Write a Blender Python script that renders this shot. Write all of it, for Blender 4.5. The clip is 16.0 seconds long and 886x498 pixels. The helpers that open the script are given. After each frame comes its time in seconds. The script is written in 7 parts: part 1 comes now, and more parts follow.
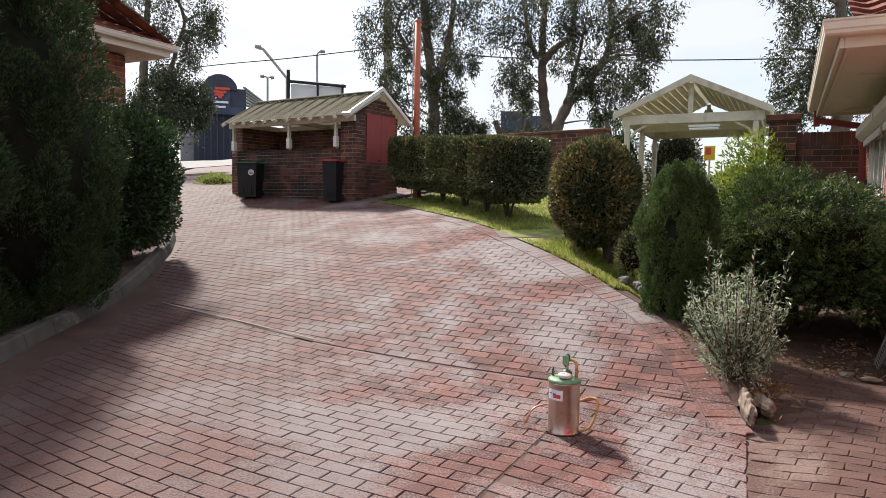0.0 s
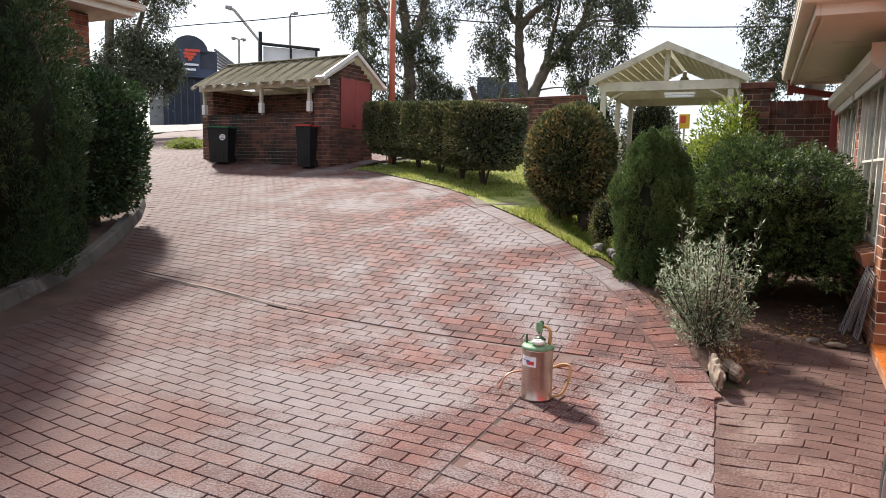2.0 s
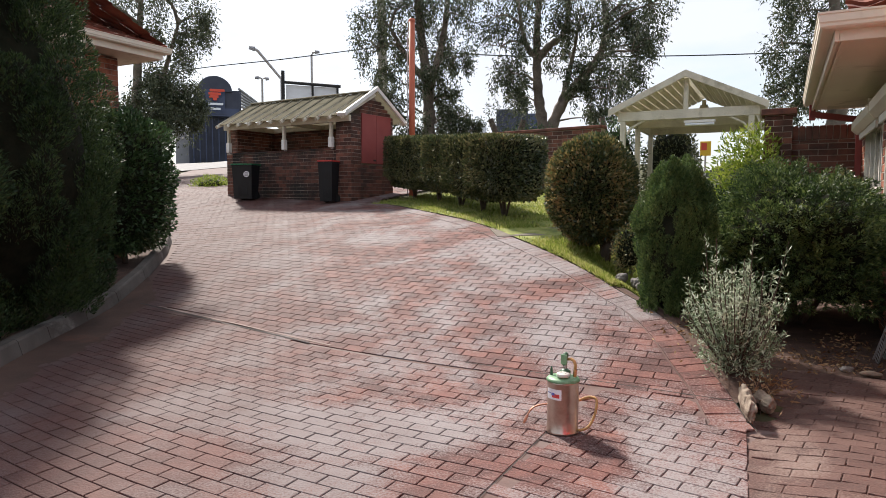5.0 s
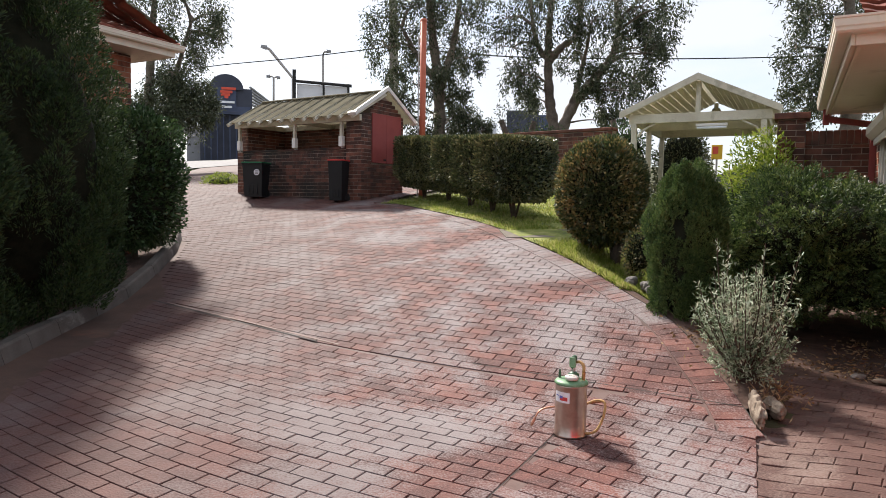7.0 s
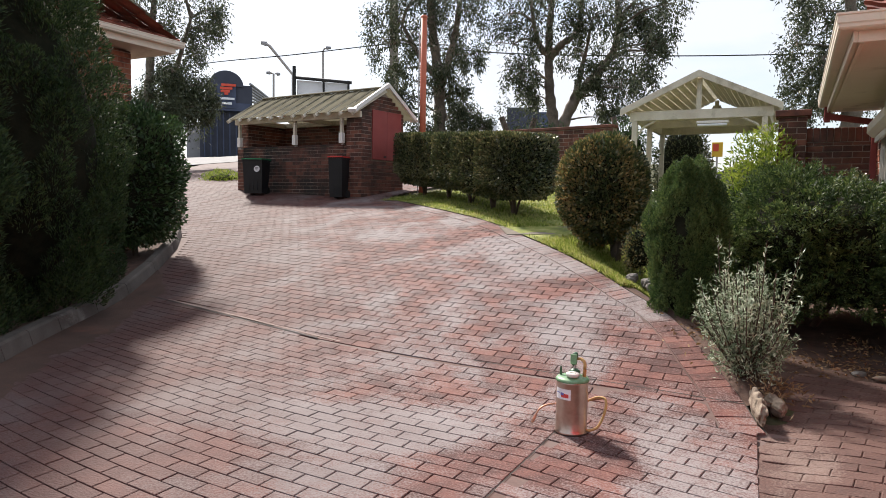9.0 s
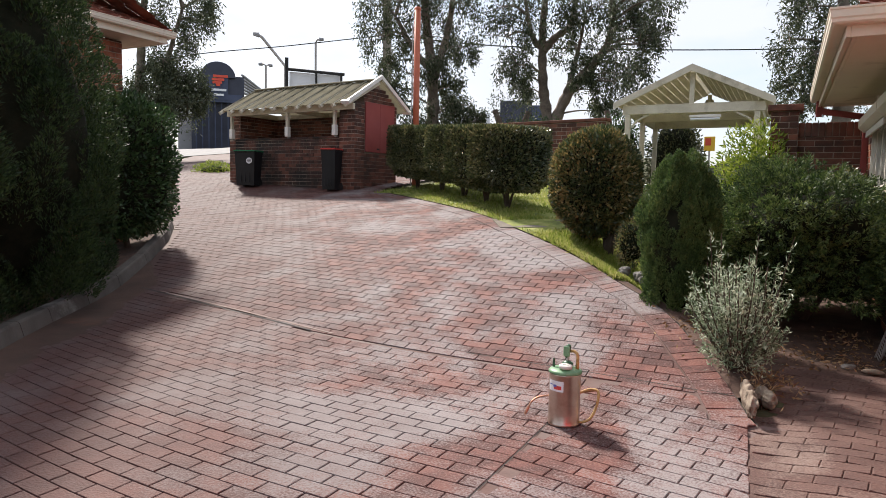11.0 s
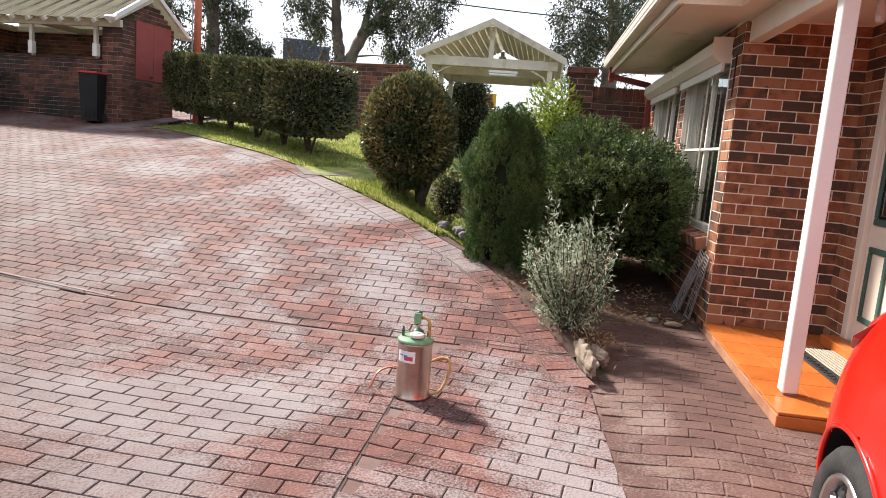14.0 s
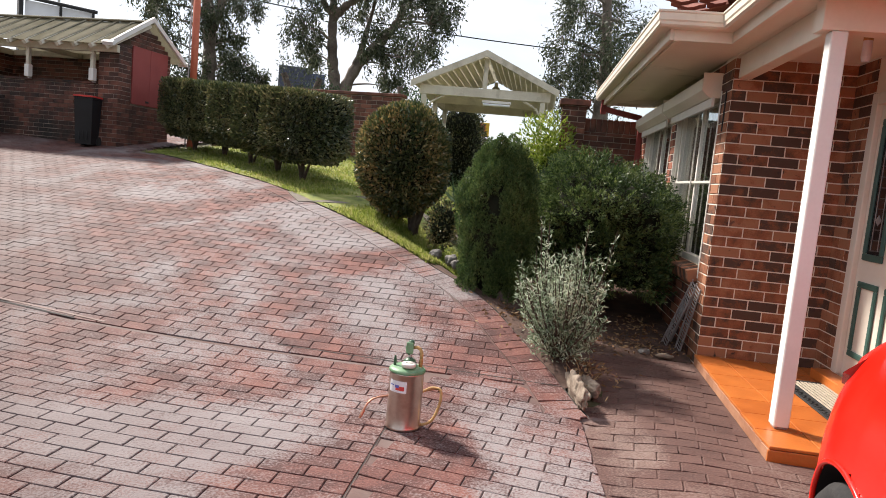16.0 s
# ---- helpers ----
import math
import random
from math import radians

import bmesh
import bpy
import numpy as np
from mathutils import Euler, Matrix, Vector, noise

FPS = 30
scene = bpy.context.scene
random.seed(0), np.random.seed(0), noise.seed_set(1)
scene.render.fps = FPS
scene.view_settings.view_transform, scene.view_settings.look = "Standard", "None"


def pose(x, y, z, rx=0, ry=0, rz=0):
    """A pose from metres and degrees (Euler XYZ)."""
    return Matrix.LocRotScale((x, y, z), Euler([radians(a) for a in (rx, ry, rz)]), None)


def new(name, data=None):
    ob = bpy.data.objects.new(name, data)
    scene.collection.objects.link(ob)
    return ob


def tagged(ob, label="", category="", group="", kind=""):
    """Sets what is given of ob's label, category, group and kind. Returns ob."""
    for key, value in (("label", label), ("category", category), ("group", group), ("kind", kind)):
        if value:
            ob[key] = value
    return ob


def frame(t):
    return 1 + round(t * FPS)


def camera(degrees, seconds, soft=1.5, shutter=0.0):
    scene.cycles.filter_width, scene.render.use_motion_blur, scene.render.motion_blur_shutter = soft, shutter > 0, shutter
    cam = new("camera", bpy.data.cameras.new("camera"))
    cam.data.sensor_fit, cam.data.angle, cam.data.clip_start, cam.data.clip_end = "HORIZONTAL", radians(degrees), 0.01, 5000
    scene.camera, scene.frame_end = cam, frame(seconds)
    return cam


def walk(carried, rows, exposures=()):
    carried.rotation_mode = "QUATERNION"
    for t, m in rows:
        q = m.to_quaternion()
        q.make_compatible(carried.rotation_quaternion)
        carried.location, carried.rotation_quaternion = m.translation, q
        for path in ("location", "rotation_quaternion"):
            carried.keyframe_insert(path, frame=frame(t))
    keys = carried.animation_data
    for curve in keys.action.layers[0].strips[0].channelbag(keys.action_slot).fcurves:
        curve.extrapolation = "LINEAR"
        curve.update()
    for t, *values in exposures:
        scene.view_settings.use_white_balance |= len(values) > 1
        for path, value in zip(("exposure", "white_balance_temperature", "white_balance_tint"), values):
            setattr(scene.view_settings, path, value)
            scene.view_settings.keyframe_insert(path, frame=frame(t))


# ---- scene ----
cam = camera(67.0, 16.0, 0.6)
PATH = [
    (0, -0.896, -6.267, 1.323, 27.31, -4.07, 0.89),
    (0.5, -0.896, -6.245, 1.318, 26.53, -4.76, 0.22),
    (1, -0.902, -6.224, 1.311, 26.47, -5.59, 0.51),
    (1.5, -0.909, -6.223, 1.305, 25.13, -6.74, 1.01),
    (2, -0.904, -6.229, 1.319, 25.18, -6.84, 1.22),
    (2.5, -0.904, -6.239, 1.323, 25.84, -6.29, 0.97),
    (3, -0.906, -6.235, 1.322, 26.49, -5.22, 0.63),
    (3.5, -0.903, -6.235, 1.323, 26.69, -4.47, 0.53),
    (4, -0.900, -6.231, 1.323, 26.68, -4.21, 0.02),
    (6.5, -0.911, -6.229, 1.334, 27.76, -4.12, 0.66),
    (7, -0.914, -6.223, 1.326, 27.82, -4.12, 0.83),
    (7.5, -0.919, -6.224, 1.322, 27.86, -4.29, 1.02),
    (8, -0.925, -6.222, 1.322, 27.87, -4.38, 0.97),
    (8.5, -0.925, -6.224, 1.324, 27.86, -4.40, 0.93),
    (9, -0.924, -6.223, 1.323, 27.80, -4.37, 0.92),
    (11.5, -0.937, -6.230, 1.314, 26.53, -5.50, 1.44),
    (12, -0.995, -6.215, 1.307, 24.39, -7.12, 1.75),
    (12.5, -1.078, -6.160, 1.292, 21.90, -8.76, 3.45),
    (13, -1.166, -5.941, 1.288, 21.89, -9.48, 5.80),
    (13.5, -1.296, -5.923, 1.312, 17.91, -9.24, 2.83),
    (14, -1.501, -5.848, 1.297, 7.84, -8.54, 4.44),
    (14.5, -1.523, -5.826, 1.288, 8.70, -7.54, 5.75),
    (15, -1.506, -5.846, 1.313, 8.62, -6.87, 5.38),
    (15.5, -1.507, -5.846, 1.310, 7.45, -6.12, 5.88),
    (16, -1.510, -5.859, 1.312, 7.31, -6.17, 5.25),
]
walk(cam, [(t, pose(x, y, z, 90 + p, 0, w) @ pose(0, 0, 0, 0, 0, r)) for t, x, y, z, w, p, r in PATH], [(0.0, 0.71), (1.0, 0.76), (2.0, 0.90), (3.0, 0.93), (4.0, 0.75), (6.5, 0.76), (9.0, 0.77), (11.5, 0.73), (12.5, 1.10), (13.0, 1.29), (14.0, 1.12), (15.0, 1.05), (16.0, 0.87)])

# ---- world and sun ----
SUN_AZ, SUN_EL = 55.0, 43.0          # degrees: turned from +y towards -x, and height
world = bpy.data.worlds.new("sky")
scene.world = world
world.use_nodes = True
wn, wl = world.node_tree.nodes, world.node_tree.links
wn.clear()
w_out, w_bg, w_sky = wn.new("ShaderNodeOutputWorld"), wn.new("ShaderNodeBackground"), wn.new("ShaderNodeTexSky")
w_sky.sky_type, w_sky.sun_disc = "NISHITA", False
w_sky.sun_elevation, w_sky.sun_rotation = radians(SUN_EL), radians(-SUN_AZ)
w_sky.air_density, w_sky.dust_density, w_sky.ozone_density = 1.0, 1.5, 1.0
w_co, w_map, w_noise, w_ramp, w_mix = wn.new("ShaderNodeTexCoord"), wn.new("ShaderNodeMapping"), wn.new("ShaderNodeTexNoise"), wn.new("ShaderNodeValToRGB"), wn.new("ShaderNodeMix")
w_map.inputs["Scale"].default_value = (1.6, 1.6, 4.5)
w_noise.inputs["Scale"].default_value, w_noise.inputs["Detail"].default_value, w_noise.inputs["Roughness"].default_value = 1.3, 6.0, 0.55
w_ramp.color_ramp.elements[0].position, w_ramp.color_ramp.elements[1].position = 0.38, 0.58
w_ramp.color_ramp.elements[0].color = (0.30, 0.30, 0.30, 1)
w_mix.data_type = "RGBA"
w_mix.inputs["B"].default_value = (5.7, 5.95, 6.5, 1)
w_bg.inputs["Strength"].default_value = 0.10
wl.new(w_co.outputs["Generated"], w_map.inputs["Vector"])
wl.new(w_map.outputs["Vector"], w_noise.inputs["Vector"])
wl.new(w_noise.outputs["Fac"], w_ramp.inputs["Fac"])
wl.new(w_ramp.outputs["Color"], w_mix.inputs["Factor"])
wl.new(w_sky.outputs["Color"], w_mix.inputs["A"])
wl.new(w_mix.outputs["Result"], w_bg.inputs["Color"])
wl.new(w_bg.outputs["Background"], w_out.inputs["Surface"])
sun = new("sun", bpy.data.lights.new("sun", "SUN"))
sun.data.energy, sun.data.angle, sun.data.color = 4.4, radians(5.0), (1.0, 0.92, 0.84)
sun_way = Vector((-math.sin(radians(SUN_AZ)) * math.cos(radians(SUN_EL)), math.cos(radians(SUN_AZ)) * math.cos(radians(SUN_EL)), math.sin(radians(SUN_EL))))
sun.matrix_world = sun_way.to_track_quat("Z", "Y").to_matrix().to_4x4()


# ---- materials ----
def material(name, colors, scale=8.0, fine=60.0, rough=0.7, metal=0.0, bump=0.15, rand=0.0, stain=None, stain_scale=0.6, stain_edge=(0.45, 0.62), spec=0.4, rough_var=0.1, island=False, trans=0.0, grit=0.0, kerb_tint=None, speck=0.0):
    """Two scales of noise over two or more colours, per-piece variation, and an optional stain with its own shape."""
    m = bpy.data.materials.new(name)
    m.use_nodes = True
    n, l = m.node_tree.nodes, m.node_tree.links
    b = n["Principled BSDF"]
    geo = n.new("ShaderNodeNewGeometry")
    big, small = n.new("ShaderNodeTexNoise"), n.new("ShaderNodeTexNoise")
    for nd, sc, de in ((big, scale, 4.0), (small, fine, 3.0)):
        nd.inputs["Scale"].default_value, nd.inputs["Detail"].default_value = sc, de
        l.new(geo.outputs["Position"], nd.inputs["Vector"])
    mixv = n.new("ShaderNodeMath")
    mixv.operation = "MULTIPLY_ADD"
    mixv.inputs[1].default_value = 0.35 + speck
    l.new(small.outputs["Fac"], mixv.inputs[0])
    sub = n.new("ShaderNodeMath")
    sub.operation = "MULTIPLY_ADD"
    sub.inputs[1].default_value, sub.inputs[2].default_value = 1.0, -0.18 - speck * 0.5
    l.new(big.outputs["Fac"], sub.inputs[0])
    l.new(sub.outputs[0], mixv.inputs[2])
    src = mixv.outputs[0]
    if rand:
        info = n.new("ShaderNodeObjectInfo")
        rnd = info.outputs["Random"]
        if island:
            rnd = geo.outputs["Random Per Island"]
        add = n.new("ShaderNodeMath")
        add.operation = "MULTIPLY_ADD"
        add.inputs[1].default_value = rand
        l.new(rnd, add.inputs[0])
        off = n.new("ShaderNodeMath")
        off.operation = "SUBTRACT"
        off.inputs[1].default_value = rand * 0.5
        l.new(src, off.inputs[0])
        l.new(off.outputs[0], add.inputs[2])
        src = add.outputs[0]
    ramp = n.new("ShaderNodeValToRGB")
    e = ramp.color_ramp.elements
    k = len(colors)
    while len(e) < k:
        e.new(0.5)
    for i, c in enumerate(colors):
        e[i].position = 0.28 + 0.44 * i / max(1, k - 1)
        e[i].color = (*c, 1)
    l.new(src, ramp.inputs["Fac"])
    col = ramp.outputs["Color"]
    if stain:
        st, sr, mx = n.new("ShaderNodeTexNoise"), n.new("ShaderNodeValToRGB"), n.new("ShaderNodeMix")
        st.inputs["Scale"].default_value, st.inputs["Detail"].default_value, st.inputs["Roughness"].default_value = stain_scale, 7.0, 0.62
        st.inputs["Distortion"].default_value = 0.4
        l.new(geo.outputs["Position"], st.inputs["Vector"])
        sr.color_ramp.elements[0].position, sr.color_ramp.elements[1].position = stain_edge
        sp = n.new("ShaderNodeMath")
        sp.operation = "MULTIPLY_ADD"
        sp.inputs[1].default_value = grit
        l.new(small.outputs["Fac"], sp.inputs[0])
        off2 = n.new("ShaderNodeMath")
        off2.operation = "SUBTRACT"
        off2.inputs[1].default_value = grit * 0.5
        l.new(st.outputs["Fac"], off2.inputs[0])
        l.new(off2.outputs[0], sp.inputs[2])
        l.new(sp.outputs[0], sr.inputs["Fac"])
        mx.data_type = "RGBA"
        mx.inputs["B"].default_value = (*stain, 1)
        l.new(sr.outputs["Color"], mx.inputs["Factor"])
        l.new(col, mx.inputs["A"])
        col = mx.outputs["Result"]
    if kerb_tint:
        # dark maroon tint at the drive's foot, strongest along the kerb, fading across
        sep, fx, fy, up, dm, rg = n.new("ShaderNodeSeparateXYZ"), n.new("ShaderNodeMath"), n.new("ShaderNodeMath"), n.new("ShaderNodeMath"), n.new("ShaderNodeMix"), n.new("ShaderNodeMapRange")
        l.new(geo.outputs["Position"], sep.inputs[0])
        fx.operation = fy.operation = up.operation = "MULTIPLY_ADD"
        fx.inputs[1].default_value, fx.inputs[2].default_value = 0.832, 6.6
        fy.inputs[1].default_value = 0.62
        up.inputs[1].default_value = 2.6
        l.new(sep.outputs["X"], fx.inputs[0])
        l.new(sep.outputs["Y"], fy.inputs[0])
        l.new(fx.outputs[0], fy.inputs[2])
        wob = n.new("ShaderNodeTexNoise")
        wob.inputs["Scale"].default_value, wob.inputs["Detail"].default_value = 2.2, 6.0
        l.new(geo.outputs["Position"], wob.inputs["Vector"])
        l.new(wob.outputs["Fac"], up.inputs[0])
        l.new(fy.outputs[0], up.inputs[2])
        rg.interpolation_type = "SMOOTHSTEP"
        rg.inputs["From Min"].default_value, rg.inputs["From Max"].default_value = 0.90, 5.4
        rg.inputs["To Min"].default_value, rg.inputs["To Max"].default_value = 0.82, 0.0
        l.new(up.outputs[0], rg.inputs["Value"])
        dm.data_type = "RGBA"
        dm.inputs["B"].default_value = (*kerb_tint, 1)
        l.new(rg.outputs["Result"], dm.inputs["Factor"])
        l.new(col, dm.inputs["A"])
        col = dm.outputs["Result"]
    l.new(col, b.inputs["Base Color"])
    rr = n.new("ShaderNodeMath")
    rr.operation = "MULTIPLY_ADD"
    rr.inputs[1].default_value, rr.inputs[2].default_value = rough_var, rough - rough_var * 0.5
    l.new(small.outputs["Fac"], rr.inputs[0])
    l.new(rr.outputs[0], b.inputs["Roughness"])
    b.inputs["Metallic"].default_value = metal
    b.inputs["Specular IOR Level"].default_value = spec
    if bump:
        bp = n.new("ShaderNodeBump")
        bp.inputs["Strength"].default_value, bp.inputs["Distance"].default_value = bump, 0.01
        l.new(small.outputs["Fac"], bp.inputs["Height"])
        l.new(bp.outputs["Normal"], b.inputs["Normal"])
    if trans:
        out, tr, ms = n["Material Output"], n.new("ShaderNodeBsdfTranslucent"), n.new("ShaderNodeMixShader")
        ms.inputs["Fac"].default_value = trans
        l.new(col, tr.inputs["Color"])
        l.new(b.outputs["BSDF"], ms.inputs[1])
        l.new(tr.outputs["BSDF"], ms.inputs[2])
        l.new(ms.outputs["Shader"], out.inputs["Surface"])
    return m


def leafy(name, colors, rough=0.5, trans=0.3, scale=2.5, spec=0.4):
    return material(name, colors, scale=scale, fine=30.0, rough=rough, bump=0.0, rand=0.5, island=True, trans=trans, spec=spec)


PAVER = material("paver_red", [(0.074, 0.031, 0.027), (0.138, 0.056, 0.046), (0.210, 0.086, 0.067)], scale=5, fine=75, rough=0.74, bump=0.9, rand=0.30, stain=(0.255, 0.224, 0.222), stain_scale=0.9, stain_edge=(0.45, 0.63), grit=0.48, spec=0.32, speck=0.46, kerb_tint=(0.066, 0.028, 0.024))
PAVER_MASS = material("paver_mass", [(0.074, 0.031, 0.027), (0.138, 0.056, 0.046), (0.210, 0.086, 0.067)], scale=5, fine=75, rough=0.74, bump=0.9, rand=0.30, island=True, stain=(0.255, 0.224, 0.222), stain_scale=0.9, stain_edge=(0.45, 0.63), grit=0.48, spec=0.32, speck=0.46, kerb_tint=(0.066, 0.028, 0.024))
PAVER_JOINT = material("paver_joint", [(0.07, 0.035, 0.028), (0.16, 0.085, 0.07)], scale=3, fine=60, rough=0.8, stain=(0.20, 0.165, 0.155), stain_scale=0.75, stain_edge=(0.40, 0.68), kerb_tint=(0.088, 0.046, 0.038))
JOINT = material("joint_filler", [(0.025, 0.022, 0.02), (0.06, 0.05, 0.045)], scale=9, rough=0.9)
STRIP = material("paving_brown", [(0.070, 0.035, 0.029), (0.105, 0.054, 0.044), (0.135, 0.074, 0.060)], scale=3, fine=80, rough=0.75, bump=0.6, rand=0.14, island=True, stain=(0.215, 0.155, 0.132), stain_scale=1.3, stain_edge=(0.52, 0.76), grit=0.45, speck=0.3)
BRICK = material("face_brick", [(0.085, 0.046, 0.032), (0.205, 0.078, 0.038), (0.285, 0.105, 0.050), (0.35, 0.155, 0.082)], scale=9, fine=110, rough=0.8, bump=0.5, rand=0.75, stain=(0.05, 0.03, 0.026), stain_scale=11, stain_edge=(0.62, 0.7))
BRICK_MASS = material("face_brick_mass", [(0.06, 0.028, 0.022), (0.20, 0.062, 0.036), (0.27, 0.085, 0.046), (0.32, 0.12, 0.07)], scale=9, fine=110, rough=0.8, bump=0.5, rand=0.75, island=True)
OLD_BRICK = material("old_brick", [(0.075, 0.035, 0.026), (0.15, 0.058, 0.040), (0.22, 0.088, 0.058)], scale=6, fine=90, rough=0.9, bump=0.5, rand=0.6, island=True, stain=(0.05, 0.04, 0.034), stain_scale=1.1, stain_edge=(0.5, 0.72))
SOOT_BRICK = material("soot_stained_brick", [(0.045, 0.026, 0.021), (0.10, 0.042, 0.031), (0.16, 0.066, 0.046)], scale=6, fine=90, rough=0.95, bump=0.5, rand=0.5, island=True, stain=(0.022, 0.019, 0.017), stain_scale=1.4, stain_edge=(0.42, 0.60))
MORTAR = material("mortar", [(0.70, 0.62, 0.52), (0.80, 0.72, 0.62)], scale=12, fine=120, rough=0.95, bump=0.4)
OLD_MORTAR = material("old_mortar", [(0.26, 0.205, 0.165), (0.42, 0.345, 0.29)], scale=3, fine=90, rough=0.95, bump=0.4, stain=(0.06, 0.05, 0.042), stain_scale=1.1, stain_edge=(0.5, 0.72))
CREAM = material("cream_paint", [(0.70, 0.62, 0.50), (0.78, 0.70, 0.58)], scale=2, fine=40, rough=0.45, bump=0.05, stain=(0.40, 0.31, 0.21), stain_scale=3.0, stain_edge=(0.62, 0.85))
SOFFIT = material("soffit_sheet", [(0.70, 0.62, 0.50), (0.77, 0.69, 0.57)], scale=1.5, fine=40, rough=0.7, bump=0.05, stain=(0.30, 0.23, 0.14), stain_scale=1.2, stain_edge=(0.6, 0.8))
WHITE = material("white_paint", [(0.72, 0.69, 0.65), (0.80, 0.77, 0.73)], scale=3, fine=50, rough=0.5, bump=0.08, stain=(0.50, 0.33, 0.28), stain_scale=5.0, stain_edge=(0.70, 0.74))
TIMBER = material("weathered_cream_timber", [(0.54, 0.49, 0.39), (0.68, 0.63, 0.51)], scale=4, fine=60, rough=0.7, bump=0.25, stain=(0.28, 0.25, 0.17), stain_scale=3.0, stain_edge=(0.55, 0.8))
RED_PAINT = material("red_door_paint", [(0.27, 0.052, 0.048), (0.33, 0.072, 0.062)], scale=3, fine=50, rough=0.55, bump=0.1)
POLE_PAINT = material("orange_red_paint", [(0.42, 0.095, 0.045), (0.50, 0.13, 0.065)], scale=4, fine=50, rough=0.5, bump=0.08)
TERRACOTTA = material("glazed_terracotta", [(0.42, 0.11, 0.022), (0.55, 0.165, 0.035)], scale=5, fine=60, rough=0.32, bump=0.08, rand=0.3, spec=0.5)
GROUT = material("grout", [(0.40, 0.22, 0.10), (0.48, 0.28, 0.14)], scale=20, rough=0.9)
ROOF_TILE = material("roof_tile", [(0.16, 0.045, 0.028), (0.26, 0.075, 0.042)], scale=6, fine=60, rough=0.75, bump=0.3, rand=0.4, island=True, stain=(0.07, 0.05, 0.04), stain_scale=2.5, stain_edge=(0.52, 0.75))
CONCRETE = material("concrete", [(0.24, 0.21, 0.185), (0.34, 0.305, 0.27)], scale=4, fine=80, rough=0.9, bump=0.4, stain=(0.12, 0.105, 0.09), stain_scale=1.8, stain_edge=(0.45, 0.7))
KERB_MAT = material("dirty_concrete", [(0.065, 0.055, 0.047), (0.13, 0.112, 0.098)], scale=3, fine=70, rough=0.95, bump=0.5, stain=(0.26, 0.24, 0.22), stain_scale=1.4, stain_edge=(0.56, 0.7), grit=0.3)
PALE_LIP = material("pale_mortar_lip", [(0.20, 0.135, 0.115), (0.30, 0.225, 0.20)], scale=6, fine=70, rough=0.9, bump=0.5)
PATH_STONE = material("worn_path_concrete", [(0.15, 0.125, 0.10), (0.25, 0.215, 0.18)], scale=5, fine=70, rough=0.95, bump=0.5, stain=(0.10, 0.09, 0.05), stain_scale=2.5, stain_edge=(0.5, 0.66), grit=0.3)
EDGE_TILE = material("terracotta_edge", [(0.30, 0.135, 0.075), (0.42, 0.21, 0.12)], scale=8, fine=80, rough=0.7, bump=0.3, rand=0.5)
SOIL = material("garden_soil", [(0.055, 0.034, 0.026), (0.13, 0.075, 0.055)], scale=6, fine=45, rough=0.95, bump=0.9)
GROUND = material("ground_soil_and_turf", [(0.06, 0.06, 0.03), (0.11, 0.11, 0.045)], scale=2, fine=40, rough=0.95, bump=0.6)
TURF = material("turf", [(0.09, 0.115, 0.028), (0.21, 0.235, 0.05), (0.36, 0.34, 0.13)], scale=5.0, fine=50, rough=0.9, bump=0.8)
GRASS = leafy("grass_blades", [(0.18, 0.24, 0.04), (0.30, 0.35, 0.065), (0.44, 0.42, 0.16)], trans=0.5)
ASPHALT = material("asphalt", [(0.24, 0.23, 0.225), (0.31, 0.30, 0.29)], scale=2, fine=90, rough=0.9, bump=0.3)
ROCK = material("sandstone_rock", [(0.20, 0.15, 0.11), (0.33, 0.27, 0.21)], scale=14, fine=80, rough=0.9, bump=0.8, stain=(0.13, 0.09, 0.065), stain_scale=9, stain_edge=(0.52, 0.66))
GREY_ROCK = material("grey_rock", [(0.12, 0.11, 0.10), (0.24, 0.22, 0.20)], scale=10, fine=70, rough=0.9, bump=0.7)
STEEL = material("stainless_steel", [(0.44, 0.35, 0.30), (0.56, 0.46, 0.40)], scale=7, fine=50, rough=0.30, metal=1.0, bump=0.06, stain=(0.42, 0.31, 0.26), stain_scale=9, stain_edge=(0.5, 0.75))
ALLOY = material("alloy", [(0.55, 0.55, 0.56), (0.65, 0.65, 0.66)], scale=9, rough=0.3, metal=1.0, bump=0.0)
GREEN_CAP = material("green_enamel", [(0.12, 0.24, 0.12), (0.19, 0.33, 0.19)], scale=30, fine=120, rough=0.45, bump=0.08, stain=(0.38, 0.44, 0.34), stain_scale=22, stain_edge=(0.6, 0.7))
DARK_GREEN = material("dark_green_metal", [(0.03, 0.08, 0.04), (0.06, 0.13, 0.07)], scale=20, rough=0.4, bump=0.05)
BRASS = material("brass", [(0.45, 0.25, 0.10), (0.58, 0.36, 0.16)], scale=30, rough=0.4, metal=0.9, bump=0.05)
HOSE = material("tan_rubber_hose", [(0.42, 0.24, 0.08), (0.55, 0.34, 0.14)], scale=25, rough=0.5, bump=0.1)
COPPER = material("copper_tube", [(0.42, 0.20, 0.13), (0.55, 0.30, 0.20)], scale=30, rough=0.4, metal=0.9, bump=0.05)
PAPER = material("paper_label", [(0.70, 0.68, 0.70), (0.78, 0.76, 0.78)], scale=30, rough=0.6, bump=0.0)
LABEL_RED = material("label_red", [(0.55, 0.05, 0.05), (0.62, 0.08, 0.07)], scale=30, rough=0.5, bump=0.0)
LABEL_BLUE = material("label_blue", [(0.10, 0.12, 0.40), (0.14, 0.16, 0.46)], scale=30, rough=0.5, bump=0.0)
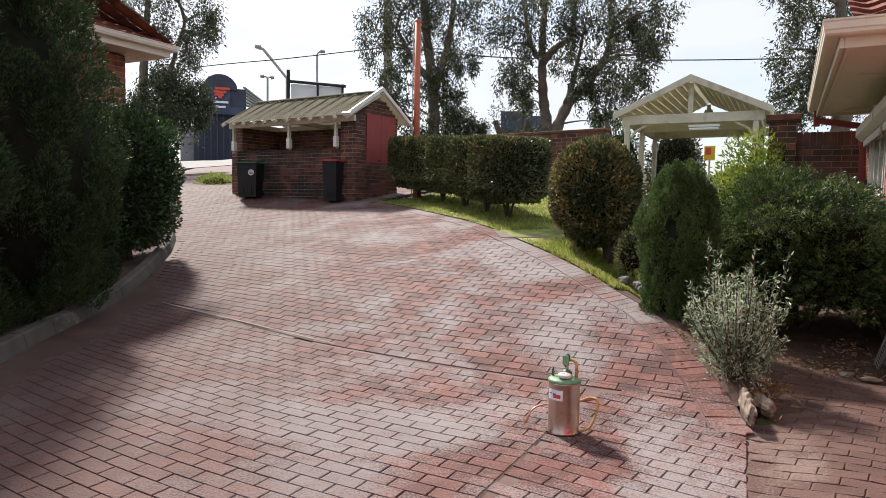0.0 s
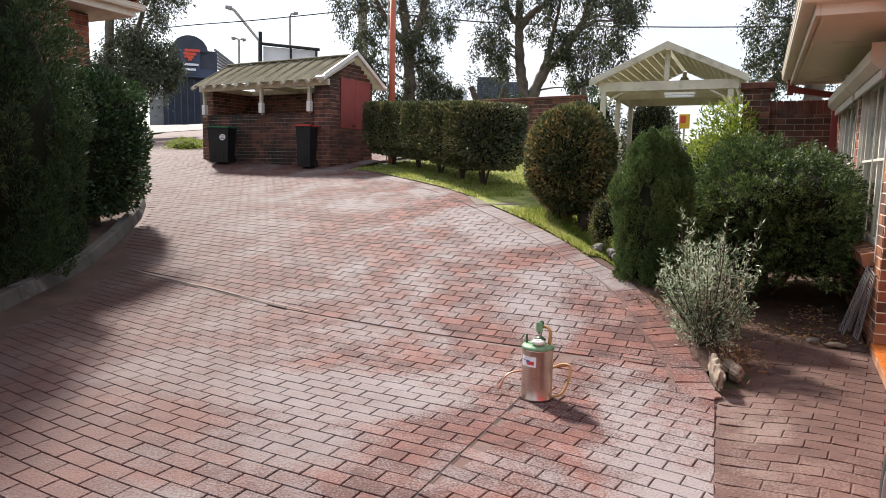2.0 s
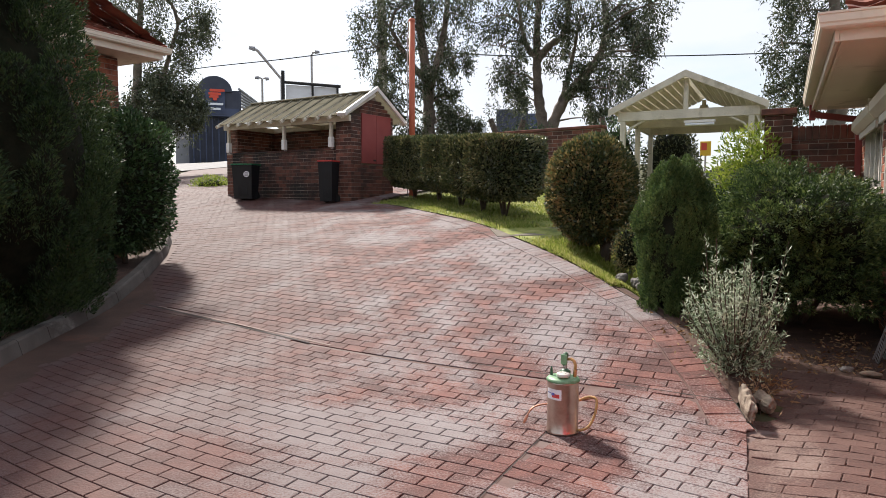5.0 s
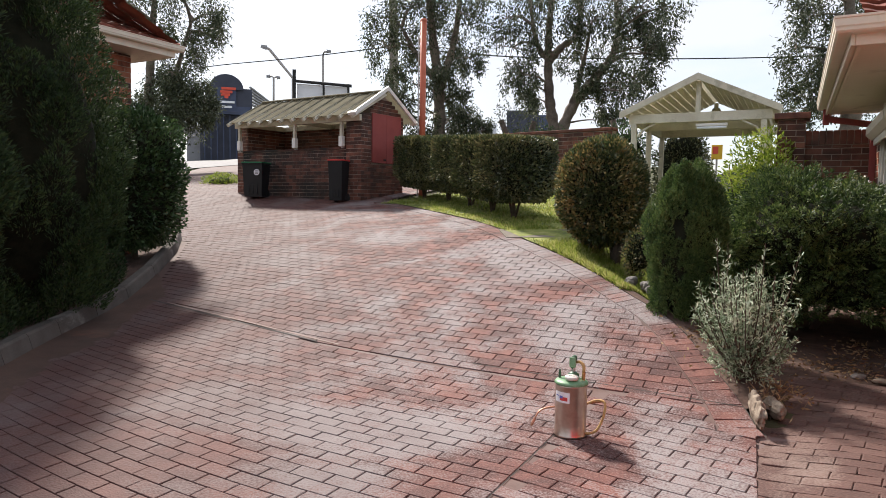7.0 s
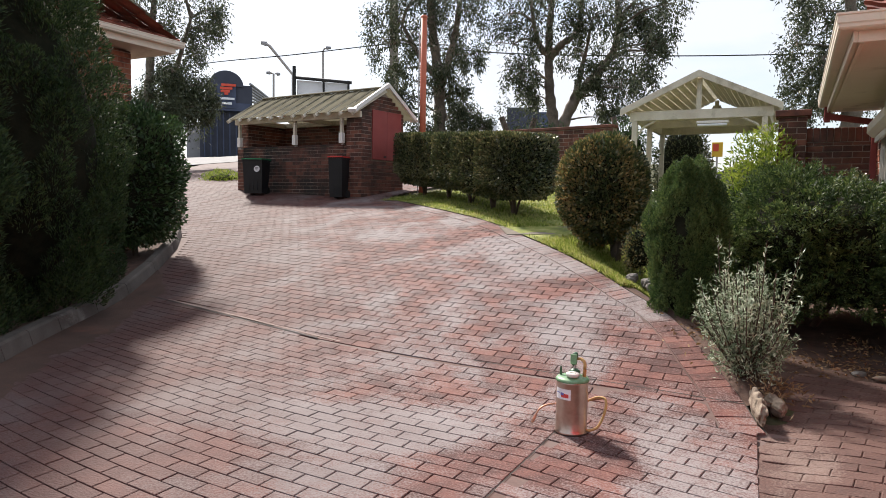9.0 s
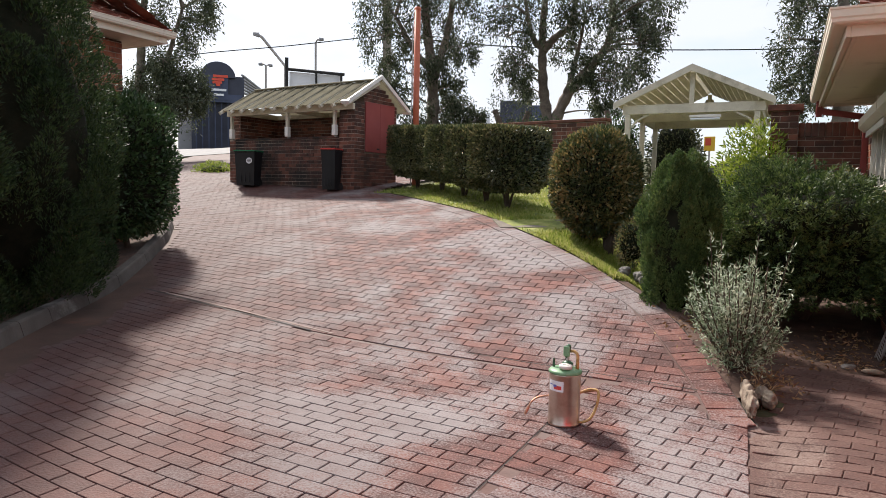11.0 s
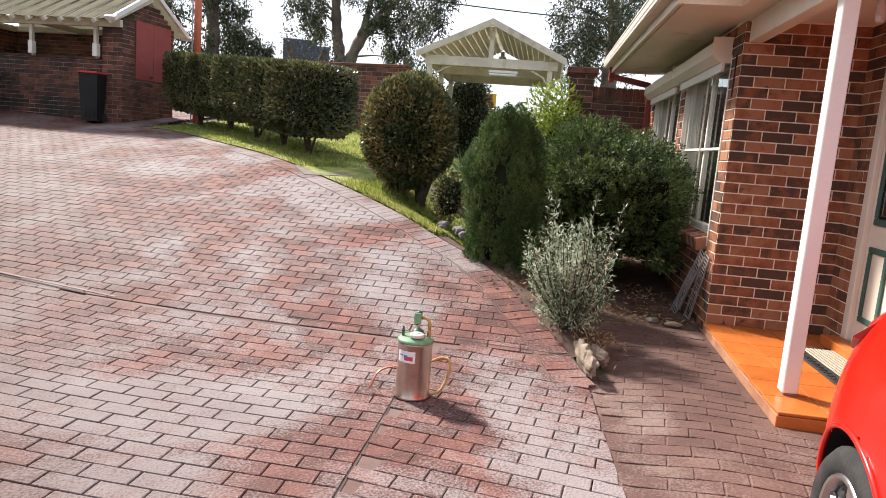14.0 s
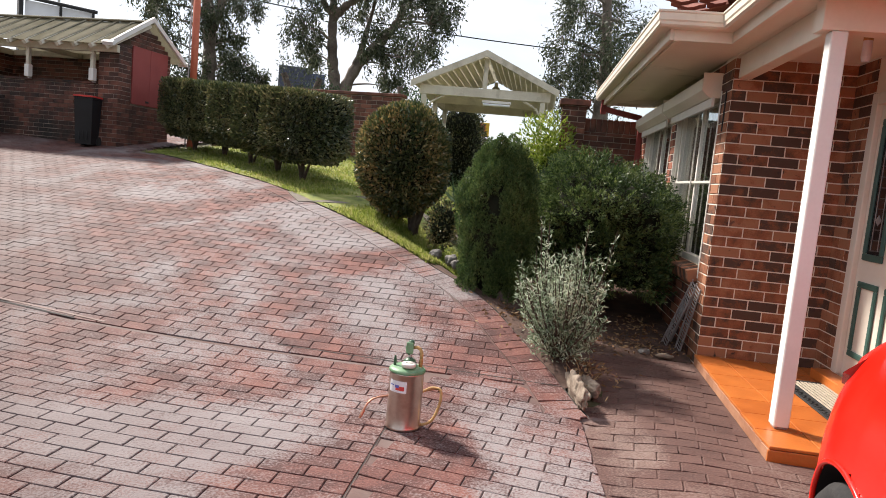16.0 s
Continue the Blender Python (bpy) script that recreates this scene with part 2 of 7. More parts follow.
BIN = material("bin_plastic", [(0.007, 0.008, 0.010), (0.014, 0.016, 0.019)], scale=4, fine=70, rough=0.5, bump=0.1)
BIN_GREEN = material("green_lid_plastic", [(0.012, 0.16, 0.07), (0.02, 0.22, 0.10)], scale=4, rough=0.45, bump=0.05)
BIN_RED = material("red_lid_plastic", [(0.50, 0.035, 0.03), (0.58, 0.06, 0.05)], scale=4, rough=0.45, bump=0.05)
TYRE = material("tyre_rubber", [(0.015, 0.015, 0.016), (0.04, 0.038, 0.036)], scale=12, rough=0.85, bump=0.2)
CAR_RED = material("red_car_paint", [(0.80, 0.010, 0.004), (0.84, 0.014, 0.006)], scale=1, fine=20, rough=0.22, bump=0.0, spec=0.6, rough_var=0.04)
TAIL = material("dark_red_lens", [(0.30, 0.008, 0.006), (0.36, 0.012, 0.010)], scale=6, rough=0.08, bump=0.0, spec=0.7, rough_var=0.02)
BLACK = material("black_plastic", [(0.010, 0.010, 0.011), (0.02, 0.02, 0.021)], scale=8, rough=0.6, bump=0.05)
DARK_GLASS = material("dark_glass", [(0.010, 0.012, 0.014), (0.016, 0.018, 0.02)], scale=1, rough=0.05, bump=0.0, spec=0.8, rough_var=0.01)
ALU = material("white_aluminium", [(0.66, 0.62, 0.56), (0.74, 0.70, 0.64)], scale=5, rough=0.4, bump=0.03)
GALV = material("galvanised_metal", [(0.30, 0.28, 0.27), (0.45, 0.42, 0.41)], scale=14, rough=0.5, metal=0.6, bump=0.1)
# room's dimness put into the wall colour, so the windows read dark
ROOM = material("room_shade_tone", [(0.16, 0.145, 0.12), (0.22, 0.20, 0.17)], scale=2, rough=0.9, bump=0.05)
CURTAIN = material("cream_curtain", [(0.62, 0.58, 0.50), (0.70, 0.66, 0.58)], scale=4, rough=0.9, bump=0.1)
DOOR_CREAM = material("cream_door", [(0.66, 0.60, 0.51), (0.72, 0.66, 0.57)], scale=3, rough=0.4, bump=0.04)
DOOR_GREEN = material("green_door_moulding", [(0.035, 0.085, 0.07), (0.05, 0.115, 0.095)], scale=6, rough=0.4, bump=0.05)
MAT_RUBBER = material("mat_rubber", [(0.012, 0.012, 0.013), (0.03, 0.03, 0.03)], scale=20, rough=0.8, bump=0.2)
MAT_COIR = material("mat_fibre", [(0.34, 0.29, 0.22), (0.46, 0.40, 0.31)], scale=30, fine=150, rough=0.95, bump=0.6)
TRUNK = material("shrub_bark", [(0.055, 0.040, 0.030), (0.12, 0.09, 0.068)], scale=12, fine=60, rough=0.95, bump=0.8)
GUM_BARK = material("gum_bark", [(0.10, 0.08, 0.065), (0.26, 0.215, 0.175)], scale=3, fine=24, rough=0.9, bump=0.9)
POLE_WOOD = material("grey_pole_timber", [(0.20, 0.18, 0.15), (0.30, 0.275, 0.24)], scale=3, fine=40, rough=0.9, bump=0.4)
SHOP = material("dark_blue_cladding", [(0.035, 0.04, 0.062), (0.05, 0.056, 0.082)], scale=1, fine=10, rough=0.6, bump=0.05)
SHOP_GREY = material("grey_render", [(0.22, 0.22, 0.24), (0.30, 0.30, 0.32)], scale=1, fine=10, rough=0.8, bump=0.1)
SIGN_RED = material("sign_red", [(0.60, 0.07, 0.04), (0.66, 0.09, 0.05)], scale=2, rough=0.5, bump=0.0)
SIGN_BLUE = material("sign_blue", [(0.045, 0.06, 0.115), (0.06, 0.075, 0.13)], scale=2, rough=0.5, bump=0.0)
SIGN_WHITE = material("sign_white", [(0.70, 0.72, 0.76), (0.78, 0.80, 0.84)], scale=2, rough=0.5, bump=0.0)
YELLOW = material("sign_yellow", [(0.70, 0.42, 0.03), (0.76, 0.48, 0.05)], scale=4, rough=0.5, bump=0.0)
CLEAR_SHEET = material("cream_clear_sheet", [(0.68, 0.65, 0.57), (0.78, 0.75, 0.67)], scale=3, fine=30, rough=0.5, bump=0.1, stain=(0.5, 0.45, 0.32), stain_scale=2.0, stain_edge=(0.62, 0.85), trans=0.5)
POLY = material("roof_sheet", [(0.16, 0.145, 0.10), (0.22, 0.20, 0.14)], scale=3, fine=30, rough=0.95, bump=0.1, stain=(0.13, 0.115, 0.07), stain_scale=2.0, stain_edge=(0.5, 0.75), trans=0.30, spec=0.05)
ROOF_TIMBER = material("weathered_roof_batten", [(0.26, 0.235, 0.175), (0.36, 0.33, 0.25)], scale=4, fine=60, rough=0.9, bump=0.2, spec=0.1)
CONIFER = leafy("conifer_sprays", [(0.012, 0.028, 0.008), (0.027, 0.055, 0.015), (0.070, 0.108, 0.032)], rough=0.6, trans=0.22)
CYPRESS = leafy("cypress_sprays", [(0.030, 0.062, 0.018), (0.068, 0.118, 0.032), (0.15, 0.20, 0.060)], rough=0.6, trans=0.25)
JUNIPER = leafy("juniper_sprays", [(0.019, 0.039, 0.0095), (0.050, 0.090, 0.024), (0.158, 0.204, 0.061)], rough=0.55, trans=0.25)
HEDGE_LEAF = leafy("hedge_leaves", [(0.035, 0.052, 0.020), (0.085, 0.100, 0.036), (0.24, 0.22, 0.10)], rough=0.30, trans=0.25, spec=0.6)
BALL_LEAF = leafy("ball_shrub_leaves", [(0.040, 0.062, 0.022), (0.100, 0.118, 0.042), (0.33, 0.24, 0.095)], rough=0.30, trans=0.25, spec=0.6)
SHRUB_LEAF = leafy("shrub_leaves", [(0.024, 0.050, 0.018), (0.045, 0.088, 0.030), (0.085, 0.14, 0.05)], rough=0.4, trans=0.25)
SILVER_LEAF = leafy("silver_leaves", [(0.13, 0.19, 0.10), (0.30, 0.37, 0.24), (0.60, 0.66, 0.50)], rough=0.5, trans=0.25)
LIME_LEAF = leafy("lime_leaves", [(0.10, 0.16, 0.015), (0.20, 0.27, 0.030), (0.33, 0.37, 0.07)], rough=0.5, trans=0.45)
GUM_LEAF = leafy("gum_leaves", [(0.030, 0.042, 0.020), (0.060, 0.075, 0.036), (0.12, 0.135, 0.075)], rough=0.45, trans=0.25)
DEAD_LEAF = leafy("dead_leaves", [(0.14, 0.075, 0.03), (0.26, 0.15, 0.07), (0.36, 0.24, 0.13)], rough=0.8, trans=0.1)
# near-black colour stands in for the shade deep inside the foliage
INNER = material("near_black_inner_shade", [(0.010, 0.012, 0.007), (0.022, 0.022, 0.013)], scale=9, fine=40, rough=1.0, bump=0.6, spec=0.1)
GLASS = bpy.data.materials.new("window_glass")
GLASS.use_nodes = True
g_b = GLASS.node_tree.nodes["Principled BSDF"]
g_b.inputs["Base Color"].default_value, g_b.inputs["Roughness"].default_value, g_b.inputs["Transmission Weight"].default_value, g_b.inputs["IOR"].default_value = (0.85, 0.9, 0.9, 1), 0.02, 1.0, 1.45


# ---- mesh helpers ----
class Shape:
    """Collects vertices and faces for one mesh."""

    def __init__(self):
        self.v, self.f = [], []

    def add(self, verts, faces):
        o = len(self.v)
        self.v += [tuple(p) for p in verts]
        self.f += [tuple(i + o for i in q) for q in faces]
        return self

    def box(self, lo, hi, m=None, bevel=0.0):
        """A box from corner lo to corner hi, with chamfered edges where bevel is given."""
        lo, hi = Vector(lo), Vector(hi)
        if bevel <= 0:
            vs = [Vector((x, y, z)) for z in (lo.z, hi.z) for y in (lo.y, hi.y) for x in (lo.x, hi.x)]
            fs = [(0, 2, 3, 1), (4, 5, 7, 6), (0, 1, 5, 4), (2, 6, 7, 3), (0, 4, 6, 2), (1, 3, 7, 5)]
        else:
            c, h = (lo + hi) / 2, (hi - lo) / 2
            b = min(bevel, h.x * 0.9, h.y * 0.9, h.z * 0.9)
            vs, ix = [], {}
            for sx in (-1, 1):
                for sy in (-1, 1):
                    for sz in (-1, 1):
                        for a in range(3):
                            d = [h.x - b, h.y - b, h.z - b]
                            d[a] += b
                            ix[sx, sy, sz, a] = len(vs)
                            vs.append(c + Vector((sx * d[0], sy * d[1], sz * d[2])))
            fs = []
            for s in (-1, 1):
                fs.append([ix[s, -1, -1, 0], ix[s, 1, -1, 0], ix[s, 1, 1, 0], ix[s, -1, 1, 0]][::s])
                fs.append([ix[-1, s, -1, 1], ix[-1, s, 1, 1], ix[1, s, 1, 1], ix[1, s, -1, 1]][::s])
                fs.append([ix[-1, -1, s, 2], ix[1, -1, s, 2], ix[1, 1, s, 2], ix[-1, 1, s, 2]][::s])
                for r in (-1, 1):
                    fs.append([ix[s, r, -1, 0], ix[s, r, 1, 0], ix[s, r, 1, 1], ix[s, r, -1, 1]][::-s * r])
                    fs.append([ix[s, -1, r, 0], ix[s, 1, r, 0], ix[s, 1, r, 2], ix[s, -1, r, 2]][::s * r])
                    fs.append([ix[-1, s, r, 1], ix[1, s, r, 1], ix[1, s, r, 2], ix[-1, s, r, 2]][::-s * r])
                    for q in (-1, 1):
                        fs.append([ix[s, r, q, 0], ix[s, r, q, 1], ix[s, r, q, 2]][::s * r * q])
        if m is not None:
            vs = [m @ p for p in vs]
        return self.add(vs, fs)

    def tube(self, pts, radii, n=10, caps=True):
        """A tube along points with a radius each."""
        pts = [Vector(p) for p in pts]
        if not hasattr(radii, "__len__"):
            radii = [radii] * len(pts)
        up = Vector((0.31, 0.17, 0.93))
        rings, vs = [], []
        for i, p in enumerate(pts):
            d = (pts[min(i + 1, len(pts) - 1)] - pts[max(i - 1, 0)]).normalized()
            if abs(d.dot(up)) > 0.98:
                up = Vector((0.93, 0.31, 0.17))
            a = d.cross(up).normalized()
            b = d.cross(a).normalized()
            rings.append(len(vs))
            vs += [p + (a * math.cos(2 * math.pi * k / n) + b * math.sin(2 * math.pi * k / n)) * radii[i] for k in range(n)]
        fs = []
        for i in range(len(pts) - 1):
            fs += [(rings[i] + k, rings[i] + (k + 1) % n, rings[i + 1] + (k + 1) % n, rings[i + 1] + k) for k in range(n)]
        if caps:
            fs += [tuple(range(rings[0] + n - 1, rings[0] - 1, -1)), tuple(range(rings[-1], rings[-1] + n))]
        return self.add(vs, fs)

    def lathe(self, profile, n=32, m=None):
        """A turned shape from (radius, height) pairs."""
        vs = [Vector((r * math.cos(2 * math.pi * k / n), r * math.sin(2 * math.pi * k / n), z)) for r, z in profile for k in range(n)]
        if m is not None:
            vs = [m @ p for p in vs]
        fs = [(i * n + k, i * n + (k + 1) % n, (i + 1) * n + (k + 1) % n, (i + 1) * n + k) for i in range(len(profile) - 1) for k in range(n)]
        return self.add(vs, fs)

    def prism(self, poly, a, b, m=None):
        """A polygon of (x, z) pushed from y = a to y = b."""
        k = len(poly)
        vs = [Vector((x, y, z)) for y in (a, b) for x, z in poly]
        if m is not None:
            vs = [m @ p for p in vs]
        fs = [tuple(range(k)), tuple(range(2 * k - 1, k - 1, -1))] + [(i, k + i, k + (i + 1) % k, (i + 1) % k) for i in range(k)]
        return self.add(vs, fs)

    def mesh(self, name, mat, smooth=False):
        me = bpy.data.meshes.new(name)
        me.from_pydata(self.v, [], self.f)
        me.materials.append(mat)
        if smooth:
            me.polygons.foreach_set("use_smooth", [True] * len(me.polygons))
        me.update()
        bm = bmesh.new()
        bm.from_mesh(me)
        if len(bm.faces) < 60000:
            bmesh.ops.recalc_face_normals(bm, faces=bm.faces)
            bm.to_mesh(me)
        bm.free()
        return me


def part(name, shape, mat, parent=None, label="", smooth=False):
    ob = new(name, shape.mesh(name, mat, smooth))
    if parent is not None:
        ob.parent = parent
        ob.matrix_parent_inverse = parent.matrix_basis.inverted()
    if label:
        tagged(ob, label)
    return ob


def thing(name, at, label, category, group="", kind=""):
    ob = new(name)
    ob.empty_display_size = 0.1
    ob.matrix_basis = Matrix.Translation(at)
    return tagged(ob, label, category, group, kind)


def solid(name, shape, mat, label, category, group="", kind="", smooth=False):
    return tagged(part(name, shape, mat, None, "", smooth), label, category, group, kind)


def raw(name, verts, faces, mat):
    """A mesh straight from arrays of quads, for large piles of small leaves."""
    me = bpy.data.meshes.new(name)
    nv, nf = len(verts), len(faces)
    me.vertices.add(nv)
    me.vertices.foreach_set("co", np.asarray(verts, np.float32).ravel())
    me.loops.add(nf * 4)
    me.loops.foreach_set("vertex_index", np.asarray(faces, np.int32).ravel())
    me.polygons.add(nf)
    me.polygons.foreach_set("loop_start", np.arange(0, nf * 4, 4, dtype=np.int32))
    me.materials.append(mat)
    me.update(calc_edges=True)
    return me


rng = np.random.default_rng(7)


def unit(a):
    return a / np.maximum(np.linalg.norm(a, axis=-1, keepdims=True), 1e-9)


def leaves(name, at, way, length, width, mat, parent=None, label=""):
    """Small pointed leaves or sprays: each starts at `at`, points along `way`."""
    n = len(at)
    way = unit(way)
    side = unit(np.cross(way, rng.normal(size=(n, 3))))
    L = (np.full(n, length) * rng.uniform(0.65, 1.3, n))[:, None]
    Wd = (np.full(n, width) * rng.uniform(0.7, 1.25, n))[:, None]
    v = np.stack([at, at + way * L * 0.45 + side * Wd * 0.5, at + way * L, at + way * L * 0.45 - side * Wd * 0.5], 1).reshape(-1, 3)
    f = np.arange(4 * n).reshape(n, 4)
    ob = new(name, raw(name, v, f, mat))
    if parent is not None:
        ob.parent = parent
        ob.matrix_parent_inverse = parent.matrix_basis.inverted()
    if label:
        tagged(ob, label)
    return ob


def bumps(p, size, seed=0.0):
    """Smooth noise for arrays of points, about -1 to 1."""
    q = p / size + seed * 3.7
    s = np.sin(q[:, 0] * 1.9 + 1.3 * np.sin(q[:, 1] * 1.3 + seed)) + np.sin(q[:, 1] * 2.3 + 1.1 * np.sin(q[:, 2] * 1.7)) + np.sin(q[:, 2] * 2.1 + 1.4 * np.sin(q[:, 0] * 1.1))
    return s / 3.0


def hull(fn, nu=40, nv=24):
    """A closed shape from fn(direction array) -> points."""
    th, ph = np.linspace(0, 2 * np.pi, nu, endpoint=False), np.linspace(0.02, np.pi - 0.02, nv)
    d = np.array([(math.cos(a) * math.sin(b), math.sin(a) * math.sin(b), math.cos(b)) for b in ph for a in th])
    s = Shape()
    s.add(fn(d), [(i * nu + k, i * nu + (k + 1) % nu, (i + 1) * nu + (k + 1) % nu, (i + 1) * nu + k) for i in range(nv - 1) for k in range(nu)] + [tuple(range(nu)), tuple(range((nv - 1) * nu, nv * nu))])
    return s


def blob(center, radii, power=2.0, rough=0.08, seed=0.0, cone=0.0):
    """A rounded form: fn(d, k) gives points at k times its radius. power over 2 squares it; cone narrows it upwards."""
    c, r = np.array(center, float), np.array(radii, float)

    def fn(d, k=1.0):
        s = 1.0 / np.maximum((np.abs(d) ** power).sum(1), 1e-9) ** (1.0 / power)
        p = d * s[:, None]
        shrink = 1.0 - cone * np.clip(p[:, 2:3] * 0.5 + 0.5, 0, 1)
        p = np.concatenate([p[:, :2] * shrink, p[:, 2:]], 1)
        w = 1.0 + rough * bumps(p * r, 0.22 * float(r.mean()) + 0.05, seed)
        k = np.asarray(k).reshape(-1, 1) if np.ndim(k) else k
        return c + p * r * w[:, None] * k
    return fn


def directions(n):
    return unit(rng.normal(size=(n, 3)))


def shrub(name, fn, n, length, width, mat, label, trunk=None, core=0.86, depth=0.16, lift=0.4, category="shrub", at=(0, 0, 0), group="", fuzz=0.6, boxed=None):
    """Trunk, a near-black core for the inner shade, and thousands of leaves over a rounded form."""
    ob = thing(name, at, label, category, group)
    if trunk is not None:
        part("trunk", trunk, TRUNK, ob, smooth=True)
    part("shade_core", hull(lambda d: fn(d, core)), INNER, ob, smooth=True)
    d = directions(n)
    if boxed:
        # even cover on a box: faces by their area
        a, b, c = boxed
        face = rng.choice(3, n, p=np.array((b * c, a * c, a * b)) / (a * b + b * c + a * c))
        d = rng.uniform(-1, 1, (n, 3))
        d[np.arange(n), face] = np.sign(rng.normal(size=n))
    p = fn(d, 1.0 - depth * rng.random(n) ** 1.5)
    way = d + np.array([0, 0, lift]) + fuzz * rng.normal(size=(n, 3))
    leaves("foliage", p, way, length, width, mat, ob)
    return ob


def plumes(name, base, tips, n, length, width, mat, label, radius, category="shrub", core=None, lift=0.9, group=""):
    """A conifer made of many upright plumes: each a fat spindle of fine sprays from base point to tip."""
    ob = thing(name, (float(base[0]), float(base[1]), float(base[2])), label, category, group)
    # the core is a solid dark hull: shade between plumes, put into colour
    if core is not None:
        part("shade_core", core, INNER, ob, smooth=True)
    at, way = [], []
    k = len(tips)
    per = n // k
    for a, b, r in tips:
        a, b = np.array(a, float), np.array(b, float)
        ax = b - a
        t = rng.random(per) ** 0.85
        rad = r * np.sin(np.pi * np.clip(t * 0.86 + 0.14, 0, 1)) ** 0.7
        d = unit(np.cross(unit(ax[None, :]), directions(per)))
        p = a + ax * t[:, None] + d * (rad * (0.74 + 0.26 * rng.random(per)))[:, None]
        at.append(p)
        way.append(unit(ax)[None, :] * lift + d * 0.75 + 0.35 * rng.normal(size=(per, 3)))
    leaves("foliage", np.concatenate(at), np.concatenate(way), length, width, mat, ob)
    return ob


# ---- the lie of the land ----
def softly(v, k):
    return v if v > 40.0 * k else k * math.log1p(math.exp(v / k))


def step(v):
    v = min(1.0, max(0.0, v))
    return v * v * (3 - 2 * v)


def land(x, y):
    """Height of the drive and lawn: level near the porch, then a ramp that eases towards the road."""
    crease = -1.5 + 0.18 * softly(-4 - x, 0.6)
    d = min(y - crease, 26.0)
    w = min(1.0, max(0.0, (x + 6) / 3))
    w = w * w * (3 - 2 * w)
    return -0.15 + 0.23 * softly(d, 0.25) - 0.09 * softly(d - 5, 0.6) - 0.05 * softly(d - 9, 1.0) - 0.07 * softly(d - 26, 2.0) * 0.55 + 0.06 * step((y - 3) / 4) * (softly(-10.5 - x, 0.8) - softly(-18 - x, 0.8)) - 0.11 * w * softly(d - 4.5, 0.6) + 0.06 * step((-15 - x) / 5) * softly(d - 14, 1.0)


EDGE = [(-1.02, -1.63), (-1.1, -1.44), (-1.23, -1.07), (-1.48, -0.55), (-1.73, -0.05), (-2.01, 0.38), (-2.43, 0.83), (-2.96, 1.44), (-3.6, 2.1), (-4.46, 2.91), (-5.24, 3.64), (-6.22, 4.37), (-7.4, 5.24), (-8.6, 6.11)]
KERB = [(-5.9, -4.4), (-6.85, -2.98), (-7.24, -2.51), (-7.68, -1.95), (-8.3, -1.1), (-8.8, -0.3), (-9.46, 0.66), (-10.5, 1.96), (-11.3, 2.75), (-12.3, 3.3)]


def edge_x(y):
    """The drive's garden-side edge at a given y."""
    if y <= EDGE[0][1]:
        return EDGE[0][0] + (EDGE[0][1] - y) * 3.0
    for (x0, y0), (x1, y1) in zip(EDGE, EDGE[1:]):
        if y <= y1:
            return x0 + (x1 - x0) * (y - y0) / (y1 - y0)
    return EDGE[-1][0]


def kerb_x(y):
    """The drive's kerb-side edge at a given y."""
    if y <= KERB[0][1]:
        return KERB[0][0] + (KERB[0][1] - y) * 0.7
    for (x0, y0), (x1, y1) in zip(KERB, KERB[1:]):
        if y <= y1:
            return x0 + (x1 - x0) * (y - y0) / (y1 - y0)
    return KERB[-1][0] - (y - KERB[-1][1]) * 0.75


def drive_left(y):
    """Where the paving ends on the kerb's side; past the kerb it opens out towards the road."""
    return kerb_x(y) - 5.0 * step((y - 3.6) / 3.0)


def bed(x, y):
    """Height of the ground outside the drive: the bed falls from the drive's edge to the house."""
    z = land(x, y)
    ex = edge_x(y)
    if x > ex and y > -1.7 and y < 7:
        k = min(1.0, (x - ex) / 0.75)
        k = k * k * (3 - 2 * k)
        low = -0.10 + 0.068 * max(0.0, y)
        keep = min(1.0, max(0.0, (-2.2 - x) / 1.2))
        z = z * (1 - k * (1 - keep)) + min(low, z) * k * (1 - keep)
    return z


def strip_lo(y):
    """Where the level brown paving before the porch begins."""
    return -1.08 + 0.057 * (-1.61 - y) if y < -1.61 else -1.02 + (y + 1.61) * 0.10


def strip_z(x, y):
    """The brown paving rises a little towards the porch and the house wall."""
    return -0.150 + 0.068 * max(step((x + 1.05) / 0.6) * step((y + 3.9) / 1.2), step((y + 1.5) / 1.3))


def sheet(xs, ys, height, drop=0.0):
    s = Shape()
    nx = len(xs)
    s.add([(x, y, height(x, y) - drop) for y in ys for x in xs], [(j * nx + i, j * nx + i + 1, (j + 1) * nx + i + 1, (j + 1) * nx + i) for j in range(len(ys) - 1) for i in range(nx - 1)])
    return s


g_xs = sorted({-600, -300, -150, -80, -55, *np.arange(-40, -20, 2.0), *np.arange(-20, 4.01, 0.25), *np.arange(6, 30, 3.0), 60, 150, 300, 600})
g_ys = sorted({-300, -120, -50, -25, -15, *np.arange(-12, 14.01, 0.25), *np.arange(15, 45, 2.0), 60, 90, 150, 300, 700})
solid("ground", sheet([float(a) for a in g_xs], [float(a) for a in g_ys], bed, 0.06), GROUND, "Dark soil and thin turf ground sheet", "ground", kind="structure", smooth=True)

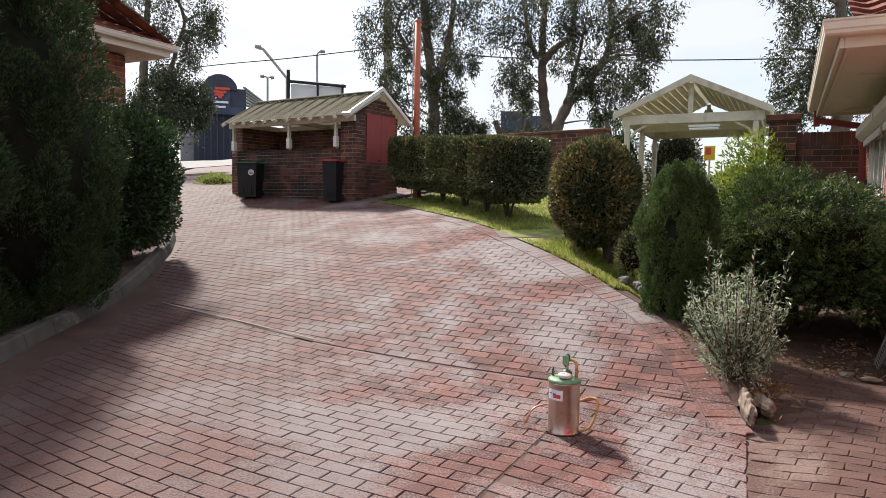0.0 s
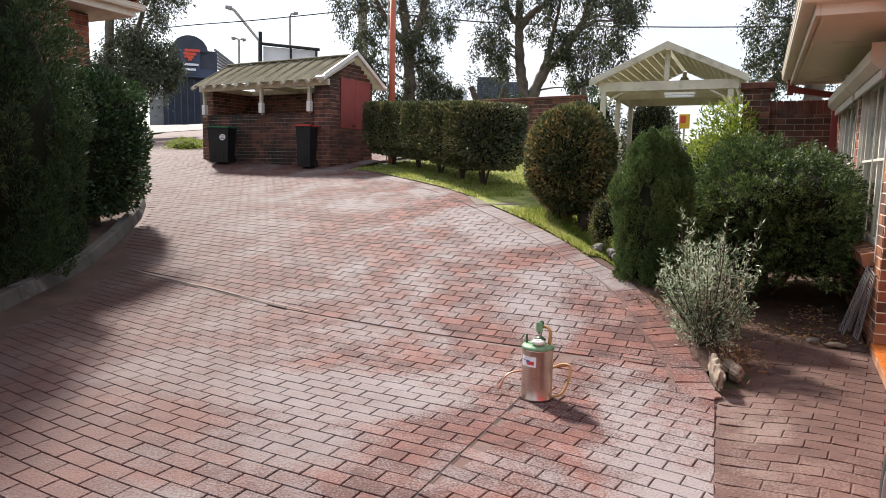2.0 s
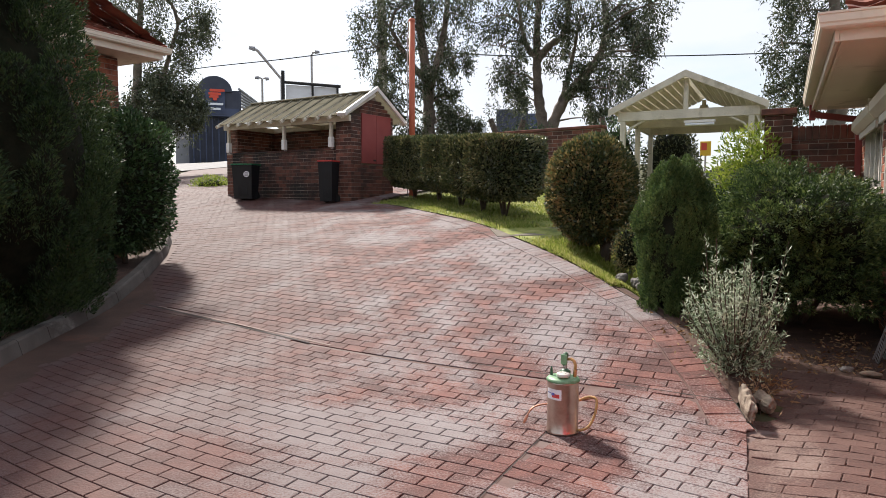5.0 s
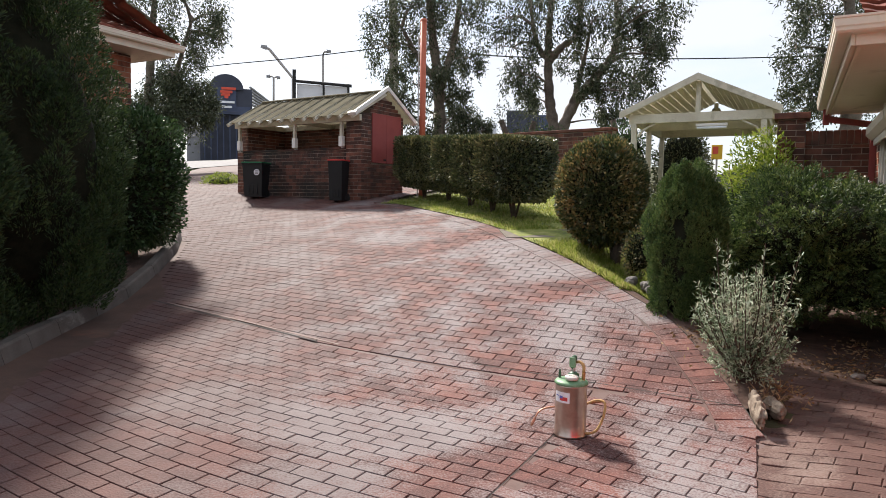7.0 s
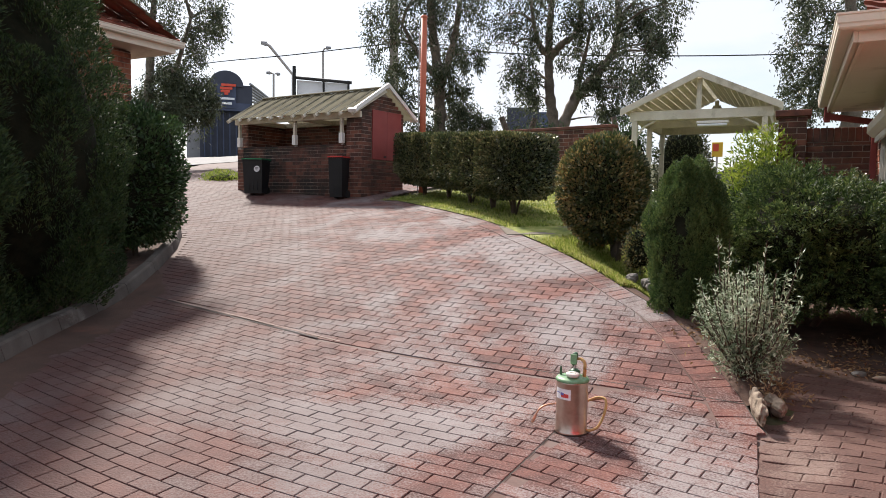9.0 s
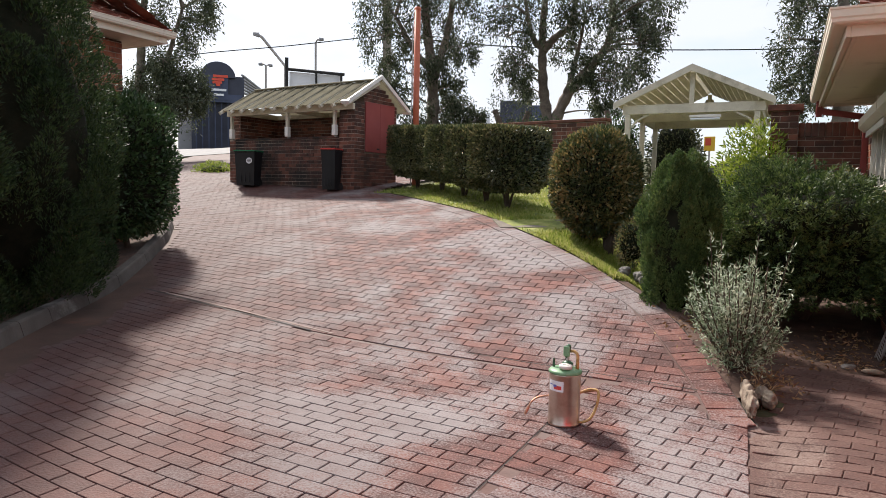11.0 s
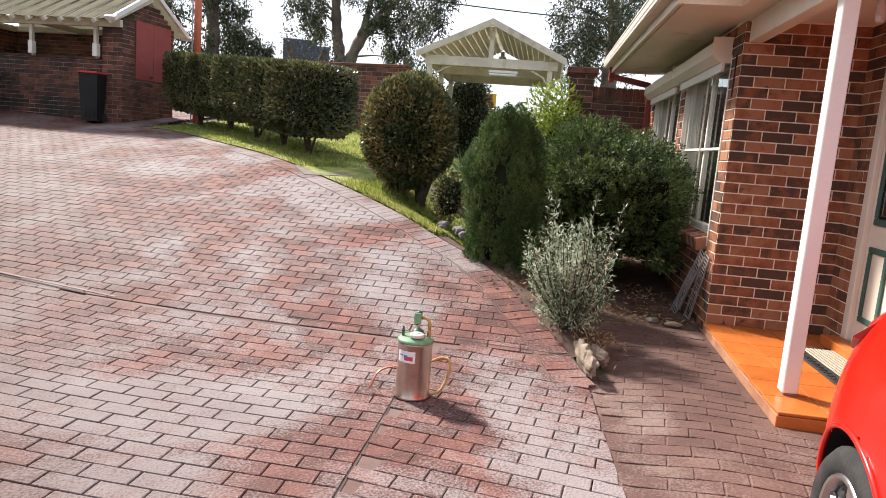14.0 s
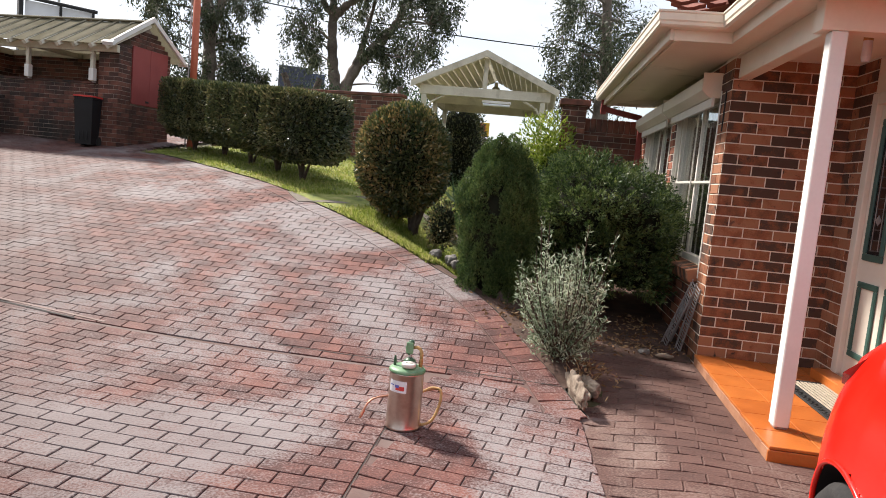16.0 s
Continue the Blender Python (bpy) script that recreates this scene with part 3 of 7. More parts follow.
# lawn: one turf sheet between drive edge, wall and path
def lawn_shape():
    s = Shape()
    for y in np.arange(0.9, 9.4, 0.12):
        x0 = edge_x(float(y)) + 0.02
        x1 = -2.05 if y < 3.2 else (-2.3 if y < 5 else -2.0)
        if y > 6.1:
            x0 = -9.0 + (y - 6.1) * 0.3
        n = 24
        row = [(x0 + (x1 - x0) * i / n, float(y)) for i in range(n + 1)]
        s.v += [(x, yy, bed(x, yy) + 0.012 + 0.012 * noise.noise((x * 2, yy * 2, 0))) for x, yy in row]
    rows = len(s.v) // 25
    s.f += [(j * 25 + i, j * 25 + i + 1, (j + 1) * 25 + i + 1, (j + 1) * 25 + i) for j in range(rows - 1) for i in range(24)]
    return s


solid("lawn", lawn_shape(), TURF, "Patchy sunlit green lawn beside the brick drive", "lawn", kind="structure", smooth=True)
n_bl = 70000
bl_y = 0.95 + 8.2 * rng.random(n_bl) ** 1.5
bl_x = np.array([edge_x(float(y)) for y in bl_y])
bl_x = np.where(bl_y > 6.1, -9.0 + (bl_y - 6.1) * 0.3, bl_x)
bl_x = bl_x + (-2.05 - bl_x) * rng.random(n_bl)
keep = bumps(np.stack([bl_x, bl_y, 0 * bl_x], 1), 0.35, 2.0) > rng.uniform(-0.9, 0.25, n_bl)
keep &= ~((bl_y > 2.75 + (bl_x + 4.4) * 0.22) & (bl_y < 3.45 + (bl_x + 4.4) * 0.32))
bl_x, bl_y = bl_x[keep], bl_y[keep]
bl_z = np.array([bed(float(x), float(y)) for x, y in zip(bl_x, bl_y)]) + 0.005
tagged(leaves("grass", np.stack([bl_x, bl_y, bl_z], 1), np.array([0, 0, 1.0]) + 0.55 * rng.normal(size=(len(bl_x), 3)), 0.060, 0.012, GRASS), "Short green and straw-coloured grass blades of the lawn", "grass", kind="stuff")

# concrete stepping path across the lawn
sl = Shape()
for (ax, ay), (bx, by) in (((-4.66, 2.86), (-3.75, 3.05)), ((-3.72, 3.06), (-2.85, 3.35)), ((-2.82, 3.36), (-2.0, 3.8))):
    w0, w1 = 0.52, 0.58
    q = [(ax, ay), (bx, by), (bx - 0.12, by + w1), (ax - 0.35, ay + w0)]
    top = [(x, y, bed(x, y) + 0.016) for x, y in q]
    low = [(x, y, bed(x, y) - 0.1) for x, y in q]
    sl.add(top + low, [(0, 1, 2, 3), (4, 5, 1, 0), (5, 6, 2, 1), (6, 7, 3, 2), (7, 4, 0, 3)])
solid("path", sl, PATH_STONE, "Weathered grey concrete slab path across the lawn", "path", kind="structure")

# soil bed by the house
def soil_shape():
    s = Shape()
    ys = [float(a) for a in np.arange(-1.25, 5.0, 0.1)]
    for y in ys:
        x0 = edge_x(y) - 0.004 if y < 1.0 else max(edge_x(y) - 0.004, -2.35 + (y - 1.0) * 0.1)
        x1 = -0.02 if y > 0.0 else strip_lo(y) + 0.04
        x1 = max(x1, x0 + 0.02)
        s.v += [(x, y, (bed(x, y) + 0.02 * min(1.0, 0.2 + (x - x0) / 0.08) if y > 0.06 or x < strip_lo(y) - 0.03 else strip_z(x, y) - 0.012) + 0.02 * noise.noise((x * 5, y * 5, 1)) * (0 if y < -0.25 else 1) + 0.010 * noise.noise((x * 19, y * 19, 2))) for x in [x0 + (x1 - x0) * i / 24 for i in range(25)]]
    s.f += [(j * 25 + i, j * 25 + i + 1, (j + 1) * 25 + i + 1, (j + 1) * 25 + i) for j in range(len(ys) - 1) for i in range(24)]
    return s


solid("garden_bed", soil_shape(), SOIL, "Dark dry soil of the garden bed by the house", "soil", kind="structure", smooth=True)

# bed behind the kerb
def left_bed_shape():
    s = Shape()
    ys = [float(a) for a in np.arange(-5.0, 4.6, 0.2)]
    for y in ys:
        x1 = kerb_x(y) - 0.05
        s.v += [(x, y, land(x1, y) + 0.10 + 0.03 * noise.noise((x * 3, y * 3, 1))) for x in [x1 - 3.6 * i / 12 for i in range(13)]]
    s.f += [(j * 13 + i, j * 13 + i + 1, (j + 1) * 13 + i + 1, (j + 1) * 13 + i) for j in range(len(ys) - 1) for i in range(12)]
    return s


solid("garden_bed", left_bed_shape(), SOIL, "Dark shaded soil behind the concrete kerb", "soil", kind="structure", smooth=True)

# kerb: sloped concrete lengths along the drive
kerb_ob = thing("kerb", (KERB[0][0], KERB[0][1], -0.15), "Grey weathered concrete kerb edging the drive", "kerb", kind="structure")
for (ax, ay), (bx, by) in zip(KERB, KERB[1:]):
    a, b = Vector((ax, ay, 0)), Vector((bx, by, 0))
    d = (b - a).normalized()
    o = Vector((-d.y, d.x, 0))
    s = Shape()
    for p, e in ((a, 0.006), (b, -0.006)):
        q = p + d * e
        h = land(q.x, q.y)
        for off, z in ((0.0, -0.1), (0.0, 0.02), (0.035, 0.15), (0.06, 0.17), (0.16, 0.17), (0.16, -0.1)):
            r = q + o * off
            s.v.append((r.x, r.y, h + z))
    s.f += [(i, (i + 1) % 6, 6 + (i + 1) % 6, 6 + i) for i in range(6)] + [tuple(range(6)), tuple(range(11, 5, -1))]
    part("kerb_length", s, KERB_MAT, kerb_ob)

# bed of mortar under the pavers
def drive_base():
    s = Shape()
    ys = [float(a) for a in np.arange(-8.0, 26.0, 0.1)]
    n = 40
    for y in ys:
        x0 = drive_left(y)
        x1 = edge_x(y) if y < 6.11 else -8.6 - (y - 6.11) * 0.9
        if y < EDGE[0][1]:
            x1 = 3.2
        if y > 6.11:
            x1 = min(x1, -9.0) if y < 8 else -10.5 - (y - 8) * 0.8
        s.v += [(x, y, land(x, y) - (0.004 if x < -1.1 else 0.03)) for x in [x0 + (x1 - x0) * i / n for i in range(n + 1)]]
    s.f += [(j * (n + 1) + i, j * (n + 1) + i + 1, (j + 1) * (n + 1) + i + 1, (j + 1) * (n + 1) + i) for j in range(len(ys) - 1) for i in range(n)]
    return s


skirt = Shape()
for x, y in EDGE:
    skirt.v += [(x, y, land(x, y) + 0.004), (x + 0.01, y, land(x, y) - 0.35)]
skirt.f += [(2 * i, 2 * i + 1, 2 * i + 3, 2 * i + 2) for i in range(len(EDGE) - 1)]
drive = solid("driveway", drive_base(), PAVER_JOINT, "Sloping driveway of worn red brick pavers with pale residue", "driveway", kind="structure", smooth=True)
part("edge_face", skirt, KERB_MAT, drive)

# soil washed down over the pavers along the kerb
def washed_soil():
    s = Shape()
    ys = [float(a) for a in np.arange(-4.3, 0.75, 0.06)]
    n = 16
    for y in ys:
        x0 = kerb_x(y) + 0.004
        ends = min(1.0, (y + 4.3) / 0.5, (0.75 - y) / 0.7)
        w = (0.75 + 0.30 * noise.noise((y * 0.9, 3.0, 0)) + 0.14 * noise.noise((y * 4.0, 8.0, 0)) + 0.07 * noise.noise((y * 13.0, 5.0, 0))) * max(0.05, ends)
        for i in range(n + 1):
            t = i / n
            x = x0 + w * t
            s.v.append((x, y, land(x, y) + 0.018 * (1 - t) ** 1.5 + 0.0055 - 0.007 * t * t + 0.0025 * noise.noise((x * 16, y * 16, 1))))
    s.f += [(j * (n + 1) + i, j * (n + 1) + i + 1, (j + 1) * (n + 1) + i + 1, (j + 1) * (n + 1) + i) for j in range(len(ys) - 1) for i in range(n)]
    return s


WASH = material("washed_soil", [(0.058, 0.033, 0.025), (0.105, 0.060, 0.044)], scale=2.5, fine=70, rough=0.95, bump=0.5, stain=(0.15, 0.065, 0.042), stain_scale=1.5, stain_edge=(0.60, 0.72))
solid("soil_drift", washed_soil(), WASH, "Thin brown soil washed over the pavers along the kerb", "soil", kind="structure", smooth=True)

# road beyond the drive
rd = Shape()
r_a, r_b, r_w = Vector((-60, 7.0, 0)), Vector((40, 52.0, 0)), Vector((-0.41, 0.91, 0))
pts = [r_a.lerp(r_b, i / 40) for i in range(41)]
for p in pts:
    for k in (0, 5.0, 10.0, 15.0):
        q = p + r_w * k
        rd.v.append((q.x, q.y, land(q.x, q.y) + 0.02))
rd.f += [(i * 4 + j, i * 4 + j + 1, i * 4 + j + 5, i * 4 + j + 4) for i in range(40) for j in (0, 1, 2)]
solid("road", rd, ASPHALT, "Pale grey asphalt road at the top of the drive", "road", kind="structure", smooth=True)


# ---- brick walls ----
def wall_bricks(origin, u, length, height, z0=0.0, openings=(), skew=0.0, depth=0.018, L=0.24, C=0.086, J=0.010, top=None):
    """Brick faces for a wall: yields (lo, hi, half) in wall coordinates (along u, up). Openings: (u0, u1, z0, z1)."""
    row = 0
    z = z0
    while z < height - 0.02:
        off = 0.0 if row % 2 else -L / 2
        x = off + skew - L
        while x < length - 0.01:
            a, b = max(0.0, x), min(length, x + L - J)
            zt = min(z + C - J, height)
            ok = b - a > 0.03
            cuts = [(a, b)]
            for (o0, o1, p0, p1) in openings:
                if z + C * 0.5 > p0 and z + C * 0.5 < p1:
                    nc = []
                    for c0, c1 in cuts:
                        if c1 <= o0 or c0 >= o1:
                            nc.append((c0, c1))
                        else:
                            if o0 - c0 > 0.03:
                                nc.append((c0, o0))
                            if c1 - o1 > 0.03:
                                nc.append((o1, c1))
                    cuts = nc
            if ok:
                for c0, c1 in cuts:
                    if top is None or z + C * 0.6 < top((c0 + c1) / 2):
                        yield c0, c1, z, zt
            x += L
        z += C
        row += 1


def frame_of(origin, u):
    """Wall coordinates: x along u, y out of the wall (to the right of u), z up."""
    u = Vector((u[0], u[1], 0)).normalized()
    return Matrix((( u.x, u.y, 0, origin[0]), (u.y, -u.x, 0, origin[1]), (0, 0, 1, origin[2]), (0, 0, 0, 1)))


def brick_mass(origin, u, length, height, parent, mat=None, openings=(), top=None, name="brick", depth=0.012, z0=0.0, L=0.24, skew=0.0):
    m = frame_of(origin, u)
    s = Shape()
    for c0, c1, a, b in wall_bricks(origin, u, length, height, z0, openings, skew=skew, top=top, L=L):
        p = depth * 0.6 + rng.uniform(-0.0015, 0.0015)
        s.add([m @ Vector(q) for q in ((c0, 0, a), (c1, 0, a), (c1, 0, b), (c0, 0, b), (c0 + .003, p, a + .003), (c1 - .003, p, a + .003), (c1 - .003, p, b - .003), (c0 + .003, p, b - .003))],
              [(4, 5, 6, 7), (0, 1, 5, 4), (1, 2, 6, 5), (2, 3, 7, 6), (3, 0, 4, 7)])
    return tagged(part(name, s, mat or OLD_BRICK, parent), kind="stuff")


BRICK_MESHES = {}


def brick_single(origin, u, length, height, parent, openings=(), top=None, skew=0.0, z0=0.0, limit=400):
    """Each brick an object of its own; alike ones share a mesh. Returns how many."""
    m = frame_of(origin, u)
    n = 0
    for c0, c1, a, b in wall_bricks(origin, u, length, height, z0, openings, skew=skew, top=top):
        key = (round(c1 - c0, 3), round(b - a, 3))
        if key not in BRICK_MESHES:
            w, h, e, p = key[0], key[1], 0.003, 0.006
            s = Shape()
            s.add([(0, 0, 0), (w, 0, 0), (w, 0, h), (0, 0, h), (0, p - e, 0), (w, p - e, 0), (w, p - e, h), (0, p - e, h), (e, p, e), (w - e, p, e), (w - e, p, h - e), (e, p, h - e)],
                  [(8, 9, 10, 11), (4, 5, 9, 8), (5, 6, 10, 9), (6, 7, 11, 10), (7, 4, 8, 11), (0, 1, 5, 4), (1, 2, 6, 5), (2, 3, 7, 6), (3, 0, 4, 7)])
            BRICK_MESHES[key] = s.mesh("brick", BRICK)
        ob = new("brick", BRICK_MESHES[key])
        ob.parent = parent
        ob.matrix_parent_inverse = parent.matrix_basis.inverted()
        ob.matrix_basis = m @ Matrix.Translation((c0, rng.uniform(-0.002, 0.002), a))
        n += 1
    return n


TILT = Matrix(((1, 0, 0, 0), (0, 1, 0, 0), (0, 0.021, 1, 0.0105), (0, 0, 0, 1)))   # the long eave rises slightly away from the porch


def slab(name, lo, hi, mat, parent, bevel=0.004, label="", m=None):
    return part(name, Shape().box(lo, hi, m, bevel), mat, parent, label)


# ---- the house by the porch ----
W_BACK = 4.8                 # far end of the window wall
OPENINGS = ((0.30, 2.02), (2.36, 4.12))
SILL_Z, HEAD_Z, CEIL = 0.72, 2.26, 2.50
front = thing("wall_front", (0.4, 0.1, -0.2), "Red and brown face-brick wall beside the porch", "brick wall", kind="structure")
slab("mortar_body", (0.012, 0.0, -0.30), (1.15, 0.24, CEIL), MORTAR, front, 0)
side = thing("wall_side", (0.1, 2.4, -0.2), "Brick window wall under the eave", "brick wall", kind="structure")
sb = Shape()
for a, b in ((0.242, OPENINGS[0][0]), (OPENINGS[0][1], OPENINGS[1][0]), (OPENINGS[1][1], W_BACK)):
    sb.box((0.0, a, -0.30), (0.24, b, CEIL))
for a, b in OPENINGS:
    sb.box((0.002, a + 0.001, -0.30), (0.238, b - 0.001, SILL_Z - 0.06))
    sb.box((0.002, a + 0.001, HEAD_Z), (0.238, b - 0.001, CEIL))
part("mortar_body", sb, MORTAR, side)
slab("corner_mortar", (0.0, 0.0, -0.30), (0.0115, 0.2415, CEIL), MORTAR, side, 0)
porch_wall = thing("wall_porch", (1.0, -0.15, 0.0), "Short brick return wall beside the front door", "brick wall", kind="structure")
slab("mortar_body", (0.945, -0.34, -0.2), (1.15, -0.001, CEIL), MORTAR, porch_wall, 0)
slab("mortar_body", (0.945, -3.4, -0.2), (1.15, -1.36, CEIL), MORTAR, porch_wall, 0)
slab("lintel", (0.945, -1.359, 2.22), (1.15, -0.341, CEIL), CREAM, porch_wall, 0.004)
slab("back_wall", (1.151, -3.4, -0.2), (6.0, -3.2, CEIL), MORTAR, porch_wall, 0)
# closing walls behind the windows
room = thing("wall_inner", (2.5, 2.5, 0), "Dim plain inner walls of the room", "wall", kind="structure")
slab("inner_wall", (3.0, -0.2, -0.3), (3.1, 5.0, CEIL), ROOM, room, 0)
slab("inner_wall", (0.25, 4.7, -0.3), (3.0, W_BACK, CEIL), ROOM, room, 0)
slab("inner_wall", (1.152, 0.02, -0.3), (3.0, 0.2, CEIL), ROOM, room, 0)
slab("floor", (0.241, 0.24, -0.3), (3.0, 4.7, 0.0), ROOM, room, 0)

# tiled porch: its free edge meets the wall's corner and leaves it slightly askew
def porch_edge(y):
    return -0.014 + 0.0365 * min(0.0, y)


porch = thing("porch", (0.5, -1.0, -0.15), "Raised porch of orange glazed terracotta tiles", "porch", kind="structure")
pb = [(porch_edge(-2.055) + 0.014, -2.055), (2.4, -2.055), (2.4, -0.001), (porch_edge(0) + 0.014, -0.001)]
part("porch_base", Shape().add([(x, y, z) for z in (-0.25, -0.012) for x, y in pb], [(3, 2, 1, 0), (4, 5, 6, 7), (0, 1, 5, 4), (1, 2, 6, 5), (2, 3, 7, 6), (3, 0, 4, 7)]), GROUT, porch)
tx = [-0.09, 0.205, 0.508, 0.811]
for i, x in enumerate(tx):
    for j in range(7):
        y1 = -0.002 - 0.298 * j
        y0 = y1 - 0.294
        if j == 6:
            y0 = -2.07
        x1 = tx[i + 1] - 0.006 if i < 3 else 0.944
        slab("tile", (x if i else porch_edge((y0 + y1) / 2), y0, -0.018), (x1, y1, 0.0), TERRACOTTA, porch, 0.003)
    slab("riser_tile", (x, -2.072, -0.15), (tx[i + 1] - 0.006 if i < 3 else 2.4, -2.056, -0.022), TERRACOTTA, porch, 0.003)
slab("tile", (0.9445, -2.07, -0.018), (2.4, -1.37, 0.0), TERRACOTTA, porch, 0.003)
for j in range(17):
    y1 = -0.004 - 0.1215 * j
    slab("edge_brick", (porch_edge(y1 - 0.06), y1 - 0.115, -0.145), (porch_edge(y1 - 0.06) + 0.0125, y1, -0.021), EDGE_TILE, porch, 0.003)
slab("door_step", (0.80, -1.36, 0.002), (0.944, -0.30, 0.075), TERRACOTTA, porch, 0.004)

# porch post, beams, soffit, gutter
post = thing("porch_post", (0.085, -1.69, 0.0), "White painted timber porch post with flaking paint", "post")
slab("shaft", (0.036, -1.760, 0.013), (0.126, -1.670, 2.318), WHITE, post, 0.006)
slab("foot", (0.044, -1.752, 0.0), (0.118, -1.678, 0.0125), GALV, post, 0.004)
eave = thing("porch_roof_frame", (0.5, -1.0, CEIL), "Cream painted porch beams and flat soffit", "eaves", kind="structure")
slab("side_beam", (0.030, -1.630, 2.32), (0.135, -0.02, 2.498), CREAM, eave, 0.004)
slab("front_beam", (-0.02, -1.76, 2.32), (2.6, -1.632, 2.498), CREAM, eave, 0.004)
slab("soffit", (-0.60, -0.47, 2.50), (0.0, 4.72, 2.515), SOFFIT, eave, 0, m=TILT)
slab("soffit", (0.001, -2.25, 2.50), (2.6, 0.3, 2.515), SOFFIT, eave, 0)
slab("soffit", (-0.145, -2.25, 2.501), (0.0, -0.471, 2.516), SOFFIT, eave, 0)
slab("soffit_trim", (-0.585, -0.46, 2.482), (-0.555, 4.7, 2.4995), SOFFIT, eave, 0.003, m=TILT)
slab("fascia", (-0.63, -0.50, 2.485), (-0.601, 4.75, 2.66), CREAM, eave, 0.003, m=TILT)
slab("fascia", (-0.60, -0.50, 2.485), (-0.146, -0.471, 2.66), CREAM, eave, 0.003)
slab("fascia", (-0.175, -2.28, 2.485), (-0.146, -0.501, 2.66), CREAM, eave, 0.003)
slab("fascia", (-0.145, -2.28, 2.485), (2.6, -2.251, 2.66), CREAM, eave, 0.003)


def gutter_run(pts, z, w=0.115, h=0.10, tilt=0.0):
    """A rolled-edge gutter along corner points; outside lies to the right of the way."""
    s = Shape()
    prof = [(0.0, 0.0), (0.70, 0.0), (0.84, 0.12), (0.86, 0.30), (0.93, 0.40), (0.93, 0.82), (1.0, 0.88), (1.0, 1.0), (0.90, 1.0), (0.88, 0.9), (0.0, 0.9)]
    k = len(pts)
    P2 = [Vector((p[0], p[1], 0)) for p in pts]
    for i, p in enumerate(P2):
        a = (P2[i] - P2[i - 1]).normalized() if i else (P2[1] - P2[0]).normalized()
        b = (P2[i + 1] - P2[i]).normalized() if i < k - 1 else a
        na, nb = Vector((a.y, -a.x, 0)), Vector((b.y, -b.x, 0))
        n = (na + nb) / (1 + na.dot(nb))
        s.v += [tuple(p + n * u * w + Vector((0, 0, z + v * h + tilt * max(0.0, p.y + 0.5)))) for u, v in prof]
    q = len(prof)
    s.f += [(i * q + j, i * q + (j + 1) % q, (i + 1) * q + (j + 1) % q, (i + 1) * q + j) for i in range(k - 1) for j in range(q)] + [tuple(range(q)), tuple(range(k * q - 1, (k - 1) * q - 1, -1))]
    return s


part("gutter", gutter_run([(-0.632, 4.78), (-0.632, -0.502), (-0.177, -0.502), (-0.177, -2.282), (2.6, -2.282)], 2.565, h=0.115, tilt=0.021), CREAM, eave, "cream metal gutter with rolled edge")


def roof_plane(a, b, up, rows, cols, parent):
    """A tiled slope: eave from a to b, rising by the vector up; each course overlaps the one below."""
    a, b, up = Vector(a), Vector(b), Vector(up)
    nrm = (b - a).cross(up).normalized()
    if nrm.z < 0:
        nrm = -nrm
    s = Shape()
    per = 6
    for r in range(rows):
        for c in range(cols):
            vs = []
            for e, lift in ((0.0, 0.035), (1.12, 0.0)):
                for i in range(per + 1):
                    t = (c + i / per * 0.985) / cols
                    wave = 0.018 * (math.cos(2 * math.pi * i / per) + 1)
                    vs.append(a.lerp(b, t) + up * ((r + e) / rows) + nrm * (lift + wave))
            n = len(vs)
            low = [vs[i] - nrm * 0.03 for i in range(per + 1)]
            s.add(vs + low, [(i, i + 1, per + 2 + i, per + 1 + i) for i in range(per)] + [(n + i, n + i + 1, i + 1, i) for i in range(per)])
    return tagged(part("roof_tile", s, ROOF_TILE, parent), kind="stuff")


roof = thing("roof", (1.0, 1.0, 2.7), "Red concrete tile roof above the porch", "roof", kind="structure")
roof_plane((-0.53, 4.70, 2.73), (-0.53, -0.40, 2.63), (3.0, 0, 1.2), 9, 18, roof)
roof_plane((-0.08, -0.50, 2.63), (-0.08, -2.20, 2.63), (2.6, 0, 1.05), 8, 6, roof)
roof_plane((-0.08, -2.20, 2.63), (4.0, -2.20, 2.63), (0, 2.6, 1.05), 8, 13, roof)
roof_plane((-0.53, -0.40, 2.63), (3.0, -0.40, 2.63), (0, 3.0, 1.2), 9, 12, roof)
slab("roof_deck", (-0.45, -0.35, 2.60), (6.0, 4.6, 2.62), TIMBER, roof, 0)

dp = thing("downpipe", (-0.06, 4.74, 0.2), "Red painted metal downpipe at the wall's end", "downpipe")
part("pipe", Shape().box((-0.66, 4.60, 2.46), (-0.58, 4.68, 2.68), None, 0.006).box((-0.66, 4.60, 2.40), (-0.05, 4.675, 2.48), Matrix.Translation((-0.05, 0, 2.44)) @ Matrix.Rotation(radians(10), 4, "Y") @ Matrix.Translation((0.05, 0, -2.44)), 0.006).box((-0.085, 4.60, 0.18), (-0.008, 4.675, 2.44), None, 0.006), RED_PAINT, dp)

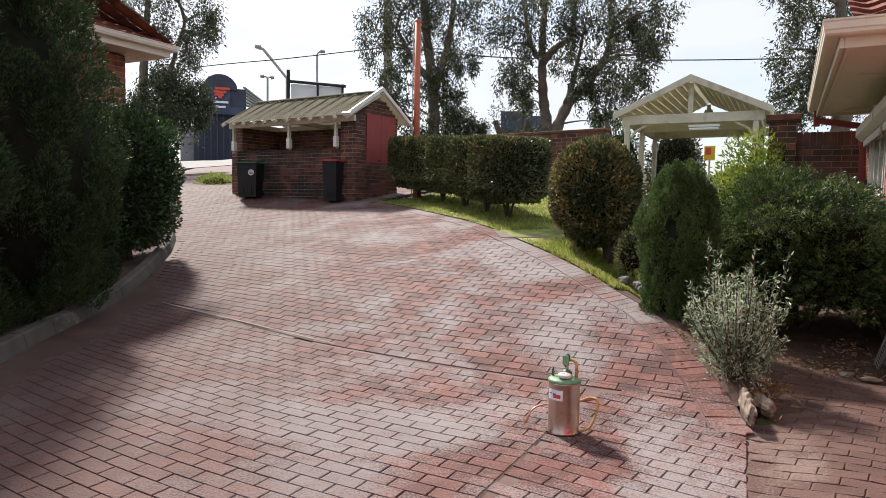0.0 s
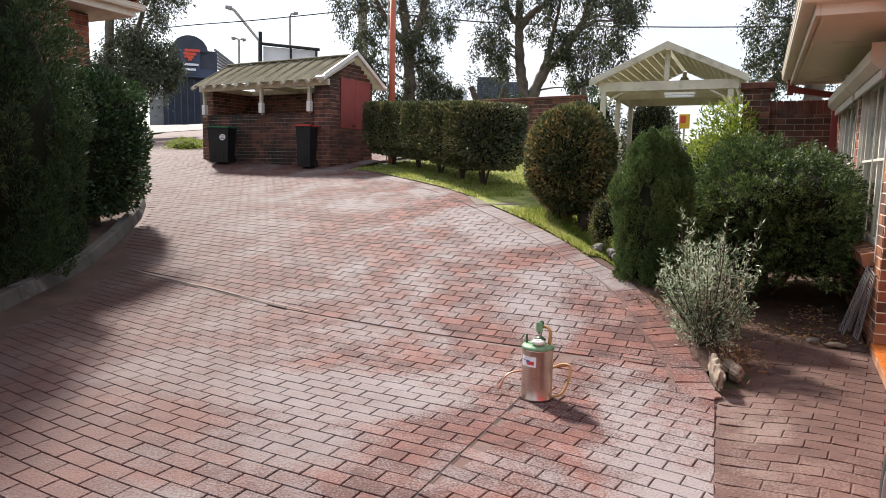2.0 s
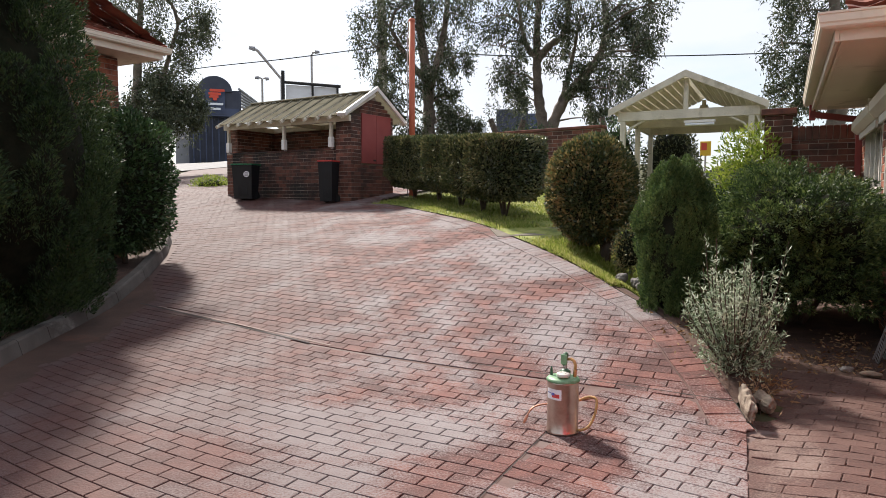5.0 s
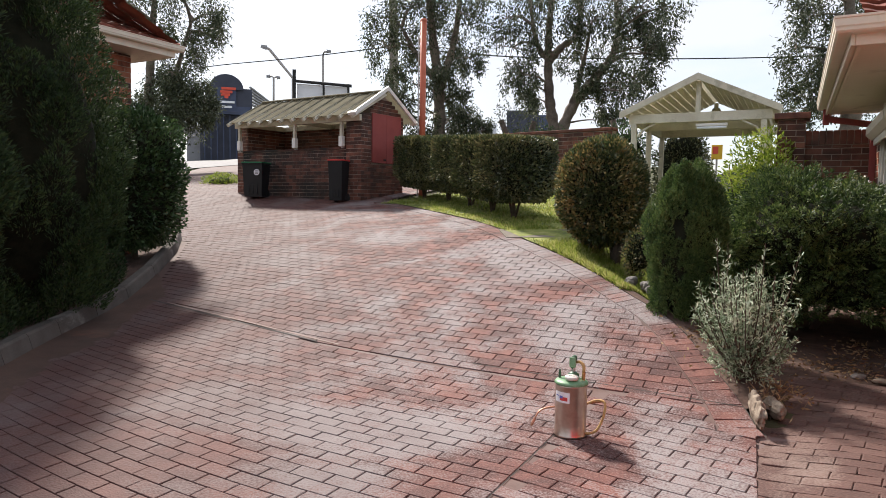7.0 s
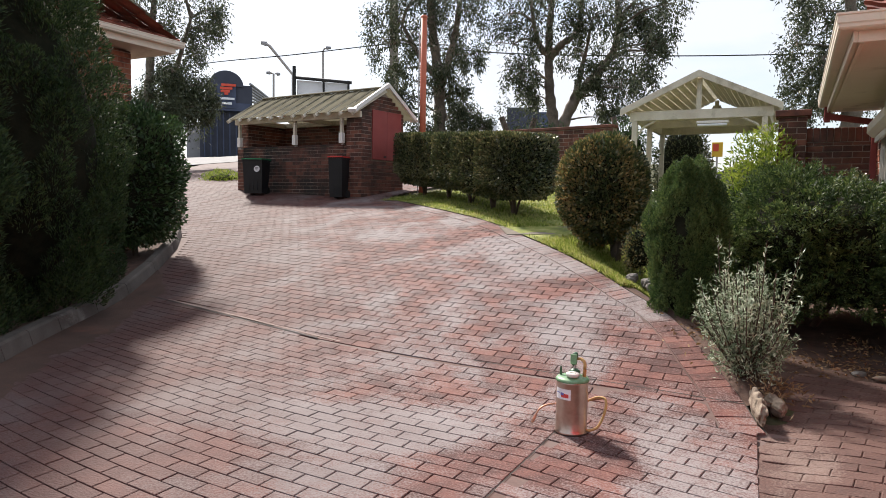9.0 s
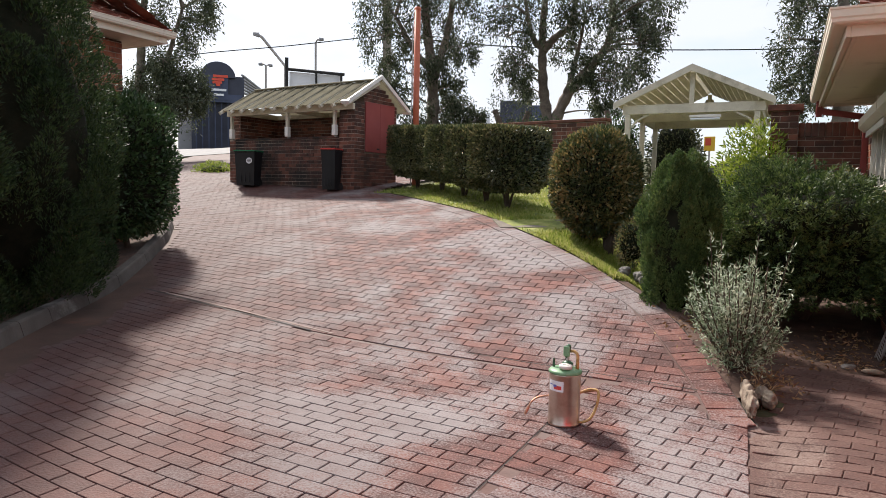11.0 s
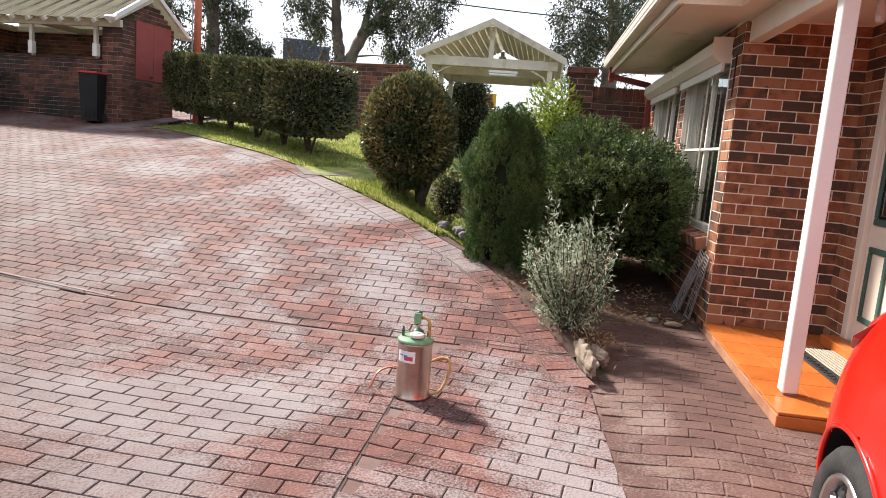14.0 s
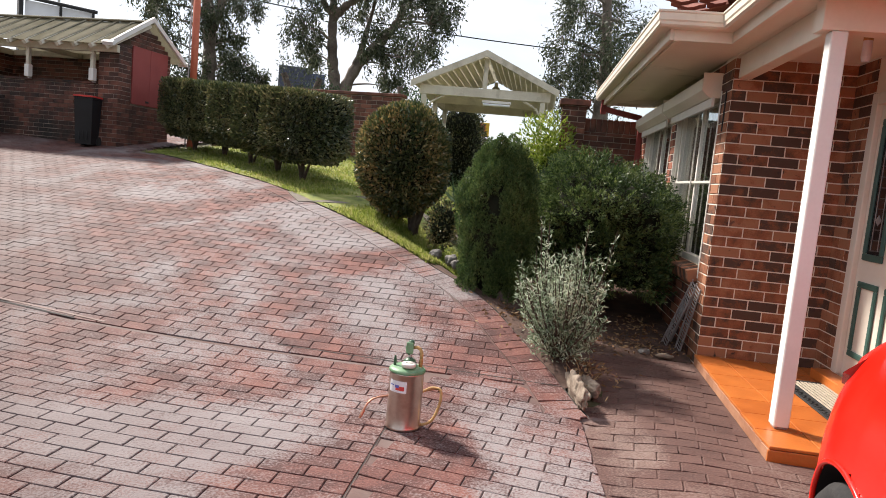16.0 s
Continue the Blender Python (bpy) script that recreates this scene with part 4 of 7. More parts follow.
# windows with security bars, sills and roller shutters
for k, (a, b) in enumerate(OPENINGS):
    w = thing("window_%d" % (k + 1), (0.1, (a + b) / 2, SILL_Z), "White aluminium sliding window with white security bars", "window", kind="structure")
    fr = Shape()
    for lo, hi in (((0.045, a + 0.003, SILL_Z + .003), (0.125, a + 0.06, HEAD_Z - .003)), ((0.045, b - 0.06, SILL_Z + .003), (0.125, b - 0.003, HEAD_Z - .003)), ((0.045, a + 0.061, SILL_Z + .003), (0.125, b - 0.061, SILL_Z + 0.06)), ((0.045, a + 0.061, HEAD_Z - 0.06), (0.125, b - 0.061, HEAD_Z - .003)), ((0.06, (a + b) / 2 - 0.03, SILL_Z + 0.061), (0.11, (a + b) / 2 + 0.03, HEAD_Z - 0.061))):
        fr.box(lo, hi, None, 0.004)
    part("window_frame", fr, ALU, w)
    for c, d in ((a + 0.062, (a + b) / 2 - 0.032), ((a + b) / 2 + 0.032, b - 0.062)):
        g = part("pane", Shape().box((0.082, c, SILL_Z + 0.062), (0.087, d, HEAD_Z - 0.062)), GLASS, w)
        g.visible_shadow = False
    nb = 3
    for i in range(nb):
        y = a + 0.07 + (b - a - 0.14) * i / (nb - 1)
        slab("security_bar", (0.012, y - 0.006, SILL_Z + 0.01), (0.024, y + 0.006, HEAD_Z - 0.01), ALU, w, 0.002)
    for z in (1.48,):
        slab("security_rail", (0.027, a + 0.01, z - 0.012), (0.043, b - 0.01, z + 0.012), ALU, w, 0.002)
    slab("reveal_trim", (-0.012, a - 0.022, SILL_Z - 0.10), (0.044, a + 0.002, HEAD_Z), ALU, w, 0.004)
    slab("reveal_trim", (-0.012, b - 0.002, SILL_Z), (0.044, b + 0.020, HEAD_Z), ALU, w, 0.004)
    for sy in (a + 0.08,):
        cs = Shape()
        n = 24
        cs.v += [(0.17 + 0.02 * math.sin(i * 1.9), sy + 0.14 * i / n, z) for z in (SILL_Z - 0.1, HEAD_Z + 0.02) for i in range(n + 1)]
        cs.f += [(i, i + 1, n + 2 + i, n + 1 + i) for i in range(n)]
        tagged(part("curtain", cs, CURTAIN, None, "", True), "Cream curtain drawn back inside the window", "curtain", "window curtains")
    sill = thing("window_sill", (-0.03, (a + b) / 2, SILL_Z - 0.05), "Sloping brick-on-edge sill under the window", "window sill", kind="structure")
    nbr = int((b - a) / 0.086)
    for i in range(nbr):
        y = a + (b - a) * i / nbr
        sm = Matrix.Translation((0.04, 0, SILL_Z - 0.004)) @ Matrix.Rotation(radians(-14), 4, "Y")
        slab("sill_brick", (-0.15, y + 0.004, -0.11), (0.0, y + (b - a) / nbr - 0.005, 0.0), BRICK, sill, 0.004, m=sm)
    sh = thing("roller_shutter_box", (-0.1, (a + b) / 2, HEAD_Z), "Cream metal roller shutter box above the window", "shutter box")
    s0, s1 = (a + 0.02, b + 0.14) if k == 0 else (a - 0.16, b + 0.16)
    part("casing", Shape().prism([(-0.002, 2.20), (-0.10, 2.20), (-0.165, 2.26), (-0.165, 2.36), (-0.10, 2.415), (-0.002, 2.415)], s0, s1), CREAM, sh)
    slab("end_plate", (-0.168, s0 - 0.006, 2.265), (-0.0, s0 - 0.001, 2.41), CREAM, sh, 0)
    slab("slat_edge", (-0.085, a - 0.02, 2.12), (-0.06, b + 0.02, 2.199), ALU, sh, 0.003)
    if k == 0:
        strap = Shape().tube([(-0.012, 0.12, 2.24), (-0.012, 0.12, 1.90)], 0.006, 6)
        part("pull_cord", strap, BLACK, sh)

# front door
door = thing("door_1", (0.97, -0.85, 0.08), "Cream front door with dark green moulded panels and leadlight", "door", kind="structure")
for lo, hi in (((0.925, -0.435, 0.078), (1.0, -0.342, 2.22)), ((0.925, -1.358, 0.078), (1.0, -1.265, 2.22)), ((0.925, -1.264, 2.13), (1.0, -0.436, 2.22))):
    slab("door_frame", lo, hi, DOOR_CREAM, door, 0.006)
slab("door_leaf", (0.962, -1.262, 0.08), (1.0, -0.438, 2.128), DOOR_CREAM, door, 0.003)


def ring(lo, hi, w, x0, x1):
    s = Shape()
    (y0, z0), (y1, z1) = lo, hi
    for a, b in (((y0, z0), (y1, z0 + w)), ((y0, z1 - w), (y1, z1)), ((y0, z0 + w + .001), (y0 + w, z1 - w - .001)), ((y1 - w, z0 + w + .001), (y1, z1 - w - .001))):
        s.box((x0, a[0], a[1]), (x1, b[0], b[1]), None, 0.006)
    return s


for y0, y1 in ((-1.19, -0.90), (-0.80, -0.51)):
    part("lower_moulding", ring((y0, 0.25), (y1, 0.82), 0.045, 0.945, 0.961), DOOR_GREEN, door, "dark green moulding")
    part("glazed_moulding", ring((y0, 0.98), (y1, 2.02), 0.05, 0.945, 0.961), DOOR_GREEN, door, "dark green glazed moulding")
    slab("leadlight", (0.957, y0 + 0.05, 1.03), (0.9605, y1 - 0.05, 1.97), DARK_GLASS, door, 0)
    cm = Matrix.Translation((0.954, (y0 + y1) / 2, 1.28)) @ Matrix.Rotation(radians(45), 4, "X")
    slab("lead_diamond", (-0.002, -0.028, -0.028), (0.002, 0.028, 0.028), GALV, door, 0, m=cm)
    slab("lead_strip", (0.953, y0 + 0.09, 1.06), (0.956, y0 + 0.098, 1.94), GALV, door, 0)
    slab("lead_strip", (0.953, y1 - 0.098, 1.06), (0.956, y1 - 0.09, 1.94), GALV, door, 0)
part("door_handle", Shape().tube([(0.96, -1.215, 1.05), (0.91, -1.215, 1.05), (0.905, -1.205, 1.05), (0.905, -1.11, 1.05)], 0.009, 8), BRASS, door, "brass lever handle")

mat_ob = thing("doormat", (0.70, -0.98, 0.0), "Striped fibre doormat with black scrolled rubber border", "doormat")
slab("rubber_base", (0.47, -1.47, 0.001), (0.925, -0.50, 0.010), MAT_RUBBER, mat_ob, 0.004)
for i in range(9):
    x = 0.565 + 0.030 * i
    slab("fibre_stripe", (x, -1.40, 0.0105), (x + 0.022, -0.57, 0.017), MAT_COIR, mat_ob, 0.003)
for i in range(15):
    y = -1.45 + 0.066 * i
    part("rubber_scroll", Shape().lathe([(0.012, 0.0105), (0.026, 0.0105), (0.026, 0.016), (0.012, 0.016), (0.012, 0.0105)], 12, Matrix.Translation((0.512, y, 0))), MAT_RUBBER, mat_ob)

lamp = thing("porch_lamp", (0.50, -1.10, 2.5), "Small brass porch lantern with glass tube", "lamp")
LM = Matrix.Translation((0.46, -1.22, 0))
part("ceiling_plate", Shape().lathe([(0.0, 2.4995), (0.06, 2.4995), (0.06, 2.485), (0.03, 2.47), (0.0, 2.47)], 18, LM), BRASS, lamp, smooth=False)
part("holder", Shape().lathe([(0.0, 2.469), (0.022, 2.469), (0.028, 2.43), (0.028, 2.40), (0.0, 2.40)], 14, LM), BRASS, lamp)
part("glass_tube", Shape().lathe([(0.0, 2.399), (0.026, 2.399), (0.030, 2.30), (0.022, 2.27), (0.0, 2.27)], 14, LM), SIGN_WHITE, lamp)

# drain grates leaning at the wall
def grate(p, q, tilt):
    p, q = Vector(p), Vector(q)
    g = thing("drain_grate", p, "Galvanised metal drain grate leaning on the brick wall", "grate", "leaning drain grates")
    d = (q - p).normalized()
    s = d.cross(Vector((1, 0.2, 0))).normalized()
    L = (q - p).length
    for o in (-0.05, 0.05):
        part("side_rail", Shape().tube([p + s * o, q + s * o], 0.008, 6), GALV, g)
    for i in range(22):
        c = p + d * (L * (i + 0.5) / 22)
        part("cross_bar", Shape().tube([c - s * 0.049, c + s * 0.049], 0.005, 5), GALV, g)


grate((-0.11, 0.68, -0.07), (-0.03, 0.26, 0.58), 0)
grate((-0.08, 0.38, -0.09), (-0.03, 0.10, 0.57), 0)
grate((-0.18, 0.52, -0.08), (-0.05, 0.20, 0.56), 0)

# ---- wall and pier past the window wall ----
far = thing("garden_wall", (-0.5, 4.85, 0.1), "Dark red brick wall with taller end pier", "brick wall", kind="structure")
slab("mortar_body", (-0.86, 4.76, 0.0), (-0.001, 5.0, 2.38), OLD_MORTAR, far, 0)
slab("pier_body", (-1.22, 4.66, 0.0), (-0.861, 5.02, 2.56), OLD_MORTAR, far, 0)
slab("pier_cap", (-1.27, 4.60, 2.561), (-0.81, 5.07, 2.65), OLD_BRICK, far, 0.006)
brick_mass((-1.22, 4.66, 0.0), (1, 0), 0.36, 2.55, far)
brick_mass((-0.86, 4.76, 0.0), (1, 0), 0.86, 2.19, far, skew=0.1)
brick_mass((-1.22, 5.02, 0.0), (0, -1), 0.36, 2.55, far)
for i in range(10):
    slab("coping_brick", (-0.858 + 0.0855 * i, 4.745, 2.20), (-0.858 + 0.0855 * i + 0.076, 5.0, 2.395), OLD_BRICK, far, 0.004)

# ---- house beyond the kerb ----
lh = thing("neighbour_house", (-12.0, 0.0, 0.5), "Brick house corner with cream eave and red tiles", "house")
slab("wall", (-14.5, -5.0, 0.0), (-10.93, 1.42, 3.68), OLD_MORTAR, lh, 0)
tagged(brick_mass((-10.93, -4.58, 0.3), (0, 1), 6.0, 3.38, lh, mat=BRICK_MASS), "red brick courses")
slab("soffit", (-14.6, -6.0, 3.70), (-10.44, 1.87, 3.715), SOFFIT, lh, 0)
slab("fascia", (-10.44, -6.0, 3.69), (-10.41, 1.90, 3.87), CREAM, lh, 0.003)
slab("fascia", (-14.6, 1.871, 3.69), (-10.441, 1.899, 3.87), CREAM, lh, 0.003)
part("gutter", gutter_run([(-14.6, 1.90), (-10.41, 1.90), (-10.41, -6.0)][::-1], 3.79), CREAM, lh, "cream gutter with rust stains")
roof_plane((-10.38, 1.95, 3.87), (-10.38, -6.0, 3.87), (-3.4, 0, 1.5), 10, 26, lh)
roof_plane((-14.6, 1.95, 3.87), (-10.38, 1.95, 3.87), (0, -3.4, 1.5), 10, 14, lh)

# ---- bin shelter ----
SU, SV = Vector((-0.9959, 0.0900, 0)).normalized(), Vector((0.0900, 0.9959, 0)).normalized()
SO = Vector((-9.86, 6.62, 0))
SB = 1.26


def sh(u, v, z=0.0):
    p = SO + SU * u + SV * v
    return Vector((p.x, p.y, z))


SM = Matrix(((SU.x, SV.x, 0, SO.x), (SU.y, SV.y, 0, SO.y), (0, 0, 1, 0), (0, 0, 0, 1)))
shelter = thing("bin_shelter", sh(2.5, 0.8, SB), "Brick bin shelter with cream slatted gable roof", "shelter")
SW, SL, S_EAVE, S_APEX = 1.63, 4.25, 3.35, 3.87
slab("corner_pier", (0.0, 0.0, 1.0), (0.45, 0.34, S_EAVE - 0.02), OLD_MORTAR, shelter, 0, m=SM)
gable = Shape().prism([(0.341, 1.0), (SW, 1.0), (SW, S_EAVE - 0.02), (SW / 2, S_APEX - 0.03), (0.341, S_EAVE + 0.17)], 0.0, 0.22, SM @ Matrix(((0, 1, 0, 0.02), (1, 0, 0, 0), (0, 0, 1, 0), (0, 0, 0, 1))))
part("gable_wall", gable, OLD_MORTAR, shelter)
slab("back_wall", (0.25, SW - 0.2, 1.0), (SL, SW, S_EAVE - 0.05), OLD_MORTAR, shelter, 0, m=SM)
slab("dwarf_wall", (0.451, 0.03, 1.0), (SL - 0.221, 0.22, 2.50), OLD_MORTAR, shelter, 0, m=SM)
slab("wall_coping", (0.453, 0.006, 2.501), (SL - 0.221, 0.23, 2.55), SOOT_BRICK, shelter, 0.006, "black-stained brick coping", m=SM)
slab("end_wall", (SL - 0.22, 0.02, 1.0), (SL, SW - 0.201, 2.55), OLD_MORTAR, shelter, 0, m=SM)
slab("end_pier", (SL - 0.30, 0.10, 2.551), (SL - 0.02, SW - 0.201, S_EAVE - 0.05), OLD_MORTAR, shelter, 0, m=SM)


def s_bricks(u, v, way, length, height, top=None, openings=(), soot=False):
    brick_mass(sh(u, v, 1.05), way, length, height, shelter, top=top, openings=openings, **({"mat": SOOT_BRICK} if soot else {}))


s_bricks(0.0, 0.0, SV, 0.34, S_EAVE - 1.07)
s_bricks(0.45, 0.0, -SU, 0.45, S_EAVE - 1.07)
s_bricks(0.018, 0.342, SV, SW - 0.342, S_APEX - 1.08, top=lambda a: S_EAVE - 1.05 + (S_APEX - S_EAVE) * (1 - abs((a + 0.342) / (SW / 2) - 1)) - 0.03, openings=((0.04, 1.17, 1.13, 2.32),))
s_bricks(SL, SW - 0.201, -SU, SL - 0.3, S_EAVE - 1.12)
s_bricks(SL - 0.221, 0.029, -SU, SL - 0.221 - 0.451, 1.44, soot=True)
s_bricks(SL, 0.019, -SU, 0.22, 1.48)
s_bricks(SL - 0.221, 0.03, SV, SW - 0.8, 1.48)
s_bricks(SL - 0.30, 0.11, SV, SW - 0.32, 2.2)
s_bricks(SL - 0.02, 0.099, -SU, 0.28, 2.2)
# doors in the gable
for k, (a, b) in enumerate(((0.385, 0.925), (0.932, 1.50))):
    slab("door", (-0.022, a, 2.20), (0.012, b, 3.36), RED_PAINT, shelter, 0.005, "dull red painted timber door", m=SM)
slab("door_latch", (-0.032, 0.80, 2.26), (-0.023, 0.90, 2.30), BLACK, shelter, 0.002, m=SM)


def roof_face(v0, z0, v1, z1, name):
    """One roof slope in shelter coordinates, with battens showing through."""
    s = Shape()
    n = 26
    for i in range(n + 1):
        u = -0.12 + (SL + 0.02) * i / n
        for v, z in ((v0, z0), (v1, z1)):
            p = sh(u, v, z + 0.004 * math.cos(i * math.pi))
            s.v.append(tuple(p))
    s.f += [(2 * i, 2 * i + 1, 2 * i + 3, 2 * i + 2) for i in range(n)]
    return part(name, s, POLY, shelter, "weathered translucent corrugated roof sheet")


EV = -0.34
roof_face(EV, S_EAVE - 0.10, SW / 2, S_APEX + 0.03, "roof_sheet")
roof_face(SW + 0.33, S_EAVE - 0.10, SW / 2, S_APEX + 0.03, "roof_sheet")
for i in range(12):
    u = -0.05 + (SL - 0.06) * i / 11
    a, b = sh(u, EV - 0.05, S_EAVE - 0.165), sh(u, SW / 2, S_APEX - 0.04)
    part("rafter", Shape().tube([a, b], 0.055, 4), TIMBER, shelter)
    a, b = sh(u, EV, S_EAVE - 0.085), sh(u, SW / 2, S_APEX + 0.05)
    part("cover_strip", Shape().tube([a, b], 0.016, 4), ROOF_TIMBER, shelter)
slab("eave_beam", (-0.05, -0.12, 3.13), (SL - 0.05, -0.04, 3.27), TIMBER, shelter, 0.005, m=SM)
slab("back_beam", (0.25, SW - 0.29, 3.17), (SL - 0.05, SW - 0.21, 3.29), TIMBER, shelter, 0.005, m=SM)
for u in (0.53, 2.05, SL - 0.36):
    slab("tie_beam", (u - 0.035, -0.039, 3.16), (u + 0.035, SW - 0.291, 3.26), TIMBER, shelter, 0.005, m=SM)
slab("ridge_cap", (-0.14, SW / 2 - 0.06, S_APEX + 0.04), (SL - 0.09, SW / 2 + 0.06, S_APEX + 0.075), ROOF_TIMBER, shelter, 0.01, m=SM)
for v0, z0 in ((EV - 0.06, S_EAVE - 0.14), (SW + 0.34, S_EAVE - 0.14)):
    p, q = sh(-0.16, v0, z0), sh(-0.16, SW / 2, S_APEX + 0.05)
    d = (q - p)
    b = Shape()
    o = SU * 0.05
    up = Vector((0, 0, 0.10))
    b.add([p, q, q + up, p + up, p + o, q + o, q + up + o, p + up + o], [(0, 1, 2, 3), (7, 6, 5, 4), (0, 4, 5, 1), (3, 2, 6, 7), (0, 3, 7, 4), (1, 5, 6, 2)])
    part("barge_board", b, WHITE, shelter, "white painted barge board")
    part("barge_return", Shape().tube([p - SU * 0.04 + up * 0.5, p + SU * 0.2 + up * 0.5], 0.05, 4), WHITE, shelter)
for u in (0.53, 2.05, SL - 0.20):
    slab("post", (u - 0.036, -0.11, 2.551), (u + 0.036, -0.04, 3.129), TIMBER, shelter, 0.004, m=SM)
    slab("post_sleeve", (u - 0.052, -0.127, 2.56), (u + 0.052, -0.023, 2.80), WHITE, shelter, 0.004, m=SM)
    slab("post_bracket", (u - 0.02, -0.07, 2.52), (u + 0.02, 0.005, 2.5505), GALV, shelter, 0.003, m=SM)


def wheelie_bin(at, turn, h, w, d, lid, label):
    b = thing("wheelie_bin", at, label, "bin", "bins at the shelter")
    b.matrix_basis = Matrix.Translation(at) @ Matrix.Rotation(turn, 4, "Z")
    m = b.matrix_basis
    s = Shape()
    hb = h * 0.93
    lo, hi = [(-w * .41, -d * .38, 0.04), (w * .41, -d * .38, 0.04), (w * .41, d * .30, 0.04), (-w * .41, d * .30, 0.04)], [(-w * .47, -d * .46, hb), (w * .47, -d * .46, hb), (w * .47, d * .46, hb), (-w * .47, d * .46, hb)]
    rim = [(x * 1.05, y * 1.05, hb) for x, y, z in hi]
    rim2 = [(x, y, hb + 0.03) for x, y, z in rim]
    s.add([m @ Vector(p) for p in lo + hi + rim + rim2], [(0, 3, 2, 1)] + [(4 * r + i, 4 * r + (i + 1) % 4, 4 * r + 4 + (i + 1) % 4, 4 * r + 4 + i) for r in range(3) for i in range(4)] + [(12, 13, 14, 15)])
    for x in (-w * .2, 0.0, w * .2):
        s.box((x - 0.012, -d * 0.455, 0.10), (x + 0.012, -d * 0.405, hb * 0.55), m @ Matrix.Rotation(radians(-4), 4, "X"), 0.004)
    part("body", s, BIN, b)
    l = Shape()
    l.add([m @ Vector(p) for p in [(-w * .5, -d * .52, hb + .032), (w * .5, -d * .52, hb + .032), (w * .5, d * .5, hb + .032), (-w * .5, d * .5, hb + .032), (-w * .5, -d * .52, hb + .055), (w * .5, -d * .52, hb + .055), (w * .5, d * .5, hb + .07), (-w * .5, d * .5, hb + .07), (-w * .38, -d * .36, h), (w * .38, -d * .36, h), (w * .38, d * .4, h), (-w * .38, d * .4, h)]],
          [(0, 3, 2, 1)] + [(4 * r + i, 4 * r + (i + 1) % 4, 4 * r + 4 + (i + 1) % 4, 4 * r + 4 + i) for r in range(2) for i in range(4)] + [(8, 9, 10, 11)])
    part("lid", l, lid, b)
    for x in (-w * .36, w * .36):
        part("wheel", Shape().lathe([(0.0, -0.03), (0.10, -0.03), (0.10, 0.03), (0.0, 0.03)], 16, m @ Matrix.Translation((x, d * .36, 0.10)) @ Matrix.Rotation(radians(90), 4, "Y")), TYRE, b)
    part("handle", Shape().tube([m @ Vector(p) for p in ((-w * .4, d * .46, hb), (-w * .4, d * .56, hb + 0.03), (w * .4, d * .56, hb + 0.03), (w * .4, d * .46, hb))], 0.014, 6), BIN, b)
    return b, m, hb


gb, gm, _ = wheelie_bin((-12.92, 6.47, land(-12.92, 6.47)), radians(20), 0.90, 0.54, 0.56, BIN_GREEN, "Dark wheelie bin with green lid and white emblem")
part("emblem", Shape().lathe([(0.0, 0.0), (0.075, 0.0), (0.075, 0.004), (0.0, 0.004)], 20, gm @ Matrix.Translation((0.12, -0.262, 0.64)) @ Matrix.Rotation(radians(84), 4, "X")), PAPER, gb, "round white emblem")
for k in (-1, 0, 1):
    slab("emblem_bar", (0.075, -0.274, 0.635 + 0.03 * k), (0.165, -0.271, 0.645 + 0.03 * k), BIN, gb, 0, m=gm)
wheelie_bin((-10.30, 6.36, land(-10.30, 6.36)), radians(10), 0.98, 0.37, 0.42, BIN_RED, "Dark wheelie bin with red lid beside the pier")

pole = thing("pole", (-9.08, 8.2, 1.3), "Orange-red painted steel service pole beside the shelter", "pole")
part("shaft", Shape().tube([(-9.10, 8.12, 1.2), (-9.10, 8.12, 5.66)], 0.075, 14), POLE_PAINT, pole, smooth=True)
part("cap", Shape().lathe([(0.0, 5.70), (0.06, 5.70), (0.085, 5.67), (0.085, 5.63), (0.0, 5.63)], 14, Matrix.Translation((-9.10, 8.12, 0))), POLE_PAINT, pole)
part("service_wire", Shape().tube([(-9.12, 8.1, 5.5), (-9.35, 8.1, 5.38), (-9.6, 8.15, 5.42), (-9.9, 8.2, 5.7)], 0.01, 5), BLACK, pole)
part("conduit", Shape().tube([(-9.19, 8.06, 1.2), (-9.19, 8.06, 5.3)], 0.016, 6), GALV, pole)

# brick wall behind the hedge
bw_a, bw_b = Vector((-9.0, 8.9, 0)), Vector((-4.45, 8.05, 0))
bw_u = (bw_b - bw_a).normalized()
back_wall = thing("boundary_wall", (bw_a + bw_b) / 2 + Vector((0, 0, 1.3)), "Long weathered red brick boundary wall behind the hedge", "brick wall", kind="structure")
bl = (bw_b - bw_a).length
part("mortar_body", Shape().box((0.0, -0.22, 0.9), (bl, 0.0, 2.86), Matrix.Translation(bw_a) @ Matrix.Rotation(math.atan2(bw_u.y, bw_u.x), 4, "Z") @ Matrix.Translation((0, 0.22, 0))), OLD_MORTAR, back_wall)
brick_mass((bw_a.x, bw_a.y, 1.05), bw_u, bl, 1.82, back_wall)
part("coping", Shape().box((-0.02, -0.03, 2.861), (bl + 0.02, 0.25, 2.93), Matrix.Translation(bw_a) @ Matrix.Rotation(math.atan2(bw_u.y, bw_u.x), 4, "Z"), 0.01), OLD_BRICK, back_wall)

